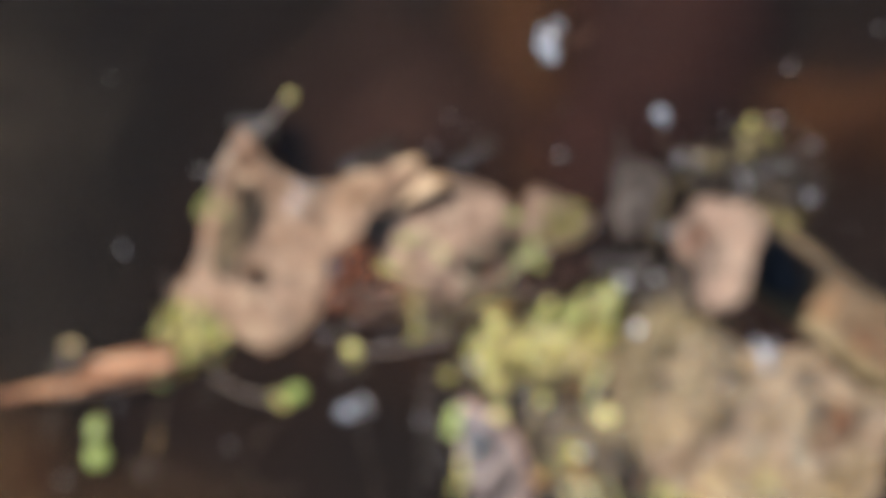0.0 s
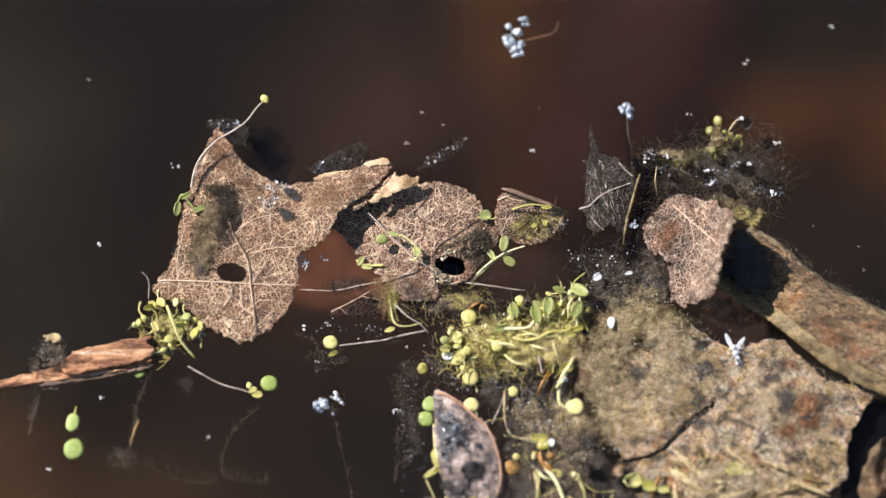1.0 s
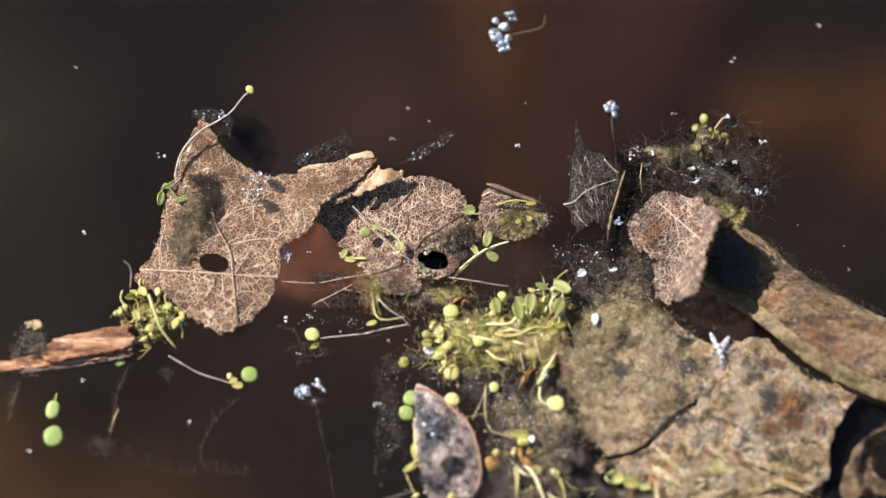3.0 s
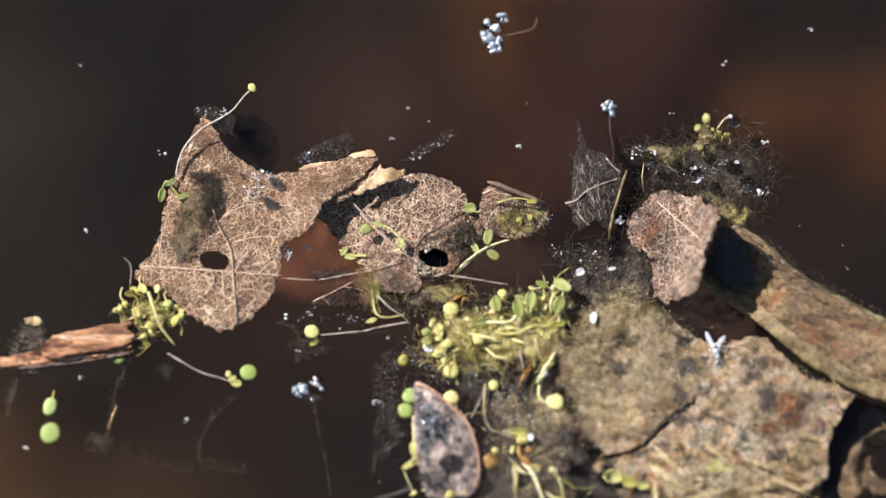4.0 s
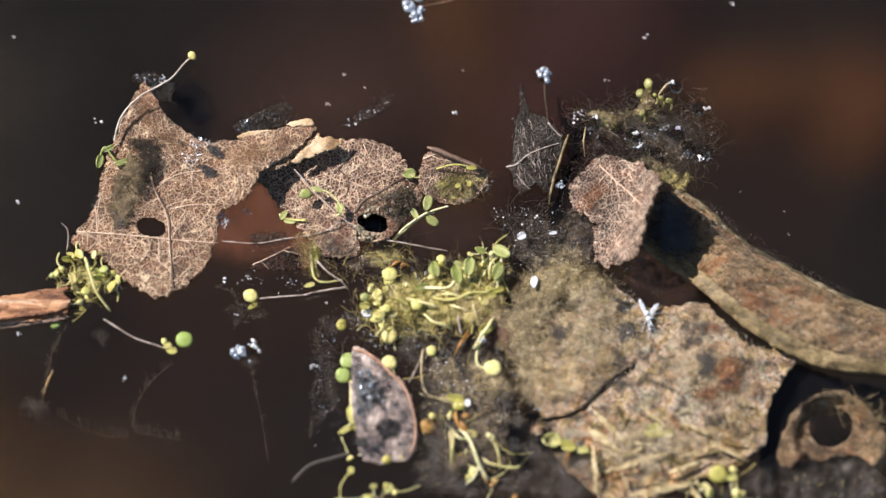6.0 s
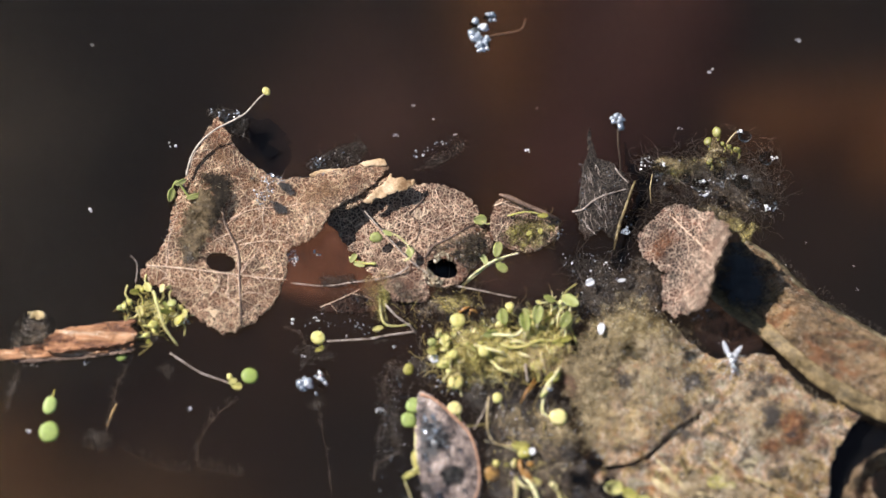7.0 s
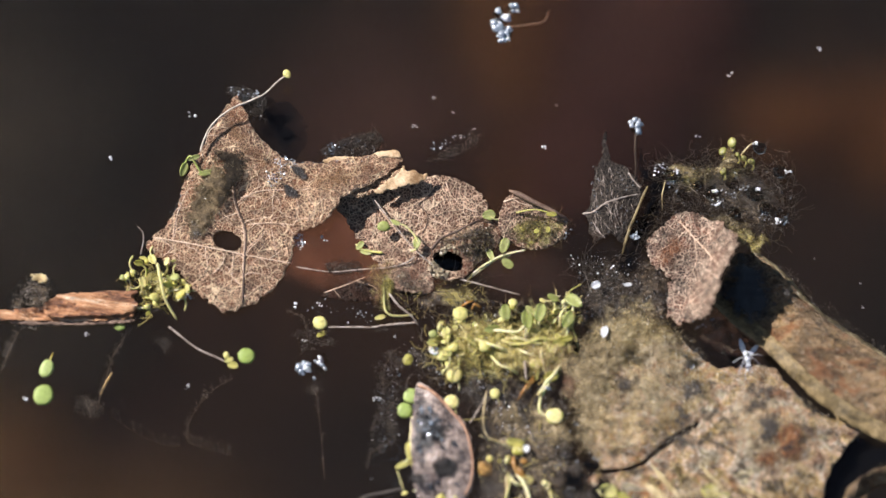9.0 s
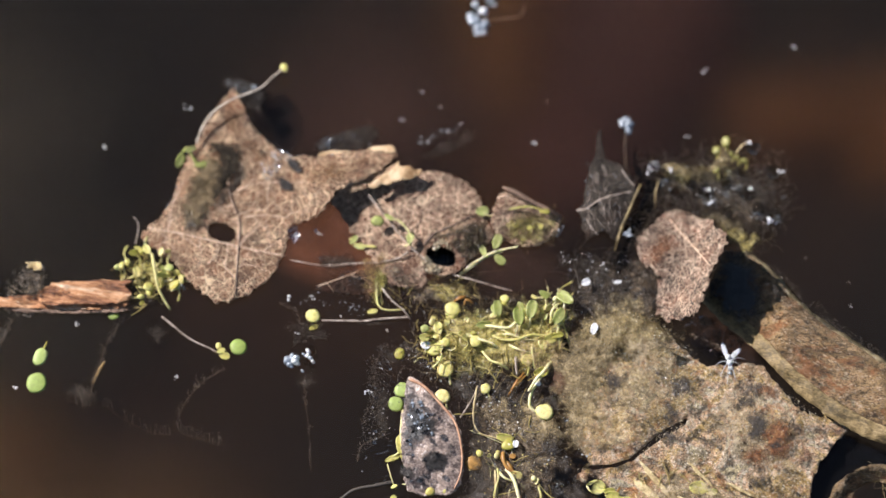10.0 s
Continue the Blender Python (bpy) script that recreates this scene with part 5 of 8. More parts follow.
slime("amber_scum", [(39.1, -38.7), (50.0, -35.7), (60.8, -38.7), (64.6, -43.7), (57.4, -47.2), (48.7, -51.7), (40.9, -46.7)], top_big, "slime_tan", "right", "ochre pulp over the straws", seed=48.2, ragged=1.6, fade=4.0, lift=1.5, step=0.6)
slime("amber_scum", [(50.3, -18.4), (61.2, -19.4), (69.0, -25.5), (64.8, -36.7), (53.9, -35.7), (49.1, -26.6)], top_big, "slime_tan", "right", "pale dried scum on the rotten leaf", seed=49.2, ragged=1.6, fade=5.0, lift=0.25, step=0.6)
slime("dark_scum", [(22.6, -6.1), (30.6, -0.9), (39.6, -3.0), (40.5, -10.2), (33.4, -15.3), (26.4, -16.4), (23.0, -12.3)], level, "slime_dark", "right", "black scum between the leaves", seed=43.2, ragged=1.5, fade=3.0, lift=0.35)
slime("amber_scum", [(34.6, -0.9), (40.1, -1.4), (41.0, -10.2), (35.5, -10.7)], level, "slime_grey", "right", "brown scum beside the leaf flap", seed=44.2, ragged=1.2, fade=2.0, lift=0.6)
edge = [(24.4, -20.5), (26.0, -14.8), (31.5, -11.2), (39.5, -9.2), (45.4, -13.3), (46.3, -17.4), (39.4, -15.3), (32.4, -17.4), (28.9, -21.5), (29.8, -28.6), (26.3, -28.6)]
slime("algae_scum", edge, level, "slime_mud", "right", "grainy algae crust along the rotten leaf's rim", seed=45.2, ragged=1.8, fade=3.0, lift=1.2, step=0.5, crumple=0.7)
heap("algae_crumbs", "algae", [grains(edge, 380, 0.14, 105, 0.9, 0.7), fibres(edge, 140, 2.0, 0.035, 106, 0.9, 0.6)], "right", "olive crumbs along the rotten leaf's rim", "algae")
slime("olive_scum", [(25.0, -12.3), (29.5, -8.2), (36.5, -6.6), (41.5, -8.2), (45.4, -14.3), (38.4, -17.4), (30.4, -18.4), (25.4, -18.4)], level, "slime_olive", "right", "pale olive scum between the leaves", seed=57.2, ragged=1.8, fade=3.0, lift=1.75, step=0.6, crumple=0.6)
slime("amber_scum", [(33.5, -12.3), (40.4, -11.8), (46.3, -16.4), (45.3, -21.5), (38.3, -22.5), (33.4, -18.4)], top_big, "slime_tan", "right", "ochre scum over the rotten leaf", seed=41.2, ragged=1.5, fade=3.0, lift=1.4)
slime("amber_scum", [(27.4, -25.5), (34.3, -24.5), (40.2, -26.6), (41.1, -33.7), (32.2, -36.7), (28.3, -32.7)], top_big, "slime_gold", "right", "ochre scum beside the crack", seed=42.2, ragged=1.5, fade=3.0, lift=1.5)
slime("dark_scum", [(27.3, -32.7), (32.2, -39.7), (39.1, -38.7), (43.9, -44.7), (42.8, -52.7), (27.1, -52.7), (24.3, -40.7)], level, "slime_dark", "right", "black wet scum below the cracked leaf", seed=18.2, ragged=1.2, fade=3.0, lift=0.9)
slime("tan_scum", [(20.0, -21.5), (25.5, -15.3), (30.4, -16.4), (32.3, -26.6), (31.2, -33.7), (26.3, -32.7), (23.4, -27.6)], level, "slime_mud", "right", "tan scum between seedlings and rotten leaf", seed=19.2, ragged=1.6, fade=2.4, lift=1.35)
slime("tan_scum", [(23.5, -16.4), (29.5, -12.3), (35.4, -12.3), (33.4, -20.5), (27.3, -26.6), (22.9, -25.5)], level, "slime_mud", "right", "olive-brown scum beside the seedlings", seed=20.2, ragged=1.6, fade=2.4, lift=1.5)
for k, (x, y, r, m) in enumerate(((*(14.0, -29.6), 3.0, "slime_olive"), (*(20.4, -32.7), 3.4, "slime_tan"), (*(25.3, -34.7), 2.6, "slime_black"), (*(17.4, -28.6), 2.2, "slime_black"), (*(22.3, -41.7), 3.2, "slime_olive"), (*(14.4, -36.7), 2.4, "slime_tan"), (*(27.2, -42.7), 2.6, "slime_black"), (*(11.5, -32.7), 1.8, "slime_black"), (*(24.3, -29.6), 2.4, "slime_olive"), (*(18.3, -44.7), 2.6, "slime_rust"))):
    slime("slime_patch", oval(x, y, r, r * 0.7, 8, 40 * k), level, m, "centre", "patch of wet rot between the lower seedlings", "slime", seed=80.0 + k, ragged=1.3, fade=1.6, lift=1.0 + 0.04 * k, step=0.5, crumple=0.5)
heap("algae_crumbs", "algae", [grains(film, 450, 0.12, 30, 0.3, 0.5, top_big), fibres(film, 120, 2.2, 0.03, 31, 0.3, 0.5, top_big), grains([(41.4, -16.4), (69.0, -24.5), (68.6, -41.7), (45.9, -42.7), (29.2, -36.7)], 350, 0.11, 36, 0.3, 0.3, top_big)], "right", "fine crumbs of algae over the rotten leaf", "algae")
heap("pale_grit", "bone", [grains([(27.4, -16.4), (39.4, -12.3), (50.3, -18.4), (50.1, -30.6), (41.1, -34.7), (30.3, -30.6)], 1300, 0.10, 120, 0.1, 0.5, lambda x, y: max(0.5, top_big(x, y))), grains([(50.3, -18.9), (59.2, -17.4), (71.0, -24.5), (67.7, -36.7), (50.0, -34.7)], 2600, 0.085, 121, 0.05, 0.15, top_big)], "right", "pale grit strewn over the rotten leaf", "crumbs")
# Sparkles of light on wet scum, painted as tiny white grains.
heap("wet_sparkles", "white", [grains([(25.9, 1.0), (33.9, 1.1), (38.9, -5.0), (39.9, -11.2), (47.8, -14.1), (44.8, -20.3), (30.9, -19.5), (25.9, -11.3)], 170, 0.07, 217, 1.2, 0.9), grains([(27.0, -20.0), (50.0, -19.0), (70.0, -26.0), (66.0, -40.0), (34.0, -36.0)], 150, 0.065, 218, 0.5, 0.4, top_big)], "right", "tiny white sparkles on wet scum", "crumbs")
heap("wet_sparkles", "white", [grains([(-5.3, -15.0), (0.1, -10.1), (1.8, -22.3), (-3.0, -24.0)], 26, 0.08, 241, 0.3, 0.6), grains([(-9.1, -23.8), (-4.7, -19.1), (-2.4, -35.3), (-5.8, -39.8)], 22, 0.08, 242, 0.1, 0.3), grains([(6.0, -22.0), (24.0, -22.0), (27.0, -34.0), (12.0, -34.0)], 45, 0.08, 243, 1.3, 0.5), grains([(-1.0, -17.0), (8.0, -12.0), (24.0, -8.0), (24.0, -21.0), (8.0, -23.0)], 30, 0.09, 244, 2.4, 1.0)], "centre", "tiny white sparkles round the seedlings", "crumbs")
heap("wet_sparkles", "silver", [grains([(22.8, 0.6), (30.8, 1.5), (32.4, -4.5), (24.7, -7.5)], 34, 0.11, 245, 0.4, 0.7)], "right", "silvery froth by the white petals", "crumbs")
slime("wet_zone", [(44.0, -16.4), (46.4, -15.8), (48.0, -19.7), (46.8, -24.0), (48.0, -28.0), (46.6, -28.2), (44.4, -22.5)], top_big, "slime_grey", "right", "dark wet speckled zone on the rotten leaf", "stain", seed=83.6, ragged=1.4, fade=3.4, lift=0.7, step=0.5)
# bluish sparkle of the wet zone, strewn on as silvery grains
heap("wet_sparkles", "silver", [grains([(41.8, -15.4), (46.7, -14.5), (49.6, -18.7), (47.6, -24.0), (42.0, -23.5)], 150, 0.08, 254, 0.4, 0.4, top_big)], "right", "bluish sparkles on the wet zone of the leaf", "crumbs")
heap("dark_grit", "muck", [grains([(27.4, -16.4), (39.4, -12.3), (50.3, -18.4), (71.0, -24.5), (67.7, -36.7), (41.1, -35.7), (30.3, -30.6)], 450, 0.10, 122, 0.05, 0.3, lambda x, y: max(0.5, top_big(x, y)))], "right", "dark grit strewn over the rotten leaf", "dirt")
heap("dark_crumbs", "muck", [grains([(25.1, -3.0), (31.6, 1.1), (40.6, -0.9), (40.5, -10.2), (27.5, -12.3)], 600, 0.13, 32, 0.2, 0.6), fibres([(22.6, -0.9), (31.6, 2.2), (40.6, -0.9), (39.4, -11.2), (26.5, -12.3)], 160, 3.0, 0.035, 33, 0.2, 0.8)], "right", "dark crumbs of muck between the leaves", "dirt")
heap("pale_crumbs", "straw", [grains(film, 260, 0.11, 34, 0.5, 0.5, top_big), grains([(41.4, -16.4), (69.0, -24.5), (68.6, -41.7), (45.9, -42.7)], 400, 0.1, 35, 0.3, 0.25, top_big)], "right", "pale crumbs scattered over the rotten leaf", "crumbs")

# No leaf here: a black sheet carries the shade below the roll.
drowned_leaf([(68.0, -25.5), (75.9, -26.8), (84.7, -29.6), (92.6, -31.1), (88.6, -33.7), (80.7, -33.2), (75.1, -36.7), (73.3, -41.7), (72.3, -49.8), (69.4, -49.8), (69.5, -36.7)], -1.5, "right", 35.0, "black sheet painting the rolled leaf's shade on the water", "black_silt", 1.0)

# the curl beyond the big leaf's edge
def high_crescent(x, y):
    return 0.5 + 2.4 * math.exp(-((math.hypot(x - 82.6, (y + 39.6) * 1.05) - 8.2) / 1.8) ** 2)


leaf("curled_leaf", [(72.4, -44.6), (73.3, -39.6), (75.9, -35.0), (79.5, -32.6), (83.7, -31.8), (88.2, -34.8), (90.9, -38.9), (94.1, -44.1), (93.0, -48.4), (89.4, -45.4), (86.6, -43.4), (83.0, -43.6), (79.4, -44.4), (76.8, -43.4), (74.6, -45.8)], high_crescent, "leaf_roll", "right", "small rusty leaf curled into a ring",
     (), [[(78.0, -38.7), (79.1, -36.1), (81.6, -34.9), (84.5, -35.6), (85.6, -38.1), (84.5, -40.7), (81.6, -41.9), (79.1, -41.2)]], step=0.6, seed=13.3, crumple=1.3, ragged=0.35)
slime("rust_stain", [(74.0, -44.0), (74.6, -39.4), (77.4, -36.2), (79.0, -38.0), (77.6, -42.0), (77.4, -45.6)], high_crescent, "slime_rust", "right", "rusty rot on the ring of leaf", "stain", seed=26.8, ragged=0.9, fade=1.4, step=0.5, lift=0.6)
slime("dark_slime", [(72.6, -44.2), (77.0, -42.6), (82.0, -43.0), (88.0, -42.6), (93.0, -45.4), (92.4, -53.0), (73.0, -53.0)], level, "slime_dark", "right", "dark slime over the foot of the ring", seed=87.6, ragged=1.2, fade=2.0, lift=0.5, step=0.6, crumple=0.8)
slime("dark_slime", [(58.0, -49.0), (64.0, -46.4), (69.0, -44.0), (73.0, -45.0), (72.0, -53.0), (56.0, -55.0)], level, "slime_dark", "right", "dark slime below the rotten leaf", seed=88.6, ragged=1.2, fade=2.0, lift=0.4, step=0.6, crumple=0.6)
slime("rust_stain", [(76.0, -36.0), (80.0, -33.4), (84.6, -33.2), (88.6, -36.6), (87.0, -39.6), (85.4, -36.6), (81.6, -34.6), (78.4, -37.0)], high_crescent, "slime_ember", "right", "orange rot on the ring's crest", "stain", seed=89.6, ragged=0.9, fade=1.2, step=0.5, lift=0.7)
slime("black_film", [(77.0, -38.6), (79.4, -41.4), (83.0, -42.0), (85.8, -40.6), (86.0, -43.0), (80.0, -44.0), (76.6, -42.6)], high_crescent, "slime_dark", "right", "dark wet lower lip of the ring", "stain", seed=90.6, ragged=0.9, fade=1.0, step=0.5, lift=0.6)
drowned_leaf([(75.4, -44.7), (77.0, -36.0), (83.4, -33.2), (90.2, -38.7), (91.0, -47.8), (79.2, -49.8)], -14.0, "right", 34.0, "dark leaf drowned inside the ring", "slime_dark")
heap("algae_fibres", "straw", [fibres([(80.0, -31.4), (86.5, -32.0), (92.5, -38.5), (93.5, -46.0), (89.0, -40.0), (84.0, -35.0)], 50, 3.6, 0.014, 214, 0.2, 0.3, high_crescent, 0.2)], "right", "pale fibres standing off the ring of leaf", "algae")
heap("pale_crumbs", "straw", [grains([(72.4, -46.7), (80.3, -45.7), (92.0, -47.7), (91.9, -52.7), (72.3, -52.7)], 40, 0.15, 109, 0.5, 0.5), fibres([(80.7, -32.7), (92.5, -33.7), (96.2, -41.7), (84.5, -36.7)], 40, 3.0, 0.025, 110, 1.5, 0.6, None, 0.25)], "right", "pale crumbs and fibres by the crescent leaf", "crumbs")

# ---- the spotted wet leaf near the camera ----
def high_spotted(x, y):
    return 0.7 + hump(x, y, *(4.0, -36.7), 1.8, 7)


leaf("spotted_leaf", [(-1.5, -25.8), (1.6, -26.8), (5.2, -29.6), (8.1, -32.5), (9.9, -36.9), (10.4, -41.3), (9.6, -44.8), (6.0, -46.0), (1.4, -46.0), (0.1, -42.4), (-0.9, -38.0), (-1.6, -31.8)], high_spotted, "leaf_spotted", "centre", "wet pinkish-grey leaf with black spots", [([(-1.3, -26.0), (1.6, -27.0), (5.0, -29.8), (7.9, -32.7), (9.6, -37.0), (10.1, -41.3), (9.3, -44.6)], 0.42)], (), "pink", step=0.6, seed=14.1, crumple=0.7, ragged=0.4, branching=False)
top_spotted = crumpled(high_spotted, 0.7, 14.1)
for x, y, r in ((*(2.8, -33.9), 2.2), (*(5.3, -39.9), 2.3), (*(1.1, -32.1), 1.4), (*(0.6, -42.7), 1.5)):
    slime("black_spot", oval(x, y, r, r * 0.9), top_spotted, "slime_black", "centre", "black spot on the wet leaf", "stain", seed=r * 9, ragged=0.5, fade=0.8, step=0.4)


slime("wet_sheen", [(-1.2, -29.0), (1.0, -29.4), (2.6, -32.0), (2.8, -35.6), (1.0, -38.0), (-0.7, -36.7)], top_spotted, "wet_shade_black", "centre", "dark wet sheen on the spotted leaf", "stain", seed=82.6, ragged=1.2, fade=2.4, lift=0.3, step=0.4)


def wet_drops(areas, count, size, seed, drift, label, lift):
    """Beads and small bubbles of water that catch the light."""
    rnd = random.Random(seed)
    spots = []
    for area in areas:
        xs, ys = [p[0] for p in area], [p[1] for p in area]
        made = 0
        while made < count:
            x, y = rnd.uniform(min(xs), max(xs)), rnd.uniform(min(ys), max(ys))
            if inside(x, y, area):
                made += 1
                spots.append((x, y, lift(x, y) + 0.25, size * rnd.uniform(0.5, 1.4) * (1.6 if rnd.random() < 0.12 else 1.0)))
    bm = bmesh.new()
    for x, y, z, r in spots:
        lens(x, y, z, r * rnd.uniform(0.8, 1.6), r, rnd.uniform(0, 180), r * 0.7, (0, 0), 0, bm, x)
    x, y = spots[0][0], spots[0][1]
    solo("water_drops", bm, "wet", x, y, drift, label, "water drops", "", "stuff")


# Sky highlights on the wet leaf, set as silvery grains.
heap("wet_glints", "silver", [grains([(-0.6, -29.4), (2.2, -30.1), (2.6, -32.7), (-0.4, -33.2)], 11, 0.4, 111, 0.2, 0.2, top_spotted), grains([(-0.4, -36.7), (1.6, -36.7), (1.6, -39.7), (-0.4, -39.7)], 10, 0.2, 112, 0.2, 0.2, top_spotted)], "centre", "bright wet glints on the spotted leaf", "crumbs")
wet_drops([[(-1.2, -28.6), (4.6, -30.6), (8.5, -36.7), (9.5, -44.7), (0.1, -45.7), (-0.9, -36.7)]], 60, 0.24, 61, "centre", "beads of water on the spotted leaf", top_spotted)
wet_drops([[(25.6, -3.0), (40.6, -0.9), (40.4, -12.3), (26.4, -16.4)], [(27.4, -16.4), (50.3, -18.4), (50.0, -32.7), (32.2, -36.7)], [(50.2, -20.5), (71.0, -25.5), (67.6, -42.7), (49.8, -42.7)]], 60, 0.13, 62, "right", "tiny beads of water on the rotten leaf", lambda x, y: max(0.6, top_big(x, y)))
wet_drops([[(-2.4, -18.4), (11.6, -10.2), (25.5, -8.2), (25.4, -26.6), (8.5, -26.6)], [(10.5, -26.6), (28.3, -28.6), (30.1, -44.7), (11.4, -44.7)], [(-8.3, -20.5), (-2.4, -20.5), (-2.4, -44.7), (-7.3, -44.7)]], 55, 0.15, 63, "centre", "tiny bubbles between the seedlings", lambda x, y: 1.0)
wet_drops([[(34.8, 17.8), (59.0, 18.9), (59.8, 9.5), (41.7, 9.5)], [(24.8, 17.8), (32.8, 15.7), (31.6, 4.3), (25.6, 4.3)]], 45, 0.15, 64, "far", "tiny bubbles in the dark algae", lambda x, y: 1.0)
wet_drops([[(-54.2, -12.3), (-42.2, -12.3), (-43.1, -20.5), (-54.0, -21.5)], [(-24.5, 15.7), (-14.5, 18.9), (-13.5, 15.7), (-22.5, 13.6)], [(-41.7, 23.6), (-34.7, 22.5), (-35.6, 18.9), (-39.7, 21.0)]], 26, 0.14, 65, "left", "tiny bubbles at the leaf's rim", lambda x, y: 0.9)
wet_drops([[(-6.4, -10.2), (7.6, -8.2), (11.6, -10.2), (-0.4, -16.4)], [(9.6, 6.3), (21.7, 7.4), (20.6, 1.1), (11.6, 1.1)], [(-20.4, -6.1), (-8.4, -5.6), (-8.4, -12.3), (-18.3, -12.3)]], 26, 0.14, 66, "centre", "tiny bubbles in the dark slime", lambda x, y: 1.0)

# ---- the broken stick ----
def stick():
    x, y = (-63.0, -20.5)
    ob = thing("stick", x, y, "left", "broken reddish-brown stick with splintered bark", "stick")

    def grooves(p, q):
        along, across = p * 0.97 + q * 0.26, -p * 0.26 + q * 0.97
        return 0.7 * abs(noise.noise(Vector((along * 0.12, across * 1.1, 3.0)))) + 0.35 * noise.noise(Vector((along * 0.3, across * 2.4, 9.0)))

    part("splinter", blade([(-80.2, -24.5), (-73.8, -22.9), (-67.9, -21.3), (-60.0, -19.4), (-52.3, -17.9), (-51.2, -20.3), (-54.0, -21.5), (-60.9, -22.9), (-67.8, -23.9), (-74.7, -24.9), (-80.2, -25.8)], lambda p, q: 1.1 + grooves(p, q) + hump(p * 0.2, (q + 0.26 * p + 34.0), 0, 0, 0.4, 3), (), 0.45, 1.0, 0.25, 0.15, 3.3), "bark", ob)
    part("splinter", blade([(-67.1, -21.1), (-65.0, -18.8), (-60.0, -17.4), (-55.6, -16.4), (-51.3, -15.8), (-52.1, -17.0), (-50.9, -18.0), (-51.6, -19.6), (-55.5, -20.9), (-61.0, -21.9), (-65.4, -22.7)], lambda p, q: 2.0 + grooves(p + 9, q), (), 0.45, 1.2, 0.3, 0.2, 4.1), "bark", ob)
    part("splinter", blade([(-71.8, -24.1), (-65.9, -23.3), (-58.0, -22.1), (-51.6, -20.9), (-51.8, -21.7), (-57.9, -23.0), (-65.8, -24.5), (-71.6, -25.1)], lambda p, q: 0.9 + grooves(p, q + 5), (), 0.45, 0.5, 0.25, 0.2, 5.1), "twig", ob, "dark underside of the splinter")
    heap("crust", "haze_thread", [grains([(-70.6, -16.4), (-67.0, -15.7), (-66.4, -19.5), (-68.8, -21.0), (-71.0, -20.0)], 120, 0.16, 40, 0.5, 0.9), grains([(-72.3, -23.5), (-66.8, -24.0), (-67.8, -25.5), (-71.8, -25.5)], 120, 0.16, 41, 0.2, 0.5)], "left", "grey crust on the stick", "", ob)
    part("chip", blade([(-69.8, -15.6), (-67.6, -15.5), (-67.2, -16.4), (-68.2, -17.2), (-69.5, -16.8)], lambda p, q: 2.6 + 0.5 * abs(p + 68.5), (), 0.3, 0.25, 0.7, 0.9, 3.0), "straw", ob, "pale chip stuck on the stick")


stick()
slime("dark_fluff", [(-71.7, -16.9), (-67.4, -15.9), (-64.9, -18.2), (-65.3, -21.6), (-68.0, -23.0), (-72.5, -23.4), (-73.4, -20.4)], lambda x, y: 2.4, "slime_grey", "left", "grey-brown fluff over the stick's thin end", "algae", seed=86.6, ragged=1.0, fade=1.8, lift=0.4, step=0.4, crumple=0.9)
heap("fluff_crumbs", "haze_thread", [grains([(-71.7, -16.9), (-67.4, -15.9), (-65.9, -18.2), (-66.3, -21.6), (-72.5, -23.0), (-73.0, -20.4)], 160, 0.10, 255, 2.2, 0.9), fibres([(-71.7, -16.9), (-67.4, -15.9), (-65.9, -18.2), (-66.3, -21.6), (-72.5, -23.0)], 60, 1.2, 0.03, 256, 2.0, 0.8, None, 1.2)], "left", "grey crumbs of fluff on the stick's thin end", "algae")


# ---- small plants ----
def frond(x, y, rx, ry, turn, material, drift, z=0.3, tilt=(0, 0), label="round fresh green duckweed frond afloat", group="duckweed fronds"):
    return solo("duckweed_frond", lens(x, y, z, rx, ry, turn, 0.24, tilt, 0.0, None, x + y), material, x, y, drift, label, "duckweed", group)


def seedling(stalk, leaves, drift, label, stalk_material="stem", leaf_material="lime", radius=0.28, group="seedlings"):
    """A sprout: a stalk through points (x, y, z) and round seed leaves (x, y, z, rx, ry, turn, tilt)."""
    ob = thing("seedling", stalk[0][0], stalk[0][1], drift, label, "seedling", group)
    part("stalk", tube(flow(stalk, 6), radius * 0.85, None, 7, 0.65, 0.45, stalk[0][0]), stalk_material, ob)
    for i, (x, y, z, rx, ry, turn, tilt) in enumerate(leaves):
        big, small = max(rx, ry) * 1.08, min(rx, ry) * 1.05
        way = turn if rx >= ry else turn + 90
        if small > 0.8 * big:
            part("seed_leaf", lens(x, y, z, rx, ry, turn, 0.28, (tilt, tilt * 0.4), 0.0, None, x * 3 + y), leaf_material, ob)
        else:
            part("seed_leaf", spoon(x, y, z, big, small, way, tilt, x * 3 + y + i), leaf_material, ob)
    return ob


def up(p, z):
    return (p[0], p[1], z)


# fronds afloat on open water
frond(*(-64.6, -36.2), 1.85, 1.85, 0, "frond", "pond_left")
frond(*(-64.9, -31.4), 1.2, 1.75, -12, "frond", "pond_left", label="oval green duckweed frond with a pointed end")
seedling([up((-64.9, -30.8), 0.2), up((-64.5, -29.6), 0.1), up((-64.3, -28.4), -0.5)], [], "pond_left", "thin green tip of a duckweed frond", "lime", "lime", 0.25)
frond(*(-30.5, -24.4), 1.5, 1.45, 0, "frond", "left")
frond(*(-19.8, -17.0), 1.3, 1.25, 0, "lime", "centre", label="yellow-green duckweed frond afloat")
frond(*(-2.2, -28.2), 1.4, 1.4, 0, "frond", "centre")
frond(*(-3.0, -30.8), 1.4, 1.35, 0, "frond", "centre")
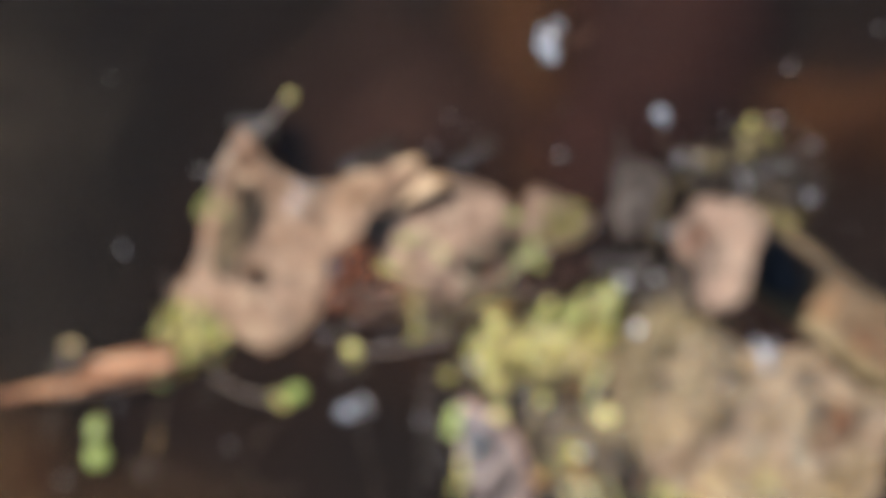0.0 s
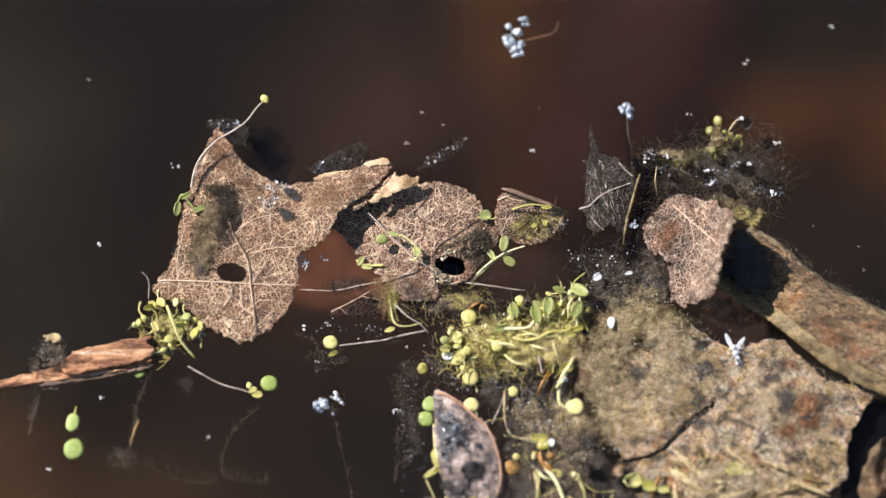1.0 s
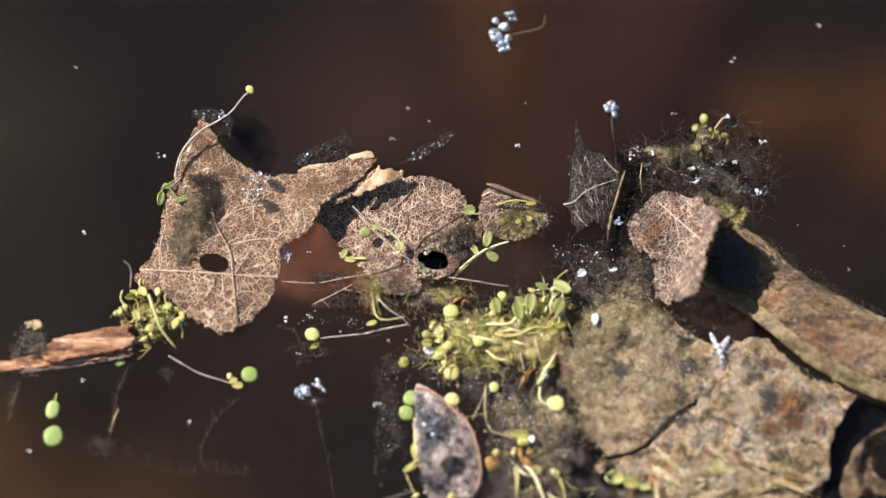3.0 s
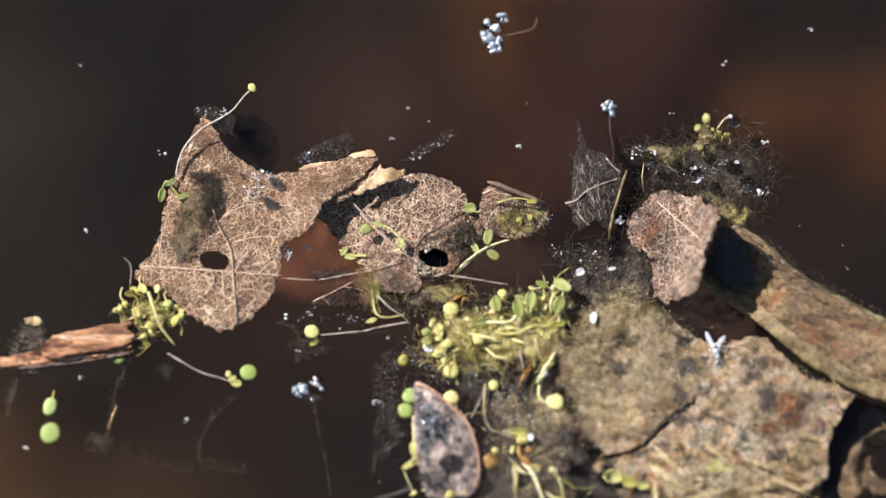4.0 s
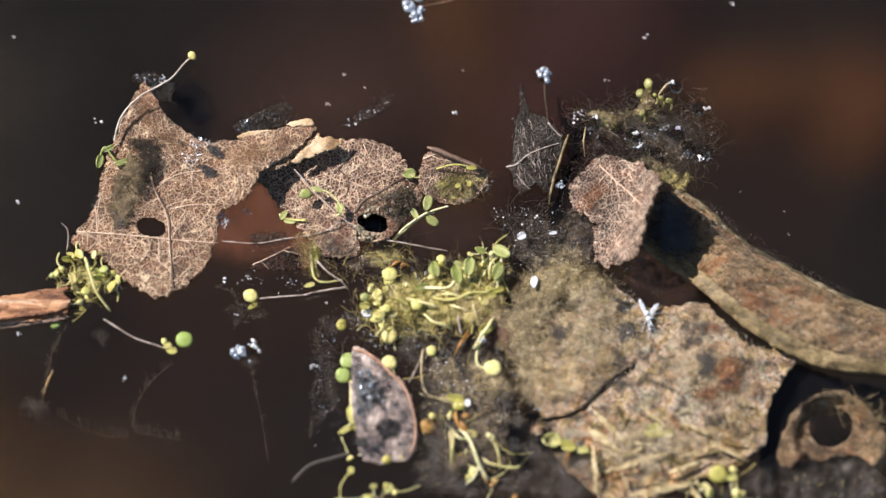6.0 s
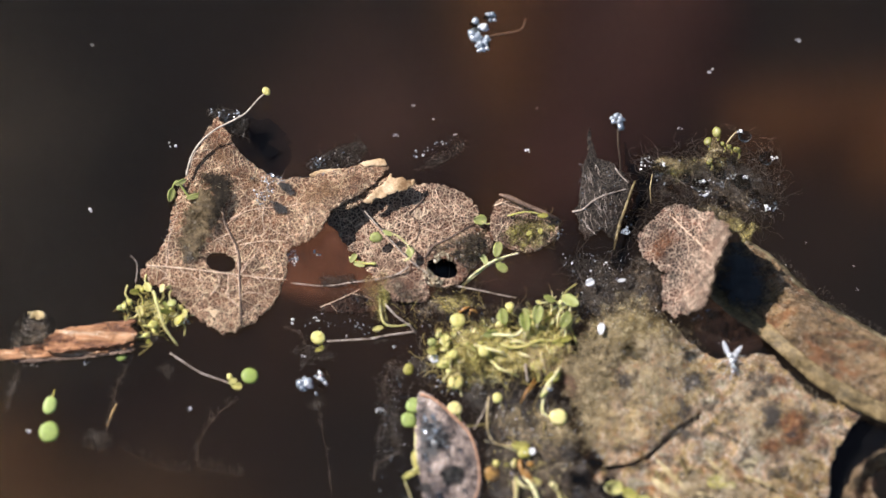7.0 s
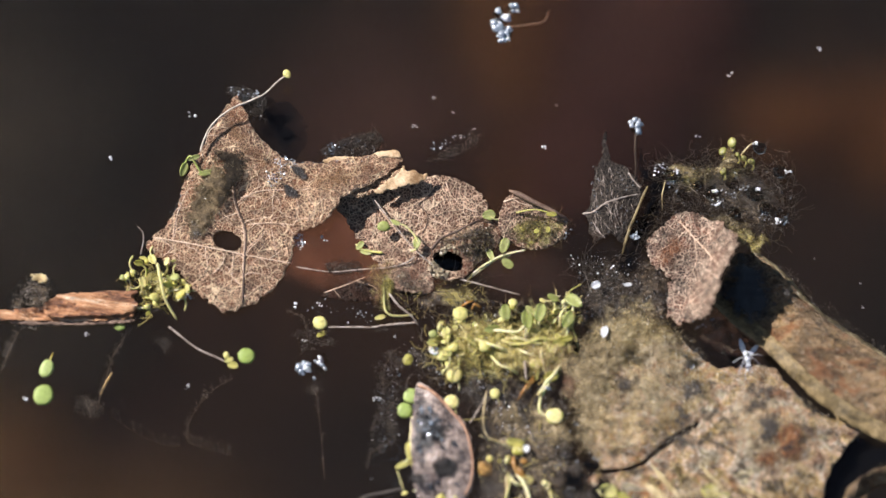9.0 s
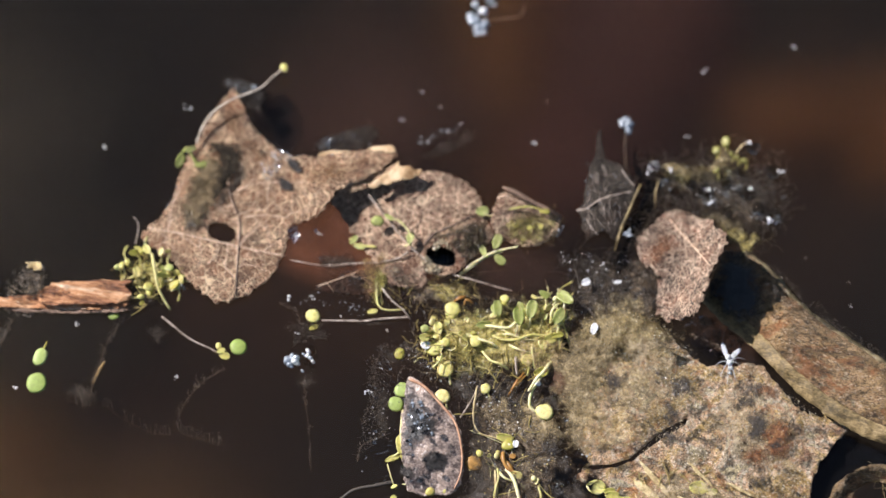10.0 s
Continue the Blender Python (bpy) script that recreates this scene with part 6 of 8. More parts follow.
frond(*(-3.6, -21.7), 0.95, 1.05, 0, "lime", "centre", label="small yellow-green duckweed frond afloat")
frond(*(-53.3, -22.7), 1.0, 0.7, 15, "frond", "left", label="small oval duckweed frond by the stick")

# sprout on top of the large leaf
seedling([up((-44.7, 11.1), 3.0), up((-44.2, 14.2), 3.6), up((-43.0, 17.0), 4.0), up((-40.5, 19.8), 4.4), up((-37.1, 22.0), 4.6), up((-35.1, 23.5), 4.6), up((-33.1, 26.2), 4.8), up((-31.9, 27.4), 4.9)],
         [(-31.8, 27.7, 4.9, 0.7, 0.85, 30, 0)], "left", "long pale stalk with a yellow-green bud", "stalk_pale", "lime", 0.24)
seedling([up((-42.3, 7.2), 2.0), up((-44.0, 7.4), 2.4), up((-45.5, 9.2), 2.8), up((-46.4, 10.0), 2.8), up((-47.1, 8.4), 2.0)],
         [(*(-47.1, 7.4), 1.8, 0.75, 1.25, -15, 30), (*(-45.6, 9.8), 2.9, 1.0, 0.45, 30, 20), (*(-43.1, 7.4), 2.4, 1.3, 0.5, 20, 10)], "left", "bent green sprout at the leaf's rim", "green", "green", 0.28)

# tuft by the stick
tuft = [((-52.0, -10.7), 0.9, 0.7, "lime"), ((-49.7, -9.7), 0.8, 1.1, "lime"), ((-53.6, -13.5), 0.8, 0.7, "lime"), ((-50.7, -14.1), 1.2, 0.9, "yellow"), ((-52.7, -12.5), 0.7, 0.6, "lime"), ((-45.2, -12.3), 1.1, 1.0, "green"), ((-43.7, -15.3), 1.2, 0.9, "lime"), ((-46.2, -13.8), 0.8, 1.1, "lime"), ((-48.1, -16.4), 1.0, 1.2, "lime"), ((-43.7, -13.0), 0.9, 0.8, "yellow"), ((-49.1, -18.4), 0.8, 0.7, "lime"), ((-54.3, -13.8), 0.7, 0.6, "green"), ((-47.2, -9.7), 0.9, 0.5, "yellow"), ((-42.7, -13.8), 0.8, 0.6, "lime")]
for i, (p, rx, ry, colour) in enumerate(tuft):
    x, y = p
    a = random.uniform(0, 6.28)
    seedling([(x + 3.0 * math.cos(a), y + 3.0 * math.sin(a), 0.4), (x + 1.6 * math.cos(a + 0.4), y + 1.6 * math.sin(a + 0.4), 1.2), (x, y, 1.6)],
             [(x, y, 1.8 + 0.3 * (i % 3), rx * 0.82, ry * 0.82, i * 37, random.uniform(-45, 45)), (x + 1.1 * math.cos(a + 2), y + 1.1 * math.sin(a + 2), 1.4, rx * 0.65, ry * 0.45, i * 61, random.uniform(-40, 40))], "left", "yellow-green sprout in a tuft beside the stick", "stem", colour, 0.22, "sprouts in the tuft by the stick")
slime("green_slime", [(-54.2, -12.3), (-50.7, -10.2), (-46.2, -10.2), (-42.2, -13.3), (-42.6, -16.9), (-47.1, -18.4), (-50.0, -20.5), (-52.1, -16.4)], level, "slime_yellow", "left", "yellow-green slime in the tuft by the stick", seed=27.3, ragged=0.8, fade=2.0, lift=0.7, step=0.5)
seedling([up((-48.7, -10.2), 2.2), up((-47.7, -12.8), 2.6), up((-46.3, -16.4), 2.2), up((-43.6, -19.9), 0.6)], [], "left", "curved pale green stalk over the tuft", "stem", "stem", 0.38)
seedling([up((-44.9, -21.3), 0.3), up((-42.1, -22.9), 0.4), up((-39.1, -24.5), 0.4), up((-35.6, -25.5), 0.4), up((-34.1, -26.0), 0.4)],
         [(-34.0, -24.8, 0.5, 0.5, 0.6, 10, 0), (-32.6, -26.4, 0.5, 0.9, 0.6, 0, 0), (-33.4, -25.6, 0.6, 0.75, 0.45, 30, 0)], "left", "pale stalk afloat with tiny seed leaves", "root", "lime", 0.23)
seedling([up((-52.0, -9.2), 0.6), up((-51.9, -6.6), 1.4), up((-52.3, -5.1), 2.0), up((-53.3, -4.2), 2.2)], [], "left", "thin dry bent stalk beside the leaf", "root", "stem", 0.14)

# sprouts on the second leaf
seedling([up((-13.4, 6.8), 2.0), up((-9.4, 2.7), 2.4), up((-4.4, -2.0), 2.6), up((0.1, -5.1), 1.6)], [], "centre", "straight pale root across the leaf", "root", "stem", 0.16)
seedling([up((-5.4, -2.2), 2.6), up((-4.2, -0.9), 3.0), up((-5.4, 1.1), 3.2), up((-7.4, 2.5), 3.2), up((-9.4, 2.4), 3.0)],
         [(-10.8, 1.8, 3.0, 1.15, 1.0, 0, 10), (-8.8, 2.8, 3.3, 0.9, 0.4, -20, 0), (-4.6, -0.5, 3.2, 0.65, 0.9, 0, 0)], "centre", "curled green sprout on the veined leaf", "stem", "green", 0.26)
seedling([up((-4.6, -3.0), 2.4), up((-6.4, -4.5), 2.2), up((-9.4, -5.6), 1.8), up((-14.4, -6.6), 0.8), up((-19.3, -7.6), 0.4), up((-25.3, -7.4), 1.6)], [], "centre", "long pale root hanging between the leaves", "root", "stem", 0.20)
seedling([up((-10.4, -3.0), 1.2), up((-12.9, -3.0), 1.0), up((-14.4, -2.8), 0.9), up((-15.4, -2.0), 0.8)], [(*(-14.6, -2.2), 1.0, 0.9, 0.5, 60, 0), (*(-13.4, -3.2), 1.0, 1.0, 0.5, 0, 0)], "centre", "small green sprout at the leaf's lower rim", "lime", "green", 0.28)
seedling([up((-9.6, -8.2), 1.0), up((-9.2, -10.7), 1.6), up((-8.6, -13.3), 1.8), up((-6.9, -14.1), 1.8), up((-3.6, -13.5), 1.0)], [(*(-9.4, -14.7), 1.6, 0.9, 0.4, 20, 0)], "centre", "yellow forked sprout under the leaf", "stem", "lime", 0.28)
slime("green_slime", [(-11.0, -6.6), (-7.8, -6.1), (-7.0, -10.2), (-8.2, -14.3), (-10.2, -12.8)], level, "slime_yellow", "centre", "olive slime on a forked sprout", seed=33.3, ragged=0.6, fade=1.2, lift=1.3, step=0.4)
seedling([up((-8.4, -10.2), 1.6), up((-6.2, -12.3), 2.0), up((-3.9, -13.8), 1.6), up((-2.6, -15.3), 0.8)], [], "centre", "pale crooked stalk on the water", "root", "stem", 0.22)
seedling([up((-2.6, -14.8), 0.8), up((-8.4, -16.0), 0.6), up((-10.3, -16.6), 0.5), up((-14.3, -17.1), 0.4), up((-18.3, -17.6), 0.4)], [(*(-19.3, -19.0), 0.3, 0.9, 0.4, 30, 0)], "centre", "long pale stalk lying on the water", "root", "lime", 0.23)
seedling([up((3.6, -6.1), 1.0), up((7.6, -6.6), 1.2), up((12.1, -7.3), 1.2), up((14.6, -7.6), 0.8)], [], "centre", "straight pale root on the water", "root", "stem", 0.17)
seedling([up((4.8, -6.1), 0.6), up((7.1, -3.5), 1.6), up((10.6, -0.9), 2.2), up((14.6, 0.6), 2.6)], [(10.8, 1.0, 2.6, 0.8, 1.35, -15, 15), (11.7, -2.2, 2.2, 1.15, 0.75, -35, 10), (*(8.6, -1.1), 2.0, 0.5, 1.2, 30, 10)], "centre", "forked sprout with two oval green leaves", "stem", "green", 0.26)
seedling([up((5.1, -5.8), 0.5), up((6.6, -4.5), 1.2), up((9.6, -1.8), 1.8), up((12.1, -0.7), 2.0)], [], "centre", "thin pale stalk beside the forked sprout", "stem", "stem", 0.22)
seedling([up((9.6, 5.8), 1.6), up((8.6, 5.5), 2.0), up((7.6, 6.1), 2.2)], [(*(7.4, 6.2), 2.3, 1.1, 0.9, 10, 10)], "centre", "small round green sprout on the curled leaf", "stem", "green", 0.22)
seedling([up((12.1, 7.2), 2.6), up((15.6, 8.2), 3.0), up((19.2, 7.6), 2.6)], [(18.4, 7.7, 2.8, 0.9, 0.4, 5, 0), (16.1, 4.3, 2.2, 0.5, 0.4, 40, 10), (18.1, 4.8, 2.2, 0.4, 0.5, 0, 10)], "centre", "yellow-green sprout by the twig", "lime", "lime", 0.2)


# ---- the dense tangle of seedlings ----
def tangle(area, count, seed, drift, leaf_size, length, materials, group, low=0.4, high=2.6):
    rnd = random.Random(seed)
    xs, ys = [p[0] for p in area], [p[1] for p in area]
    made = 0
    while made < count:
        x, y = rnd.uniform(min(xs), max(xs)), rnd.uniform(min(ys), max(ys))
        if not inside(x, y, area):
            continue
        made += 1
        a, z = rnd.uniform(0, 6.28), rnd.uniform(low, high)
        l = length * rnd.uniform(0.5, 1.3)
        b = a + rnd.uniform(-0.8, 0.8)
        mid = (x + 0.5 * l * math.cos(a), y + 0.5 * l * math.sin(a), z * rnd.uniform(0.6, 1.2))
        end = (mid[0] + 0.5 * l * math.cos(b), mid[1] + 0.5 * l * math.sin(b), max(0.2, z * 0.5))
        leaves = []
        for k in range(rnd.choice((1, 1, 2, 2))):
            r = leaf_size * rnd.uniform(0.65, 1.2)
            leaves.append((x + rnd.uniform(-1, 1) * 0.8 * k, y + rnd.uniform(-1, 1) * 0.9 * k, z + 0.2 + 0.2 * k, r, r * rnd.uniform(0.5, 1.0), rnd.uniform(0, 180), rnd.uniform(-42, 42)))
        seedling([end, mid, (x, y, z)], leaves, drift, "yellow-green seedling in a dense floating tangle", "stem", rnd.choice(materials), rnd.uniform(0.10, 0.20), group)


core = [(10.1, -12.3), (13.6, -8.7), (17.6, -8.2), (21.5, -7.6), (25.0, -8.2), (25.0, -12.3), (24.5, -16.4), (22.9, -20.5), (19.0, -20.5), (13.5, -20.5), (8.5, -21.5), (3.6, -20.5), (0.6, -17.9), (4.6, -15.3)]
tangle(core, 30, 50, "centre", 0.72, 5.0, ("lime", "stem", "lime", "green", "yellow"), "seedlings in the tangle")
tangle([(-1.4, -16.4), (4.6, -12.3), (8.6, -14.3), (5.6, -21.5), (-0.4, -22.5)], 9, 51, "centre", 0.75, 5.0, ("lime", "stem"), "seedlings in the tangle", 0.3, 1.4)
tangle([(10.5, -35.7), (17.4, -33.7), (19.3, -39.7), (22.2, -50.8), (14.3, -50.8), (10.4, -42.7)], 6, 53, "centre", 0.6, 6.0, ("lime", "yellow", "stem"), "seedlings in the lower tangle", 0.3, 1.2)
tangle([(15.4, -35.7), (22.3, -35.7), (25.2, -41.7), (29.1, -51.7), (19.2, -51.7), (16.4, -41.7)], 7, 57, "centre", 0.5, 7.0, ("stem", "stem", "orange"), "seedlings in the lower tangle", 0.3, 1.2)
tangle([(-2.4, -42.7), (11.4, -44.7), (11.4, -52.7), (-2.4, -52.7)], 8, 58, "centre", 0.8, 6.0, ("lime", "yellow"), "seedlings in the lower tangle", 0.4, 1.6)
tangle([(58.7, -45.7), (65.6, -44.7), (66.4, -52.7), (59.5, -52.7)], 7, 54, "right", 0.9, 4.5, ("lime", "yellow"), "seedlings on the rotten leaf", 0.8, 1.8)
# long stalks of the tangle
for line, r in (([(9.3, -14.4), (11.9, -14.5), (14.9, -14.3), (16.2, -12.9), (16.9, -11.4)], 0.36), ([(10.9, -15.4), (13.5, -16.5), (16.5, -16.3), (18.9, -15.1), (21.5, -14.9), (24.4, -14.1)], 0.40), ([(7.5, -16.6), (10.2, -17.1), (12.5, -17.6), (13.9, -18.5)], 0.34),
                ([(10.7, -19.1), (12.5, -20.6), (14.5, -21.1), (15.9, -21.9)], 0.30), ([(14.9, -17.3), (17.2, -18.0), (19.5, -18.5)], 0.30), ([(22.2, -12.8), (22.2, -10.1), (23.7, -7.8)], 0.32), ([(23.1, -19.3), (22.1, -21.4), (21.1, -22.7), (19.8, -25.4)], 0.42),
                ([(19.2, -16.6), (19.9, -19.0), (20.4, -21.1)], 0.24), ([(18.5, -13.5), (17.8, -12.3), (17.2, -11.1)], 0.34), ([(3.6, -18.0), (5.6, -16.6), (8.2, -18.0), (7.3, -19.6)], 0.18), ([(11.5, -13.8), (14.5, -15.1), (18.0, -16.0), (22.0, -15.5)], 0.26),
                ([(12.0, -16.0), (15.5, -15.5), (18.7, -16.4)], 0.30), ([(17.7, -39.6), (19.6, -41.7), (21.1, -45.3), (22.8, -48.6)], 0.42), ([(21.4, -46.0), (20.4, -48.2), (19.1, -49.4)], 0.34), ([(21.6, -44.6), (23.3, -45.6), (27.6, -46.2), (29.7, -44.3)], 0.30), ([(16.3, -39.7), (16.7, -41.7), (16.4, -44.7), (17.0, -46.3)], 0.22), ([(16.6, -40.3), (17.8, -41.3), (19.3, -41.7)], 0.3), ([(23.7, -41.9), (24.5, -43.5), (25.0, -46.7)], 0.27)):
    height = [1.6 + 1.6 * math.sin(3.0 * k / (len(line) - 1)) for k in range(len(line))]
    seedling([up(p, z * (1.0 if p[1] > -33 else 0.6)) for p, z in zip(line, height)], [], "centre", "long pale green stalk in the tangle", "stem", "stem", r, "stalks in the tangle")
seedling([up((16.9, -19.4), 2.2), up((17.1, -21.0), 2.0), up((17.5, -22.7), 1.4)], [], "centre", "whitish limp stalk hanging in the tangle", "root", "stem", 0.35, "stalks in the tangle")
seedling([up((16.9, -36.7), 1.0), up((17.1, -37.9), 1.4), up((18.0, -39.4), 1.5), up((19.9, -40.3), 1.2)], [(*(19.8, -40.5), 1.4, 1.0, 0.7, -10, 10)], "centre", "orange-yellow stalk with a pale head", "orange", "yellow", 0.5, "stalks in the tangle")
seedling([up((8.0, -10.8), 1.2), up((6.8, -10.3), 1.8), up((6.5, -11.4), 1.2)], [], "centre", "orange curled tendril in the tangle", "orange", "stem", 0.28, "stalks in the tangle")
seedling([((12.1, -40.1)[0], (12.1, -40.1)[1], 0.1), ((12.1, -39.5)[0], (12.1, -39.5)[1], 0.3)], [(*(12.1, -39.5), 0.3, 1.6, 1.4, 0, 5)], "centre", "orange-yellow rotting seed leaf in the slime", "orange", "orange", 0.3, "single round seed leaves")
# paddles of the upper part
for p, rx, ry, turn, colour in (((12.5, -11.1), 0.8, 1.4, 12, "green"), ((20.4, -7.4), 1.0, 0.6, -25, "green"), ((2.6, -16.1), 0.75, 1.1, 10, "lime"), ((0.3, -16.6), 0.8, 0.8, 0, "green"), ((0.4, -18.1), 0.9, 0.7, 0, "lime"), ((18.9, -19.6), 1.2, 1.05, 15, "yellow"), ((22.5, -15.3), 1.2, 0.9, 30, "lime"), ((10.5, -14.4), 1.3, 0.7, 10, "green"), ((15.5, -16.1), 1.0, 0.6, -15, "lime"), ((23.7, -14.5), 1.0, 0.5, 20, "lime"), ((21.3, -16.4), 0.8, 1.0, 20, "lime"), ((12.1, -11.5), 0.6, 1.0, 30, "green")):
    seedling([(p[0] + 0.4, p[1] - 3.0, 0.8), (p[0] + 0.5, p[1] - 1.5, 1.8), (p[0], p[1], 2.6)], [(p[0], p[1], 2.7, rx, ry, turn, 14)], "centre", "yellow-green seedling with one paddle leaf", "stem", colour, 0.26, "upright seedlings")
# single round seed leaves that stand out
for p, r, colour, z in (((4.8, -23.3), (1.4, 1.6), "yellow", 1.0), ((4.9, -28.3), (1.4, 1.35), "yellow", 0.7), ((23.2, -28.6), (1.65, 1.5), "yellow", 1.2), ((4.6, -12.3), (1.4, 1.3), "lime", 1.2), ((2.4, -19.9), (1.4, 1.3), "lime", 1.2), ((12.3, -25.9), (0.9, 1.0), "lime", 0.8), ((9.5, -17.6), (1.1, 1.1), "lime", 2.6)):
    seedling([(p[0] + 1.2, p[1] - 2.8, 0.2), (p[0] + 0.9, p[1] - 1.4, 0.5), (p[0], p[1], z)], [(p[0], p[1], z + 0.2, *r, 0, 0)], "centre", "pale yellow round seed leaf standing out of the tangle", "stem", colour, 0.25, "single round seed leaves")
for p, turn in (((18.5, -10.4), -8), ((16.4, -11.9), 10), ((24.1, -7.5), 60), ((23.6, -11.0), -30)):
    seedling([(p[0] - 0.3, p[1] - 4.5, 1.2), (p[0], p[1] - 2.5, 2.6), (p[0], p[1], 3.2)], [(p[0], p[1], 3.3, 1.0, 1.6, turn, 15)], "centre", "upright green seedling with an oval leaf", "stem", "green", 0.3, "upright seedlings")
seedling([up((23.2, -29.4), 0.8), up((20.6, -28.1), 1.2), up((20.4, -25.5), 1.5), up((21.7, -22.5), 1.8), up((22.4, -21.0), 2.0)], [(*(21.7, -21.5), 2.1, 1.3, 0.9, 20, 10)], "centre", "thick yellow-green stalk bent at the foot", "stem", "lime", 0.38)
seedling([up((8.5, -31.8), 0.6), up((10.0, -28.6), 1.2), up((11.0, -25.5), 1.6)], [], "centre", "thin tan stalk over dark muck", "root", "stem", 0.17)
seedling([up((10.8, -25.5), 1.6), up((10.8, -30.6), 1.4), up((12.0, -33.7), 1.2), up((15.4, -34.5), 1.0), up((17.9, -35.2), 0.8)], [(*(16.9, -34.2), 1.2, 1.5, 0.8, -10, 10), (*(17.6, -35.4), 1.2, 1.2, 1.0, 20, 0)], "centre", "hooked yellow-green stalk with seed leaves", "straw", "lime", 0.2)
seedling([up((-1.6, -31.6), 0.4), up((-1.4, -35.7), 0.8), up((-0.9, -38.7), 1.0), up((-2.4, -40.5), 0.6)], [(*(-1.2, -37.9), 1.1, 0.7, 1.6, 10, 10), (*(-2.2, -40.5), 0.8, 1.3, 0.5, 30, 0), (*(0.1, -40.5), 0.8, 1.2, 0.5, -40, 0)], "centre", "green sprout hanging from two fronds", "stem", "lime", 0.3)
for a, b, colour, r in (((18.7, -22.0), (16.4, -26.6), "orange", 0.4), ((19.0, -22.5), (16.9, -25.8), "orange", 0.28), ((17.2, -37.9), (19.8, -40.9), "orange", 0.5), ((4.6, -11.0), (6.6, -9.7), "orange", 0.4), ((15.9, -40.2), (17.3, -46.7), "straw", 0.5), ((36.0, -45.7), (38.1, -40.2), "orange", 0.45)):
    solo("straw_bit", tube([up(a, 1.0), up(((a[0] + b[0]) / 2, (a[1] + b[1]) / 2 + 0.2), 1.3), up(b, 1.0)], r, None, 6, 0.6, 0.3, a[0]), colour, *a, "centre", "short orange bit of straw", "straw", "bits of straw")
def straw_blade(a, b, w, seed):
    """A flat dry blade of grass, pointed, slightly keeled."""
    dx, dy = b[0] - a[0], b[1] - a[1]
    n = math.hypot(dx, dy)
    sx, sy = -dy / n * w, dx / n * w
    rim = [a, (a[0] + dx * 0.3 + sx, a[1] + dy * 0.3 + sy), (a[0] + dx * 0.7 + sx * 0.9, a[1] + dy * 0.7 + sy * 0.9), b, (a[0] + dx * 0.7 - sx * 0.7, a[1] + dy * 0.7 - sy * 0.7), (a[0] + dx * 0.3 - sx, a[1] + dy * 0.3 - sy)]
    bm = blade(rim, lambda x, y: 1.4 + 0.3 * abs((x - a[0]) * sx + (y - a[1]) * sy) / w / w, (), 0.5, 0.15, 0.15, 0.4, seed)
    solo("grass_straw", bm, "straw", *a, "right", "flat yellowish grass straw on the rotten leaf", "straw", "straws on the leaf")


for i, (a, b, w) in enumerate((((40.1, -36.2), (47.1, -42.9), 0.5), ((39.5, -39.7), (45.4, -43.7), 0.7), ((48.5, -35.2), (53.8, -39.7), 0.3), ((42.4, -47.2), (54.3, -43.2), 0.5), ((53.2, -47.2), (60.2, -44.5), 0.4), ((46.8, -51.3), (59.1, -48.6), 0.5), ((40.2, -42.2), (41.2, -51.3), 0.4), ((55.8, -38.2), (60.9, -40.3), 0.3), ((44.9, -44.7), (50.9, -41.7), 0.4), ((60.7, -41.7), (67.5, -44.7), 0.35))):
    straw_blade(a, b, w, 20.0 + i)
rnd = random.Random(31)
for i in range(6):
    a = (rnd.uniform(40, 66), rnd.uniform(-51, -39))
    t, l = radians(rnd.gauss(-28, 25)), rnd.uniform(3, 8)
    straw_blade(a, (a[0] + l * math.cos(t), a[1] + l * math.sin(t)), rnd.uniform(0.16, 0.4), 40.0 + i)
for p, r in (((50.9, -39.7), (1.5, 1.2)), ((33.1, -41.7), (1.6, 1.2)), ((36.1, -42.9), (1.2, 0.8)), ((62.1, -47.2), (1.7, 1.6))):
    seedling([(p[0] + 3.5, p[1] - 1.2, 0.6), (p[0] + 1.8, p[1] - 0.3, 1.2), (p[0], p[1], 1.4)], [(p[0], p[1], 1.7, *r, 0, 5), (p[0] + 2.4, p[1] - 0.5, 1.5, 1.0, 0.6, 10, 10)], "right", "yellow-green sprout on the rotten leaf", "lime", "lime", 0.35, "sprouts on the rotten leaf")
seedling([up((-1.4, -44.7), 0.4), up((-4.3, -45.7), 0.5), up((-8.3, -47.2), 0.4), up((-11.2, -50.3), 0.3)], [], "centre", "thin grey-brown root near the spotted leaf", "thread", "stem", 0.4)

# limp bits of plants all through the tangle
heap("plant_litter", "litter", [fibres([(1.6, -16.4), (8.6, -11.8), (25.0, -9.2), (24.9, -20.5), (17.5, -23.5), (4.6, -23.0)], 110, 3.2, 0.10, 201, 0.9, 2.0, None, 0.5), fibres([(-2.4, -17.4), (5.6, -12.3), (6.5, -22.5), (-0.4, -23.5)], 40, 2.4, 0.09, 202, 0.5, 1.2, None, 0.5)], "centre", "limp bits of stalk all through the tangle", "plant litter")
heap("plant_litter", "litter", [fibres([(9.5, -26.6), (26.4, -26.6), (30.2, -39.7), (29.1, -49.8), (11.4, -49.8)], 12, 3.0, 0.08, 203, 0.8, 0.5, None, 0.3), grains([(9.5, -26.6), (26.4, -26.6), (30.2, -39.7), (29.1, -49.8), (11.4, -49.8)], 160, 0.15, 204, 0.6, 0.5)], "centre", "limp stalks and rotting bits in wet slime", "plant litter")
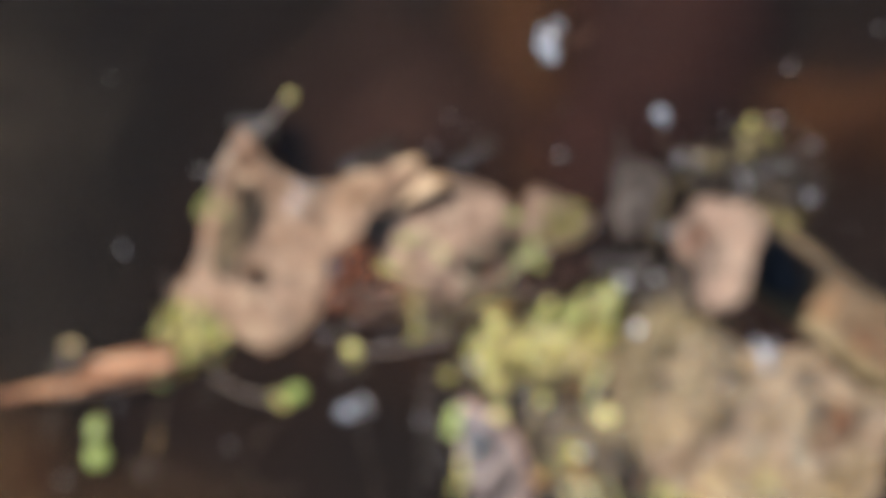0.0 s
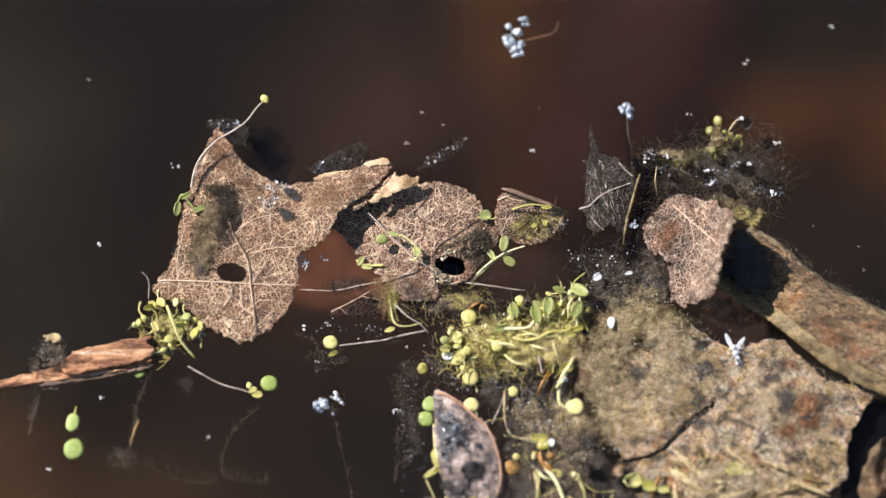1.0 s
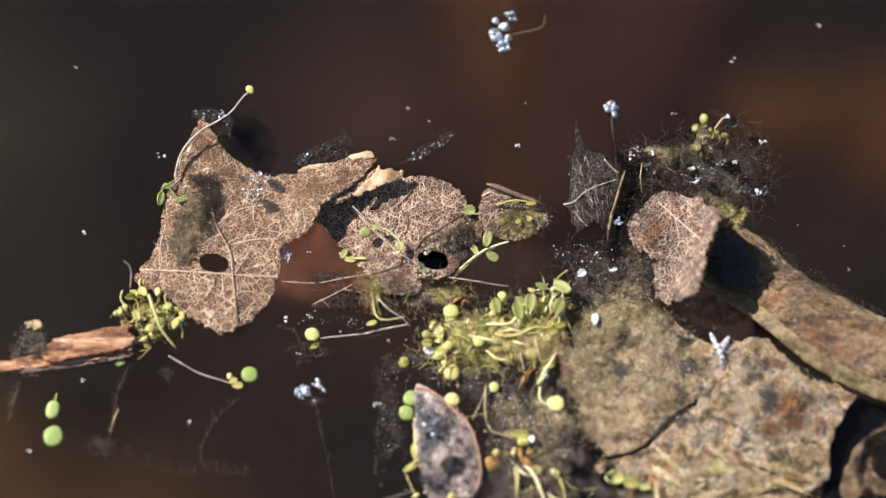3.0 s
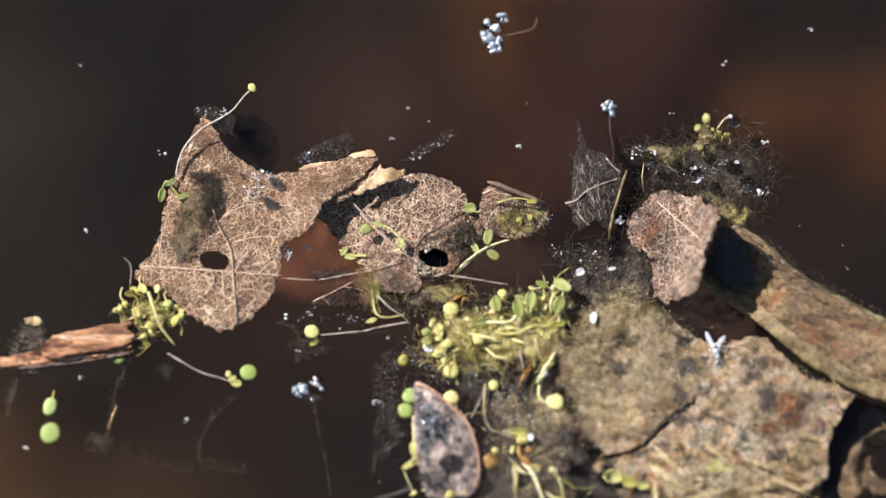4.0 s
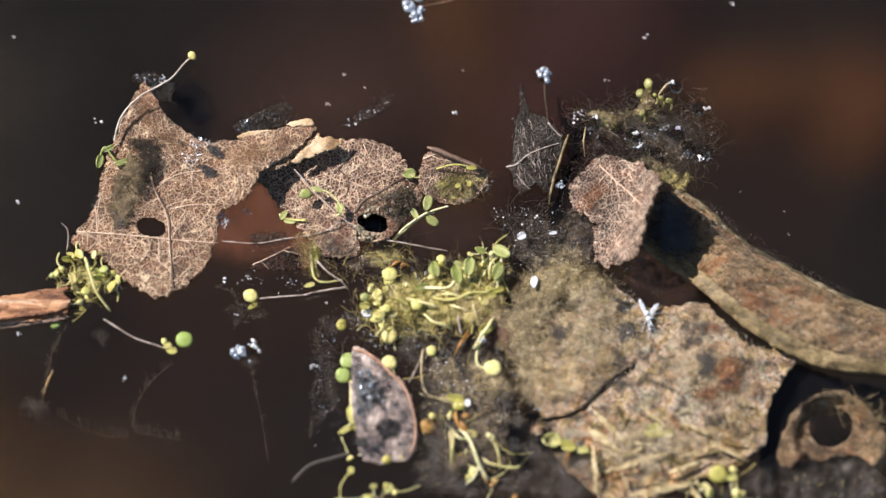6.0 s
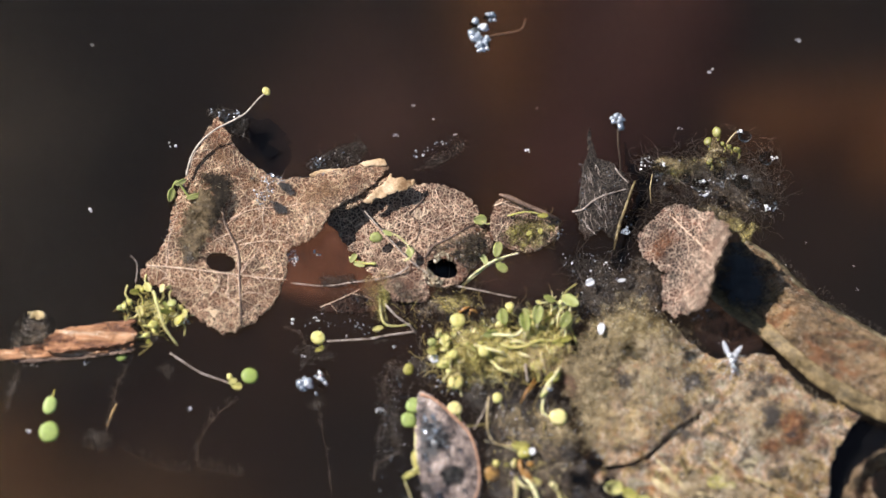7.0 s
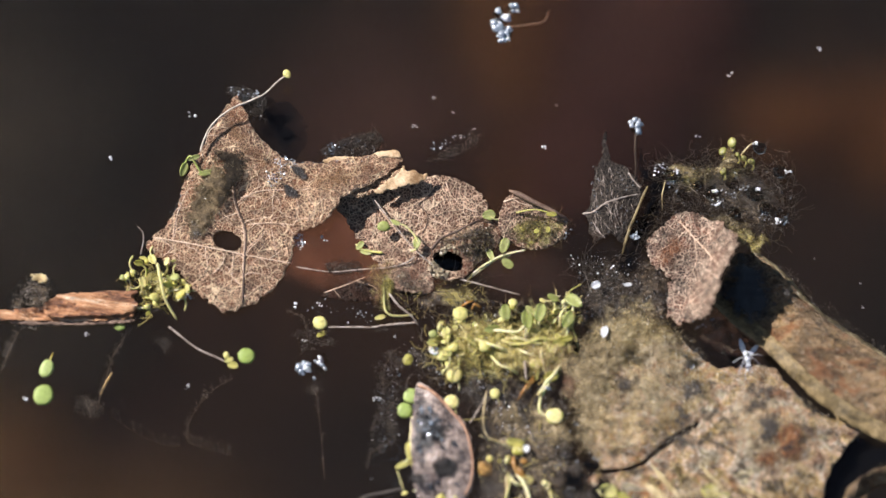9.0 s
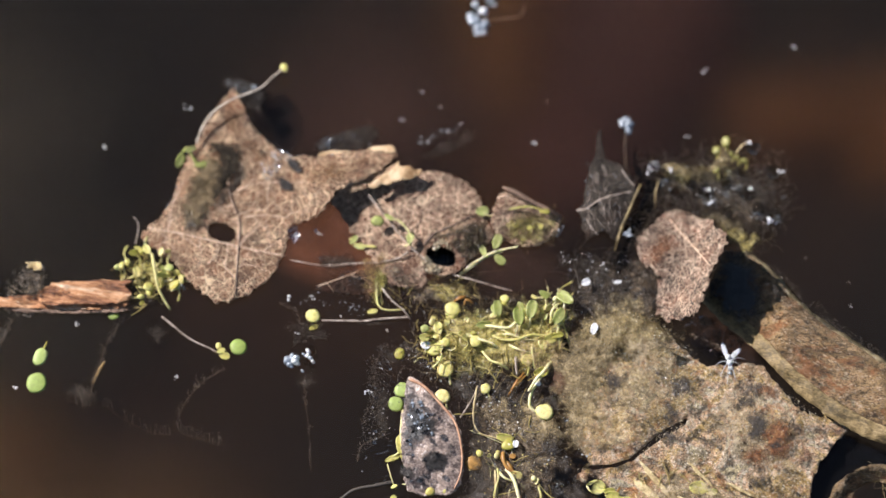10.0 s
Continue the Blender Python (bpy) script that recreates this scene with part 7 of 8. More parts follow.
heap("plant_litter", "litter", [fibres([(38.1, -36.7), (50.0, -35.7), (65.6, -41.7), (65.4, -51.7), (40.9, -51.7)], 34, 3.2, 0.11, 205, 0.9, 0.8, None, 0.3), grains([(38.1, -36.7), (50.0, -35.7), (65.6, -41.7), (65.4, -51.7), (40.9, -51.7)], 160, 0.16, 206, 0.8, 0.5)], "right", "pulpy bits of straw on the rotten leaf", "plant litter")
heap("plant_litter", "litter", [fibres([(-54.2, -11.8), (-45.2, -10.2), (-42.2, -15.3), (-48.1, -20.5), (-53.6, -18.4)], 40, 2.4, 0.09, 207, 0.5, 1.4, None, 0.5)], "left", "limp bits of stalk in the tuft", "plant litter")

slime("golden_slime", [(-13.6, -5.0), (-10.5, -4.4), (-7.6, -3.6), (-6.4, -5.6), (-8.6, -7.6), (-9.0, -11.2), (-10.4, -13.8), (-11.8, -10.8)], level, "slime_dust", "centre", "golden-brown fluff on the forked sprout", "slime", seed=81.6, ragged=0.8, fade=1.2, lift=2.4, step=0.4, crumple=0.8)
heap("golden_threads", "litter", [fibres([(-12.6, -5.4), (-8.0, -4.4), (-8.8, -11.0), (-10.6, -12.6)], 90, 1.4, 0.03, 253, 1.4, 1.0, None, 1.2)], "centre", "fine golden threads on the forked sprout", "algae")

# slime between the second leaf and the tangle
slime("murky_slime", [(-11.6, -6.1), (-5.4, -6.6), (1.6, -6.1), (9.6, -7.1), (11.6, -10.7), (4.6, -13.8), (-2.4, -13.3), (-8.4, -12.3)], level, "slime_grey", "centre", "murky slime between leaf and seedlings", seed=91.3, ragged=1.8, fade=2.4, lift=0.9, step=0.6, crumple=0.5)
slime("murky_slime", [(-1.4, -6.6), (7.6, -6.1), (9.6, -9.2), (3.6, -12.8), (-1.4, -11.2)], level, "slime_amber", "centre", "amber slime under the hollow leaf", seed=92.3, ragged=1.8, fade=2.4, lift=1.2, step=0.6, crumple=0.5)
heap("plant_litter", "litter", [fibres([(-10.4, -7.1), (8.6, -6.6), (9.6, -11.2), (0.6, -13.8), (-8.4, -12.3)], 30, 2.2, 0.05, 210, 0.6, 1.0, None, 0.4), grains([(-10.4, -7.1), (8.6, -6.6), (9.6, -11.2), (0.6, -13.8), (-8.4, -12.3)], 90, 0.13, 211, 0.6, 0.6)], "centre", "limp bits of stalk under the hollow leaf", "plant litter")
heap("muck_crumbs", "muck", [grains([(-20.4, -6.1), (-6.4, -6.1), (8.6, -6.6), (10.6, -11.2), (-8.4, -13.8), (-19.3, -12.3)], 420, 0.13, 212, 0.3, 0.8), fibres([(-14.4, -6.1), (8.6, -6.6), (10.6, -11.2), (-8.4, -13.8)], 60, 2.4, 0.035, 213, 0.3, 0.8)], "centre", "dark crumbs under the second leaf", "dirt")

# muck under and round the tangle
bed = [(-8.3, -20.5), (-2.4, -16.4), (4.6, -10.2), (11.6, -9.2), (25.0, -6.1), (27.5, -12.3), (27.3, -26.6), (31.2, -39.7), (32.0, -51.7), (9.4, -51.7), (10.5, -36.7), (6.5, -29.6), (0.6, -25.5), (-6.3, -25.5)]
slime("muck_bed", bed, level, "slime_dark", "centre", "dark wet bed of muck under the seedlings", seed=21.3, ragged=1.4, fade=3.0, lift=0.15)
slime("algae_bed", [(-0.4, -17.4), (5.6, -12.3), (11.6, -9.2), (25.5, -7.1), (25.9, -20.5), (17.5, -22.5), (9.5, -25.5), (1.6, -23.5)], level, "slime_yellow", "centre", "olive algae matted under the seedlings", seed=22.3, ragged=1.2, fade=2.5, lift=0.6)
slime("amber_bed", [(1.6, -18.4), (5.1, -13.8), (9.6, -11.8), (15.5, -12.3), (25.0, -11.2), (25.4, -18.4), (22.4, -22.5), (14.5, -23.0), (7.5, -23.0)], level, "slime_amber", "centre", "amber slime clinging to the seedlings", seed=51.3, ragged=1.3, fade=2.0, lift=1.5, step=0.5, crumple=1.0)
slime("amber_bed", [(7.6, -15.3), (14.5, -13.3), (24.5, -13.3), (24.9, -18.4), (20.5, -20.5), (11.5, -20.5)], level, "slime_amber", "centre", "amber slime between the stalks", seed=52.3, ragged=1.3, fade=2.0, lift=2.7, step=0.5, crumple=1.0)
slime("algae_bed", [(2.6, -18.0), (6.1, -14.2), (11.6, -11.0), (17.0, -11.4), (24.6, -10.6), (25.0, -18.0), (20.5, -20.8), (13.0, -21.0), (6.0, -21.4)], level, "slime_yellow", "centre", "yellow-green slime filling the seedling tangle", seed=63.3, ragged=1.3, fade=2.2, lift=2.0, step=0.5, crumple=1.2)
slime("golden_bed", [(14.0, -15.0), (20.0, -14.0), (25.6, -13.4), (26.4, -19.0), (23.0, -23.0), (17.0, -22.0)], level, "slime_gold", "centre", "golden-brown slime over the stalks", seed=84.6, ragged=1.2, fade=2.6, lift=3.0, step=0.5, crumple=1.0)
slime("golden_bed", [(3.4, -13.4), (7.6, -10.6), (10.6, -12.6), (9.6, -18.0), (5.0, -24.0), (1.6, -20.6)], level, "slime_amber", "centre", "amber slime round the seed leaves", seed=85.6, ragged=1.2, fade=2.4, lift=2.2, step=0.5, crumple=1.0)
slime("brown_bed", [(9.6, -12.3), (11.6, -8.7), (16.1, -8.2), (16.7, -11.2), (15.5, -14.3), (11.5, -14.5)], level, "slime_grey", "centre", "brown grainy slime above the stalks", seed=53.3, ragged=0.8, fade=1.2, lift=1.1, step=0.5)
slime("brown_bed", [(8.5, -26.6), (16.5, -24.5), (26.4, -26.6), (29.2, -36.7), (27.2, -46.7), (17.3, -46.7), (10.5, -38.7)], level, "slime_grey", "centre", "grey-brown slime over the lower seedlings", seed=54.3, ragged=1.4, fade=3.0, lift=0.75, step=0.6)
slime("brown_bed", [(21.5, -17.4), (26.4, -16.4), (28.4, -22.5), (26.4, -26.6), (22.4, -24.5)], level, "slime_rust", "centre", "reddish-brown slime beside the tangle", seed=55.3, ragged=1.2, fade=2.0, lift=1.5, step=0.6)
slime("mud_film", [(10.5, -28.1), (17.4, -25.5), (26.4, -26.6), (28.8, -33.7), (24.3, -36.7), (15.4, -33.7)], level, "slime_mud", "centre", "murky brown film over the lower seedlings", seed=58.3, ragged=1.8, fade=4.0, lift=1.25, step=0.6, crumple=0.6)
slime("mud_film", [(11.5, -36.7), (19.3, -37.7), (26.2, -39.7), (29.1, -46.7), (21.2, -49.8), (12.4, -46.7)], level, "slime_grey", "centre", "murky grey film round the lower stalks", seed=59.3, ragged=1.8, fade=3.0, lift=1.35, step=0.6, crumple=0.6)
slime("olive_bed", [(7.5, -26.6), (17.4, -25.5), (26.3, -28.6), (28.2, -36.7), (25.2, -46.7), (17.3, -42.7), (11.5, -36.7)], level, "slime_tan", "centre", "brownish slime between the lower seedlings", seed=29.3, ragged=1.6, fade=4.0, lift=0.45)
slime("algae_bed", [(9.5, -32.7), (18.4, -31.6), (22.3, -39.7), (23.2, -51.7), (11.4, -51.7), (9.5, -41.7)], level, "slime_dark", "centre", "dark olive algae under the lower seedlings", seed=23.3, ragged=1.2, fade=2.5, lift=0.5)
slime("grey_slime", [(1.6, -20.5), (11.5, -22.5), (20.4, -24.5), (26.3, -30.6), (23.3, -35.7), (13.4, -32.7), (4.6, -28.6)], level, "slime_dark", "centre", "thin grey slime between the seedlings", seed=24.3, ragged=1.2, fade=3.0, lift=0.35)
heap("muck_crumbs", "muck", [grains(bed, 1300, 0.13, 60, 0.1, 0.5), fibres(bed, 320, 3.2, 0.035, 61, 0.1, 0.6)], "centre", "dark crumbs in the bed under the seedlings", "dirt")
heap("algae_threads", "algae", [grains([(-1.4, -16.4), (5.6, -10.7), (13.6, -8.2), (25.5, -7.1), (25.4, -20.5), (11.5, -24.5), (0.6, -24.5)], 700, 0.12, 62, 0.6, 0.6), fibres([(-1.4, -16.4), (5.6, -10.7), (25.5, -7.1), (25.4, -20.5), (11.5, -25.5), (0.6, -24.5)], 260, 3.0, 0.04, 63, 0.5, 1.2)], "centre", "olive threads matted under the seedlings", "algae")
for name, area, n, drift, label in (("dark_fluff", [(-24.0, 14.7), (-18.5, 18.3), (-14.5, 19.9), (-13.0, 18.3), (-14.5, 15.7), (-18.5, 14.1), (-22.5, 13.6)], 380, "left", "dark fluff above the leaf's rim"),
                                    ("dark_fluff", [(-42.2, 23.6), (-38.7, 24.1), (-34.7, 22.5), (-35.1, 18.9), (-38.2, 19.9), (-40.2, 21.5)], 240, "left", "grey fluff round the leaf's tip"),
                                    ("dark_fluff", [(-4.9, 14.7), (-1.4, 17.8), (4.1, 21.0), (3.6, 18.7), (-1.4, 15.2)], 45, "centre", "thin string of grey fluff on the water"),
                                    ("dark_fluff", [(55.5, 3.0), (60.5, 1.8), (66.5, -3.0), (76.3, -9.2), (86.0, -14.0), (86.0, -16.0), (75.0, -12.0), (64.0, -5.0), (58.0, 0.0)], 130, "right", "dark fuzz along the rolled leaf"),
                                    ("dark_fluff", [(-48.2, -12.3), (-45.1, -16.4), (-48.1, -20.5), (-55.0, -20.5), (-53.1, -16.4)], 90, "left", "dark fluff round the tuft"),
                                    ("dark_fluff", [(-20.4, -6.1), (-14.4, -5.1), (-13.4, -7.1), (-19.3, -8.2)], 110, "centre", "grey fluff between the leaves"),
                                    ("dark_fluff", [(-24.2, -19.4), (-18.3, -17.4), (-16.3, -20.5), (-22.2, -22.5)], 70, "centre", "faint fluff on the water"),
                                    ("dark_fluff", [(-9.3, -22.5), (-4.4, -23.5), (-3.9, -35.7), (-8.3, -41.7), (-8.3, -32.7)], 75, "centre", "faint dark fluff beside the spotted leaf"),
                                    ("dark_fluff", [(21.6, -0.9), (30.6, -1.4), (30.6, -4.0), (22.6, -3.0)], 70, "right", "grey fluff by the white scales"),
                                    ("dark_fluff", [(-65.9, -22.5), (-75.7, -25.5), (-75.7, -24.5), (-66.9, -22.5)], 20, "left", "dark fluff under the stick"),
                                    ("dark_fluff", [(50.4, -10.7), (60.4, -9.2), (60.3, -12.3), (50.3, -15.3)], 80, "right", "faint fluff over the gap in the leaf")):
    if "faint" not in label:
        slime("dark_slime", area, level, "slime_dark", drift, label.replace("fluff", "slime").replace("fuzz", "slime"), seed=n * 0.37, ragged=0.8, fade=1.5, lift=0.12, step=0.6)
    heap(name, "muck", [fibres(area, n // 2, 1.4, 0.03, n, 0.05, 0.7, None, 1.2), grains(area, n * 4, 0.11, n + 1, 0.05, 0.6)], drift, label, "algae")


# ---- bubbles, scales and specks ----
def bubbles(name, spots, drift, label, tail=(), tail_material="thread"):
    x, y = spots[0][0], spots[0][1]
    ob = thing(name, x, y, drift, label, "bubbles", "bubble clusters")
    for i, (a, b, r, m) in enumerate(spots):
        part("bubble", lumps([(a, b, r * 0.5, r), (a + r * 0.6, b - r * 0.5, r * 0.3, r * 0.55)], None, i, 0.7), m, ob)
    if tail:
        part("tail", tube(flow(tail, 6), 0.22, None, 6, 0.5, 0.3), tail_material, ob, "faint trailing thread")
    return ob


def froth(p, rx, ry, count, size, seed):
    """Bubbles heaped in an oval, bright and dark ones mixed."""
    r = random.Random(seed)
    out = []
    for i in range(count):
        t, k = 6.2832 * i * 0.382, math.sqrt((i + 0.4) / count)
        out.append((p[0] + rx * k * math.cos(t), p[1] + ry * k * math.sin(t), size * r.uniform(0.45, 1.35), r.choice(("white", "silver", "silver", "silver", "film"))))
    return out


bubbles("bubble_cluster", froth((13.3, 40.3), 0.8, 0.8, 5, 0.55, 15) + froth((13.7, 37.9), 0.6, 0.6, 4, 0.5, 16) + froth((11.9, 41.1), 0.7, 0.8, 5, 0.62, 11) + froth((14.4, 42.3), 0.9, 0.8, 6, 0.66, 12) + froth((12.1, 39.1), 1.1, 1.0, 8, 0.7, 13) + froth((13.2, 36.8), 1.3, 1.2, 10, 0.6, 14),
        "blob", "cluster of silvery bubbles with a faint thread", [up((14.3, 38.7), -0.3), up((17.3, 39.5), -0.5), up((20.1, 40.5), -0.6), up((20.7, 42.7), -0.8)], "vein_dark")
bubbles("bubble_cluster", froth((32.8, 25.6), 1.3, 1.2, 12, 0.55, 5), "pin", "round cluster of silvery bubbles on a dark stalk", [up((32.9, 24.6), -0.4), up((33.1, 21.5), -1.5), up((33.6, 18.7), -3.0), up((33.8, 14.7), -5)])
bubbles("bubble_cluster", froth((-21.2, -28.2), 1.2, 1.0, 8, 0.65, 6) + froth((-18.5, -27.4), 1.3, 1.6, 12, 0.6, 7) + froth((-19.5, -29.9), 0.3, 0.3, 1, 0.5, 8),
        "pupa", "cluster of white bubbles with a sunken thread")

rnd = random.Random(77)
for px, size, drift in (((-61.2, 1.0), 0.5, "fleck_left"), ((-47.6, 15.2), 0.55, "fluff"), ((-3.7, 25.2), 0.22, "fleck_top"), ((-6.4, 19.4), 0.4, "fleck_top"), ((15.7, 17.9), 0.45, "fleck_mid"), ((17.1, 26.2), 0.15, "fleck_mid"), ((54.2, 34.7), 0.4, "blob"), ((44.0, 25.1), 0.3, "pin"), ((-63.4, 31.3), 0.25, "fleck_left"), ((74.5, -3.8), 0.2, "right"), ((73.6, 0.4), 0.15, "right"), ((69.6, 41.3), 0.3, "blob"), ((65.7, 4.3), 0.15, "far"),
                        ((-59.6, -27.1), 0.4, "pupa"), ((-68.7, -40.0), 0.45, "pupa"), ((-40.9, -34.2), 0.35, "pupa"), ((-24.8, -14.3), 0.45, "centre"), ((-22.2, -20.5), 0.3, "centre"), ((-6.4, -17.9), 0.25, "centre"), ((-56.0, -21.5), 0.6, "left"), ((-42.2, -15.5), 0.5, "left"), ((-15.1, -16.4), 0.2, "centre"), ((-8.1, -29.4), 0.4, "centre"), ((-20.3, -13.8), 0.4, "centre"), ((-20.9, -1.7), 0.5, "centre"), ((0.1, 22.9), 0.2, "fleck_top"), ((1.6, 18.7), 0.3, "fleck_top"), ((4.1, 20.4), 0.25, "fleck_top"), ((-1.4, 16.2), 0.2, "fleck_top")):
    spots = [(px[0] + rnd.uniform(-1, 1) * size * 1.4, px[1] + rnd.uniform(-1, 1) * size, 0.12, size * rnd.uniform(0.3, 0.65)) for _ in range(4)]
    solo("floating_speck", lumps(spots, None, size, 0.5), "white", *px, drift, "tiny white speck floating on the water", "speck", "floating specks")

for px, rx, ry, turn, drift in (((29.6, -13.4), 0.8, 1.3, -10, "right"), ((27.2, -5.1), 1.0, 0.9, 30, "right"), ((32.8, -4.4), 0.9, 0.4, 10, "right"), ((0.8, -19.5), 1.0, 0.9, 0, "centre"), ((18.9, -35.0), 0.7, 0.8, 0, "centre"), ((21.4, -23.7), 0.6, 0.5, 0, "centre")):
    solo("white_scale", spoon(*px, 1.9, max(rx, ry) * 0.85, min(rx, ry) * 0.8, turn + (90 if ry > rx else 0), 12, rx * 9), "petal", *px, drift, "small white petal-like scale on dark scum", "scale", "white scales")
# bright grains in place of wet glints, and as tiny bubbles
for area, n, drift in (([(44.8, 14.7), (49.4, 15.2), (48.8, 11.5), (45.3, 12.1)], 30, "far"), ([(50.9, 16.2), (52.9, 16.2), (52.9, 15.2), (50.9, 15.2)], 14, "far"), ([(35.8, 18.3), (37.8, 18.9), (38.3, 16.8), (35.8, 15.7)], 18, "far"), ([(58.8, 12.1), (60.8, 11.5), (60.3, 9.5), (58.6, 9.5)], 16, "far"), ([(32.7, 5.8), (34.9, 5.8), (34.6, 4.0), (32.8, 4.0)], 14, "far"), ([(44.5, -9.2), (48.0, -7.1), (48.9, -10.2), (45.4, -11.2)], 22, "right"), ([(0.1, -30.6), (3.1, -31.6), (4.5, -35.7), (0.6, -34.2)], 26, "centre"), ([(-23.0, 16.2), (-20.5, 16.2), (-21.0, 14.1), (-23.0, 14.1)], 16, "left"), ([(19.6, 6.3), (22.6, 5.8), (22.1, 3.7), (20.1, 3.2)], 16, "centre"), ([(21.6, 0.1), (30.6, -0.9), (30.6, -3.5), (22.1, -3.0)], 12, "right"), ([(27.3, -30.6), (31.3, -31.6), (33.2, -36.7), (29.2, -36.7)], 14, "right"), ([(-41.7, 23.9), (-35.2, 23.9), (-35.7, 22.2), (-41.2, 22.5)], 20, "left"), ([(11.5, -25.5), (20.4, -25.5), (21.4, -32.7), (12.5, -32.7)], 24, "centre"), ([(-4.4, 16.2), (4.1, 20.4), (3.6, 18.7), (-3.4, 14.7)], 16, "fleck_top")):
    heap("glint", "silver" if n % 3 else "white", [grains(area, n, 0.19, n * 7, 2.5 if n == 26 and drift == "centre" else 0.5, 0.9)], drift, "bright grains standing for wet glints and tiny bubbles", "crumbs")


# more glints on slime, again built as silvery grains
heap("wet_glints", "silver", [grains([(-9.3, -20.5), (-2.4, -20.5), (-2.4, -26.6), (-3.8, -44.7), (-8.3, -44.7)], 26, 0.12, 113, 0.1, 0.2), grains([(-22.3, -12.3), (-8.4, -13.8), (-8.4, -16.4), (-22.3, -15.3)], 40, 0.12, 114, 0.1, 0.2), grains([(-2.4, -20.5), (11.5, -22.5), (10.5, -26.6), (1.6, -25.5)], 40, 0.14, 115, 0.8, 0.5), grains([(10.5, -26.6), (27.3, -26.6), (29.2, -41.7), (17.3, -42.7)], 60, 0.15, 116, 0.9, 0.3)], "centre", "tiny bright glints on the wet slime", "crumbs")


# dome of slime bubbles in the far tangle
for x, y, r in ((46.5, 13.9, 1.5), (49.8, 16.2, 1.3), (54.0, 14.8, 1.5), (56.2, 12.4, 1.2), (39.2, 16.4, 1.4), (58.1, 19.3, 1.3), (59.2, 11.4, 1.2), (54.1, 23.2, 1.2), (50.6, 11.0, 1.1), (43.6, 15.2, 1.1), (52.0, 18.4, 1.0), (41.2, 13.2, 0.9)):
    bm = lens(x, y, 1.2, r, r * 0.9, 0, r * 0.55)
    solo("slime_bubble", bm, "film", x, y, "far", "dark glossy slime bubble among algae", "bubble", "slime bubbles")
for p, r in (((49.0, 23.7), 1.05), ((47.5, 21.9), 0.85), ((52.8, 20.6), 0.75), ((51.4, 21.1), 0.6), ((50.2, 21.6), 0.45), ((48.0, 18.2), 0.7)):
    seedling([(p[0] + 0.3, p[1] - 1.6, 0.2), (p[0] + 0.5, p[1] - 0.8, 0.7), (p[0], p[1], 0.9)], [(p[0], p[1], 1.0, r, r * 0.85, 20 * p[0], 25)], "far", "yellow-green sprout among dark algae", "lime", "sprout_pale", 0.22, "sprouts in the far algae")
seedling([up((50.8, 21.4), 0.8), up((51.6, 22.8), 1.2), up((52.4, 23.8), 1.4), up((53.4, 24.2), 1.0)], [], "far", "thin bent stalk among dark algae", "straw", "lime", 0.2, "sprouts in the far algae")
slime("green_slime", [(45.6, 17.4), (46.8, 20.6), (48.0, 23.6), (50.2, 23.4), (51.0, 21.4), (53.4, 21.0), (53.0, 19.6), (49.4, 19.4), (48.6, 17.4)], level, "slime_olive", "far", "yellow-green slime round the far sprouts", seed=78.1, ragged=0.6, fade=1.0, lift=1.9, step=0.4, crumple=0.6)
slime("green_slime", [(35.8, 18.7), (39.3, 19.6), (42.4, 19.2), (45.5, 18.5), (44.7, 16.6), (44.2, 13.9), (43.0, 13.0), (41.6, 15.0), (39.6, 16.3), (37.0, 17.0)], level, "slime_olive", "far", "soft olive slime over the dark algae", seed=79.1, ragged=0.8, fade=1.4, lift=1.9, step=0.5, crumple=0.5)
solo("straw_bit", tube([up((38.0, 15.3), 1.2), up((37.7, 12.7), 1.5), up((38.0, 9.8), 1.1)], 0.16, None, 6, 0.6, 0.3, 3.0), "straw", 37.9, 12.6, "far", "thin upright bit of straw in the dark algae", "straw", "bits of straw")
web = [(34.9, 17.9), (40.0, 19.9), (46.5, 23.8), (52.1, 26.0), (58.1, 23.5), (61.9, 19.5), (61.5, 13.0), (59.5, 7.3), (55.0, 5.7), (50.0, 8.7), (43.0, 11.2), (36.0, 12.7)]
# highlights of the slime bubbles, put on as white grains
heap("wet_glints", "white", [grains(oval(x, y, 0.7, 0.5), 7, 0.26, 230 + k, 1.6, 0.4) for k, (x, y) in enumerate(((46.9, 14.6), (47.6, 12.2), (54.6, 15.8), (39.6, 17.2), (58.6, 10.2), (59.6, 19.6), (53.0, 24.0)))], "far", "bright glints on slime bubbles", "crumbs")
slime("brown_slime", [(38.0, 16.4), (43.0, 17.6), (50.0, 16.6), (57.0, 14.6), (59.0, 10.0), (55.0, 6.0), (49.0, 8.4), (43.0, 11.0), (38.6, 10.4)], level, "slime_grey", "far", "brown slime between the far bubbles", seed=68.3, ragged=1.6, fade=2.6, lift=1.0, step=0.6, crumple=0.7)
heap("algae_web", "haze_thread", [fibres(web, 130, 2.6, 0.024, 215, 0.3, 1.3, None, 1.3), grains(web, 150, 0.09, 216, 0.4, 1.0)], "far", "pale grey web of slimy threads in the far algae", "algae")
slime("grey_slime", [(43.0, 16.0), (50.0, 20.0), (57.0, 19.0), (60.0, 14.0), (56.0, 9.0), (49.0, 10.0)], level, "haze", "far", "thin grey slime over the far algae", seed=61.7, ragged=1.6, fade=2.6, lift=1.3, step=0.6, crumple=0.7)
slime("amber_slime", [(48.0, 9.0), (55.0, 9.0), (58.5, 6.0), (56.0, 2.6), (51.5, 4.0), (49.0, 6.5)], level, "slime_amber", "far", "amber slime behind the leaf flap", seed=62.7, ragged=1.2, fade=2.0, lift=1.5, step=0.5, crumple=0.5)



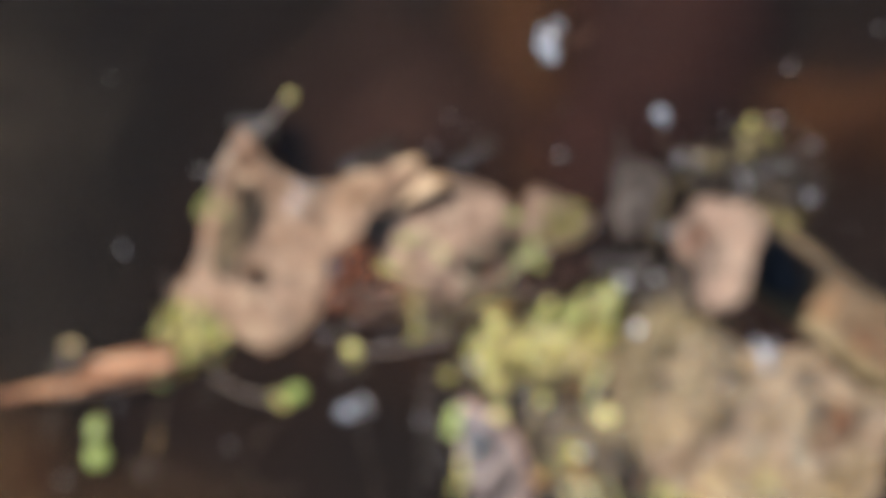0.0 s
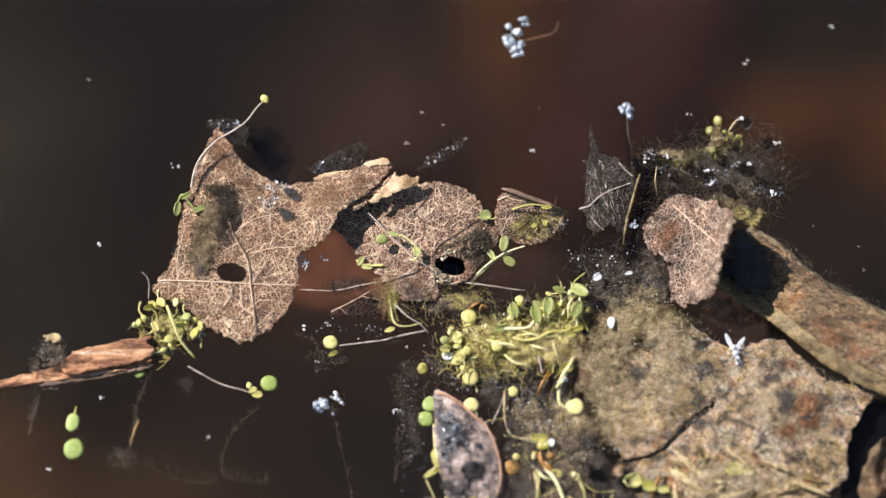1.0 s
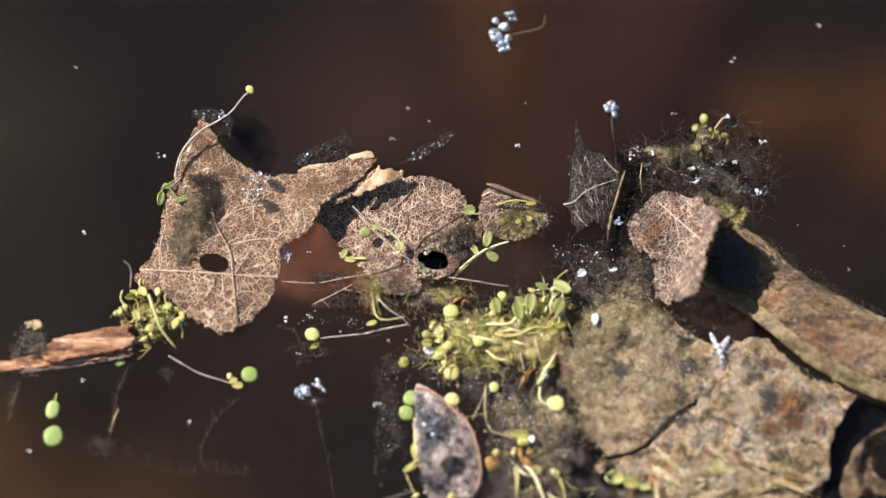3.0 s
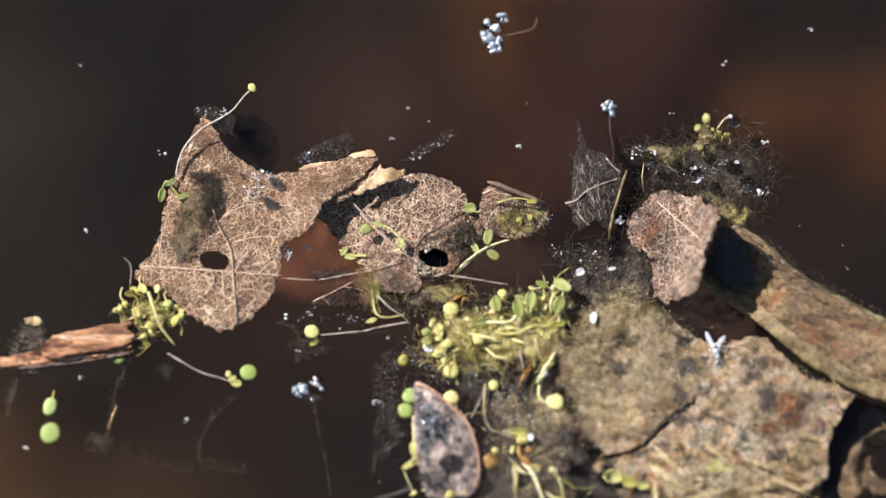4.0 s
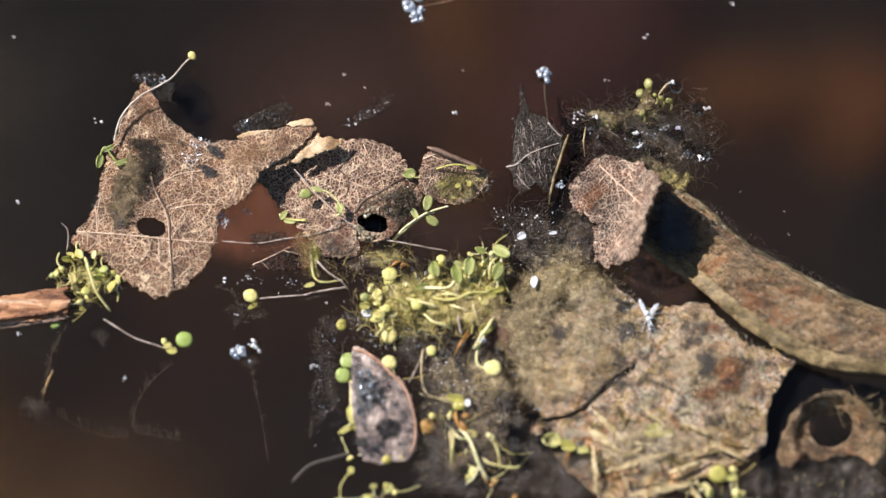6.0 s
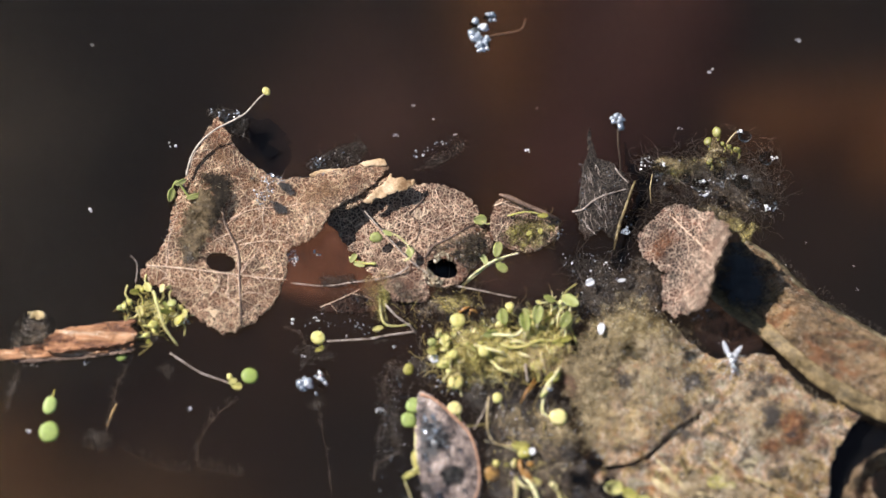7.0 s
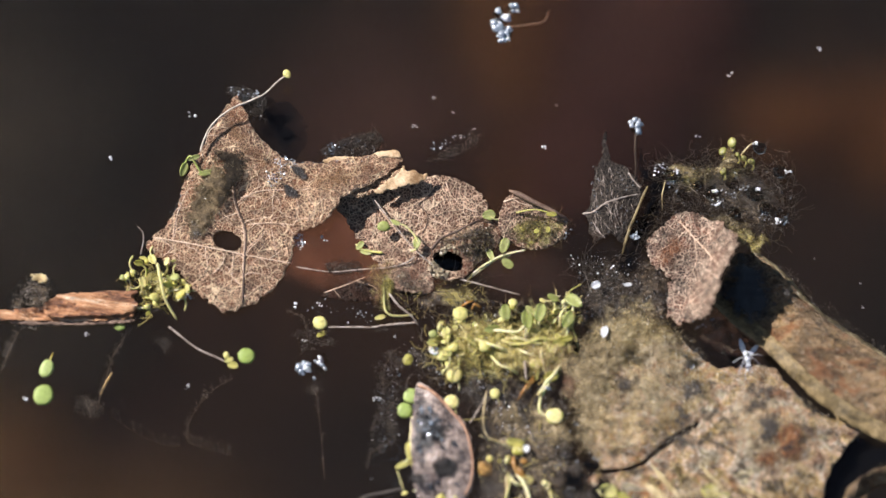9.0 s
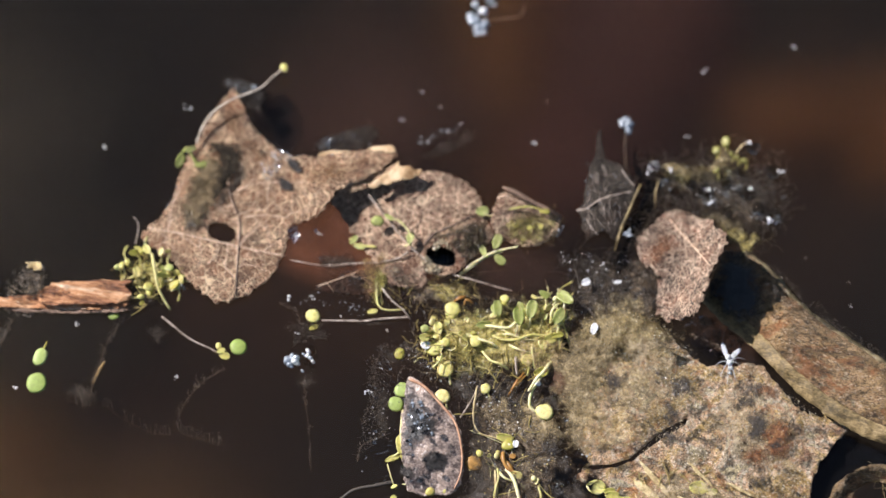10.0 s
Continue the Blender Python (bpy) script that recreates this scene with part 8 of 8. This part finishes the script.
# ---- the dead midge ----
def midge():
    x, y = (51.3, -18.6)
    ob = thing("midge", x, y, "midge", "dead pale midge afloat with spread legs", "insect")
    part("body", lumps([(x - 0.2, y + 0.6, 1.4, 0.65), (x + 0.2, y - 0.3, 1.4, 0.7), (x + 0.4, y - 1.3, 1.3, 0.5), (x + 0.5, y - 2.2, 1.2, 0.36)], None, 2.0, 0.2), "insect", ob)
    for a, b in (((-1.6, 3.0), 25), ((1.6, 2.2), -35)):
        part("wing", lens(x + a[0] * 0.6, y + a[1] * 0.6, 1.6, 0.45, 1.45, b, 0.08, (5, 5), 0.05), "insect", ob, "pale folded wing")
    for i, (a, b) in enumerate(((2.8, 0.6), (2.4, -1.0), (1.6, -3.4), (0.2, -4.4), (-1.2, -3.2), (-2.4, -1.4))):
        part("leg", tube(flow([(x, y - 0.3, 1.4), (x + a * 0.5, y + b * 0.5 + 0.4, 1.9), (x + a, y + b, 0.9)], 5), 0.08, None, 5, 0.6), "insect", ob)


midge()


# ---- threads under the surface ----
def fuzzy_thread(line, radius, material, drift_with, label, seed, fuzz=1.0):
    """A hair-thin thread that hangs in the water, with fluff and crumbs clinging to it in clumps."""
    path = flow(line, 7)
    ob = thing("water_thread", line[0][0], line[0][1], drift_with, label, "thread", "threads in the water")
    part("strand", tube(path, radius, None, 5, 0.6, 1.0, seed), material, ob)
    rnd, pieces = random.Random(int(seed * 10)), []
    for k, q in enumerate(path):
        much = fuzz * (0.5 + noise.noise(Vector((k * 0.35, seed, 2.0))))
        if much > 0.25:
            spot = oval(q.x, q.y, 0.75 * much + 0.15, 0.65 * much + 0.15, 6, rnd.uniform(0, 90))
            pieces += [fibres(spot, 1 + int(4 * much), 0.7, 0.022, int(seed * 100) + k, q.z - 0.2, 0.4, None, 1.2), grains(spot, 1 + int(5 * much), 0.08, int(seed * 77) + k, q.z - 0.2, 0.4)]
    if pieces:
        heap("fluff", "fuzz", pieces, drift_with, "grey-brown fluff clinging to the thread", "", ob)


for k, (line, r, material, fuzz) in enumerate((
        ([up((-51.8, -22.3), -0.5), up((-52.6, -25.2), -1.2), up((-53.8, -28.1), -2.4), up((-54.4, -33.0), -4.0), up((-55.2, -37.6), -5)], 0.09, "fuzz", 1.2),
        ([up((-53.4, -30.5), -3), up((-54.2, -32.6), -3.4), up((-54.8, -34.6), -3.8)], 0.22, "straw", 0.6),
        ([up((-54.0, -37.0), -4), up((-57.0, -36.4), -5), up((-55.0, -38.4), -5), up((-58.0, -38.0), -5)], 0.05, "haze_thread", 2.2),
        ([up((-32.6, -28.6), -2), up((-36.2, -31.6), -4), up((-38.6, -36.4), -6), up((-38.2, -39.8), -7), up((-35.0, -40.5), -7), up((-30.4, -41.0), -7)], 0.05, "fuzz", 0.9),
        ([up((-52.0, -37.8), -6), up((-47.6, -39.8), -7), up((-43.0, -41.0), -7), up((-39.6, -40.7), -7)], 0.05, "fuzz", 0.7),
        ([up((-70.8, -26.1), -1), up((-71.7, -29.6), -2), up((-72.6, -33.2), -3)], 0.12, "thread", 1.0),
        ([up((-18.9, -30.6), -1.6), up((-18.3, -33.7), -3.2), up((-17.4, -37.0), -5), up((-16.4, -41.2), -7), up((-15.4, -46.4), -9)], 0.05, "fuzz", 0.5),
        ([up((-4.3, -36.7), -0.5), up((-7.8, -38.7), -1.5), up((-8.3, -41.7), -2)], 0.08, "thread", 0.8),
        ([up((-6.6, -20.6), -0.3), up((-7.6, -24.6), -0.6), up((-7.0, -29.6), -0.8), up((-8.4, -34.6), -1.0)], 0.05, "fuzz", 1.6),
        ([up((-26.0, -15.4), -0.3), up((-22.6, -16.8), -0.4), up((-21.6, -20.6), -0.6)], 0.05, "fuzz", 1.2))):
    fuzzy_thread(line, r, material, "left" if line[0][0] < -30 else "pupa" if -20 < line[0][0] < -18 else "centre", "thin fuzzy brown thread hanging in the water", 3.0 + k, fuzz)
for x, y, rx, ry, turn in ((-56.2, -37.4, 3.6, 2.0, -15), (*(-19.2, -28.8), 3.0, 2.6, 0), (*(-45.0, -24.5), 2.2, 3.0, 20), (*(-71.7, -29.1), 1.5, 4.0, -12), (*(-8.4, -16.4), 5.0, 1.2, 12), (*(-20.8, -13.8), 2.2, 1.4, 30), (*(-5.3, -32.7), 2.6, 6.0, 10), (*(53.9, -10.7), 6.0, 1.2, 18)):
    slime("water_fluff", oval(x, y, rx, ry, 9, turn), lambda a, b: 0.0, "haze", "left" if x < -30 else "centre" if x < 30 else "right", "faint grey fluff hanging in the water", seed=70.0 + rx, ragged=0.6, fade=min(rx, ry) * 0.8, lift=0.1, step=0.6)


# ---- drifting: the whole raft slides and turns slowly, and its pieces shift a little on it ----
COURSE = {}


def drift(name, pivot, rows):
    """How one part of the raft floats along. Rows of seconds, x, y in mm and the turn in degrees about the pivot."""
    COURSE[name] = (pivot, rows)


drift("left", (-33, -2), [(0, 2.52, -0.02, 0.18), (0.1, 1.43, 0.72, 0.18), (0.2, 0.16, 1.23, 0.18), (0.3, -0.71, 1.71, 0.18), (0.4, -0.42, 1, 0.18), (0.5, -0.03, 0.63, 0.18), (1, 0, 0, 0), (1.5, -0.37, -0.2, -0.22), (2, -0.03, -0.68, -0.26), (2.5, -1.02, 0.06, -0.58), (2.7, -1, 0.9, -0.72), (4, -0.9, 1.21, -1.6), (4.5, -0.39, 1.55, -1.59), (5, 0.23, -0.19, -1.84), (5.5, -4.41, 2.74, -1.86), (5.7, -4.8, 2.87, -2.17), (6.8, -2.16, 2.78, -3.87), (7, -0.57, 2.17, -4.18), (7.5, -1.22, 3.01, -5.56), (8, -0.15, 3.72, -7), (8.5, -0.08, 4.48, -7.9), (9, -0.27, 5.12, -9.01), (9.5, -0.35, 5.73, -9.72), (10, -0.44, 6, -10.08)])
drift("centre", (6, -14), [(0, 1.21, 0.17, 0.25), (0.1, 0.29, 0.9, 0.25), (0.2, -0.51, 1.36, 0.25), (0.3, -0.87, 1.75, 0.25), (0.4, -0.31, 0.96, 0.25), (0.5, 0.1, 0.77, 0.25), (1, 0, 0, 0), (1.5, -0.58, -0.11, -0.09), (2, -0.43, -0.68, -0.28), (2.5, -1.22, -0.22, -0.72), (2.7, -1.09, 0.13, -0.81), (4, -1.15, 0.48, -1.4), (4.5, -0.5, 0.49, -1.49), (5, -0.33, -1.24, -1.57), (5.5, -4.61, 1.98, -1.63), (5.7, -4.76, 2.48, -1.9), (6.8, -2.23, 1.2, -3.35), (7, -0.88, -0.09, -3.61), (7.5, -1.66, -0.11, -4.47), (8, -0.79, -0.12, -5.51), (8.5, -1.02, 0.08, -6.2), (9, -1.5, 0.37, -7.06), (9.5, -1.88, 0.55, -7.73), (10, -1.89, 0.57, -7.92)])
drift("right", (45, -10), [(0, -0.08, -0.07, -0.29), (0.1, -0.85, 0.7, -0.29), (0.2, -1.2, 1.27, -0.29), (0.3, -1.05, 1.74, -0.29), (0.4, -0.2, 0.97, -0.29), (0.5, 0.35, 0.65, -0.29), (1, 0, 0, 0), (1.5, -0.73, -0.18, -0.38), (2, -0.6, -0.79, -0.65), (2.5, -1.18, -0.56, -0.71), (2.7, -0.72, -0.13, -0.72), (4, -1.08, -0.21, -0.79), (4.5, -0.32, -0.3, -1.05), (5, -0.62, -2.17, -0.89), (5.5, -4.28, 1.27, -0.98), (5.7, -4.26, 1.91, -1.27), (6.8, -1.94, 0.44, -2.87), (7, -0.47, -1.31, -3.16), (7.5, -0.97, -1.71, -3.46), (8, -0.03, -2.63, -4.85), (8.5, -0.15, -2.93, -5.43), (9, -0.71, -3.43, -6.49), (9.5, -1.15, -3.67, -7.06), (10, -1.32, -3.66, -6.88)])
drift("far", (31, 14), [(0, 0.51, -0.62, 0.25), (0.1, -0.35, 0.19, 0.25), (0.2, -0.93, 0.92, 0.25), (0.3, -0.99, 1.65, 0.25), (0.4, -0.23, 1.05, 0.25), (0.5, 0.14, 0.86, 0.25), (1, 0, 0, 0), (1.5, -0.64, -0.33, -0.09), (2, -0.41, -1, -0.28), (2.5, -0.95, -0.53, -0.72), (2.7, -0.79, 0.02, -0.81), (4, -0.3, -0.05, -1.4), (4.5, 0.49, 0.23, -1.49), (5, 0.53, -1.79, -1.57), (5.5, -3.25, 1.57, -1.63), (5.7, -3.38, 2.18, -1.9), (6.8, -1.52, 1.57, -3.35), (7, 0.3, -0.35, -3.61), (7.5, -0.01, -0.58, -4.47), (8, 1.31, -1.27, -5.51), (8.5, 1.51, -1.4, -6.2), (9, 1.61, -1.8, -7.06), (9.5, 1.72, -1.86, -7.73), (10, 1.72, -1.84, -7.92)])
drift("blob", (13, 40), [(0, 1.97, -1.73, 0.25), (0.1, 0.9, -0.74, 0.25), (0.2, 0, 0.34, 0.25), (0.3, -0.42, 1.46, 0.25), (0.4, 0.21, 1.03, 0.25), (0.5, 1.2, 0.88, 0.25), (1, 0, 0, 0), (1.5, -0.72, -0.49, -0.09), (2, -0.22, -1.02, -0.28), (2.5, -0.65, -0.28, -0.72), (2.7, -0.08, 0.45, -0.81), (4, -1.83, -0.14, -1.4), (4.5, -1.89, 0.45, -1.49), (5, -2.99, -1.91, -1.57), (5.5, -7.42, 0.35, -1.63), (5.7, -8.42, 0.64, -1.9), (6.8, -7, 2.63, -3.35), (7, -4.84, 1.53, -3.61), (7.5, -4.89, 2.71, -4.47), (8, -2.74, 2.63, -5.51), (8.5, -1.91, 2.84, -6.2), (9, -1.79, 2.68, -7.06), (9.5, -2.95, 3.34, -7.73), (10, -4.87, 3.55, -7.92)])
drift("pin", (33, 26), [(0, 1.34, -1.28, 0.25), (0.1, 0.35, -0.36, 0.25), (0.2, -0.33, 0.57, 0.25), (0.3, -0.51, 1.51, 0.25), (0.4, 0.27, 0.99, 0.25), (0.5, 0.67, 0.81, 0.25), (1, 0, 0, 0), (1.5, -0.61, -0.63, -0.09), (2, -0.27, -1.14, -0.28), (2.5, -0.84, -0.73, -0.72), (2.7, -0.58, -0.33, -0.81), (4, -1.09, -0.44, -1.4), (4.5, -0.56, -0.18, -1.49), (5, -1.05, -2.51, -1.57), (5.5, -4.93, 0.94, -1.63), (5.7, -5.34, 1.36, -1.9), (6.8, -2.25, 0.39, -3.35), (7, -0.43, -1.33, -3.61), (7.5, -0.35, -1.38, -4.47), (8, 1.37, -2.02, -5.51), (8.5, 1.89, -2.29, -6.2), (9, 1.85, -2.79, -7.06), (9.5, 1.62, -2.94, -7.73), (10, 1.35, -3.13, -7.92)])
drift("midge", (51, -19), [(0, -0.25, 0.32, 0.25), (0.1, -0.99, 1.03, 0.25), (0.2, -1.3, 1.44, 0.25), (0.3, -1.07, 1.77, 0.25), (0.4, -0.17, 0.94, 0.25), (0.5, 0.3, 0.58, 0.25), (1, 0, 0, 0), (1.5, -0.49, 0.1, -0.09), (2, 0, -0.23, -0.28), (2.5, -0.72, 0.01, -0.72), (2.7, -0.61, -0.23, -0.81), (4, -1.59, -0.49, -1.4), (4.5, -1.22, -0.87, -1.49), (5, -2.03, -3.13, -1.57), (5.5, -5.96, 0.37, -1.63), (5.7, -6.21, 1.08, -1.9), (6.8, -1.67, 0.48, -3.35), (7, 0.41, -0.71, -3.61), (7.5, 1.52, -0.02, -4.47), (8, 3.11, -0.28, -5.51), (8.5, 3.16, -0.39, -6.2), (9, 2.2, -1.02, -7.06), (9.5, 1.22, -1.82, -7.73), (10, 0.4, -2.33, -7.92)])
drift("pupa", (-20, -28), [(0, 2, 0.63, 0.25), (0.1, 0.99, 1.3, 0.25), (0.2, -0.08, 1.6, 0.25), (0.3, -0.76, 1.8, 0.25), (0.4, -0.38, 0.91, 0.25), (0.5, -0.05, 0.37, 0.25), (1, 0, 0, 0), (1.5, -0.49, 0.12, -0.09), (2, -0.29, -0.06, -0.28), (2.5, -1.32, 0.65, -0.72), (2.7, -1.08, 1.66, -0.81), (4, -1.58, 1.87, -1.4), (4.5, -1.21, 1.8, -1.49), (5, -0.9, -0.13, -1.57), (5.5, -5.38, 2.88, -1.63), (6.8, -3.05, 4.87, -3.35), (7, -1.7, 4.47, -3.61), (7.5, -2.66, 5.12, -4.47), (8, -1.79, 5.66, -5.51), (8.5, -2.04, 6.18, -6.2), (9, -2.84, 6.64, -7.06), (9.5, -3.55, 6.92, -7.73), (10, -4.05, 7.2, -7.92)])
drift("fleck_left", (-61, 1), [(0, 3.32, -0.3, 0.18), (0.1, 2.14, 0.49, 0.18), (0.2, 0.62, 1.11, 0.18), (0.3, -0.59, 1.7, 0.18), (0.4, -0.5, 1.01, 0.18), (0.5, -0.25, 0.68, 0.18), (1, 0, 0, 0), (1.5, -0.11, -0.25, -0.22), (2, 0.41, -0.6, -0.26), (2.5, -0.5, 0.59, -0.58), (2.7, -0.57, 1.46, -0.72), (4, -0.17, 1.67, -1.6), (4.5, 0.05, 1.92, -1.59), (5, 0.85, -0.22, -1.84), (5.5, -4.19, 2.24, -1.86), (5.7, -5.08, 2.16, -2.17), (6.8, -2.48, 5.96, -3.87), (7, -0.34, 6.97, -4.18), (7.5, -0.48, 10.35, -5.56), (8, 1.48, 12.94, -7), (8.5, 2.12, 14.74, -7.9), (9, 2.21, 15.83, -9.01), (9.5, 2.08, 16.96, -9.72), (10, 1.74, 17.4, -10.08)])
drift("fleck_top", (-4, 25), [(0, 1.52, -1.07, 0.25), (0.1, 0.55, -0.18, 0.25), (0.2, -0.37, 0.71, 0.25), (0.3, -0.85, 1.61, 0.25), (0.4, -0.34, 1.09, 0.25), (1, 0, 0, 0), (1.5, -0.39, -0.47, -0.09), (2, 0.11, -0.98, -0.28), (2.5, -0.47, -0.25, -0.72), (2.7, -0.37, 0.16, -0.81), (4, -0.42, -0.1, -1.4), (4.5, -0.04, 0.32, -1.49), (5, -0.05, -1.86, -1.57), (5.5, -4.29, 1.29, -1.63), (5.7, -5.02, 1.71, -1.9), (7, -0.4, 1.9, -3.61), (7.5, -0.21, 2.52, -4.47), (8, 1.82, 2.52, -5.51), (8.5, 2.34, 2.74, -6.2), (9, 2.29, 2.73, -7.06), (9.5, 1.74, 3.23, -7.73), (10, 1.16, 3.39, -7.92)])
drift("fleck_mid", (16, 18), [(0, 0.9, -0.83, 0.25), (0.1, 0, 0.03, 0.25), (0.2, -0.7, 0.84, 0.25), (0.3, -0.93, 1.64, 0.25), (0.4, -0.28, 1.06, 0.25), (0.5, 0.13, 0.91, 0.25), (1, 0, 0, 0), (1.5, -0.57, -0.3, -0.09), (2, -0.07, -0.96, -0.28), (2.5, -0.8, -0.4, -0.72), (2.7, -0.7, 0.32, -0.81), (4, -0.44, -0.11, -1.4), (4.5, -0.07, 0.15, -1.49), (5, -0.08, -2.17, -1.57), (5.5, -4.12, 1.11, -1.63), (5.7, -4.54, 1.52, -1.9), (6.8, -1.61, 1.83, -3.35), (7, 0.21, 0.6, -3.61), (7.5, 0.21, 1.01, -4.47), (8, 2.01, 0.72, -5.51), (8.5, 2.37, 0.76, -6.2), (9, 2.18, 0.59, -7.06), (9.5, 1.95, 0.75, -7.73), (10, 1.61, 0.88, -7.92)])
drift("fluff", (-48, 15), [(0, 2.9, -0.75, 0.18), (0.1, 1.76, 0.09, 0.18), (0.2, 0.38, 0.88, 0.18), (0.3, -0.65, 1.65, 0.18), (0.4, -0.46, 1.05, 0.18), (0.5, -0.33, 0.58, 0.18), (1, 0, 0, 0), (1.5, -0.14, -0.29, -0.22), (2, 0.38, -0.63, -0.26), (2.5, -0.53, 0.41, -0.58), (2.7, -0.44, 1.12, -0.72), (4, -0.2, 1.51, -1.6), (4.5, 0.33, 1.93, -1.59), (5, 1.13, -0.23, -1.84), (5.5, -3.77, 2.57, -1.86), (5.7, -4.35, 2.67, -2.17), (6.8, -1.43, 4.42, -3.87), (7, 0.73, 4.47, -4.18), (7.5, 0.67, 6.65, -5.56), (8, 2.58, 7.8, -7), (8.5, 3.08, 8.97, -7.9), (9, 3.18, 9.44, -9.01), (9.5, 3.21, 10.11, -9.72), (10, 3.09, 10.41, -10.08)])
drift("pond_left", (-65, -34), [(0, 3.43, 0.82, 0.18), (0.1, 2.24, 1.46, 0.18), (0.2, 0.69, 1.7, 0.18), (0.3, -0.56, 1.83, 0.18), (0.4, -0.51, 0.89, 0.18), (0.5, -0.03, 0.41, 0.18), (1, 0, 0, 0), (1.5, -0.25, 0.13, -0.22), (2, -0.04, -0.36, -0.26), (2.5, -1.38, 0.34, -0.58), (2.7, -1.33, 1.34, -0.72), (4, -1.89, 2.1, -1.6), (4.5, -1.37, 2.12, -1.59), (5, -0.74, 0.82, -1.84), (5.5, -5.39, 3.99, -1.86), (5.7, -5.8, 4.14, -2.17), (6.8, -4.23, 3.59, -3.87), (7, -2.94, 3.83, -4.18), (7.5, -4.39, 5.15, -5.56), (8, -3.94, 7.13, -7), (8.5, -4.19, 8.5, -7.9), (9, -4.78, 9.83, -9.01), (9.5, -5.22, 10.74, -9.72), (10, -5.38, 11.25, -10.08)])


def motions():
    for ob, with_what in DRIFT:
        (px, py), table = COURSE[with_what]
        pivot = Matrix.Translation((px * MM, py * MM, 0))
        base = Matrix.Translation(ob.location)
        walk(ob, [(t, Matrix.Translation((x * MM, y * MM, 0)) @ pivot @ Matrix.Rotation(radians(turn), 4, "Z") @ pivot.inverted() @ base)
                  for t, x, y, turn in table])


motions()
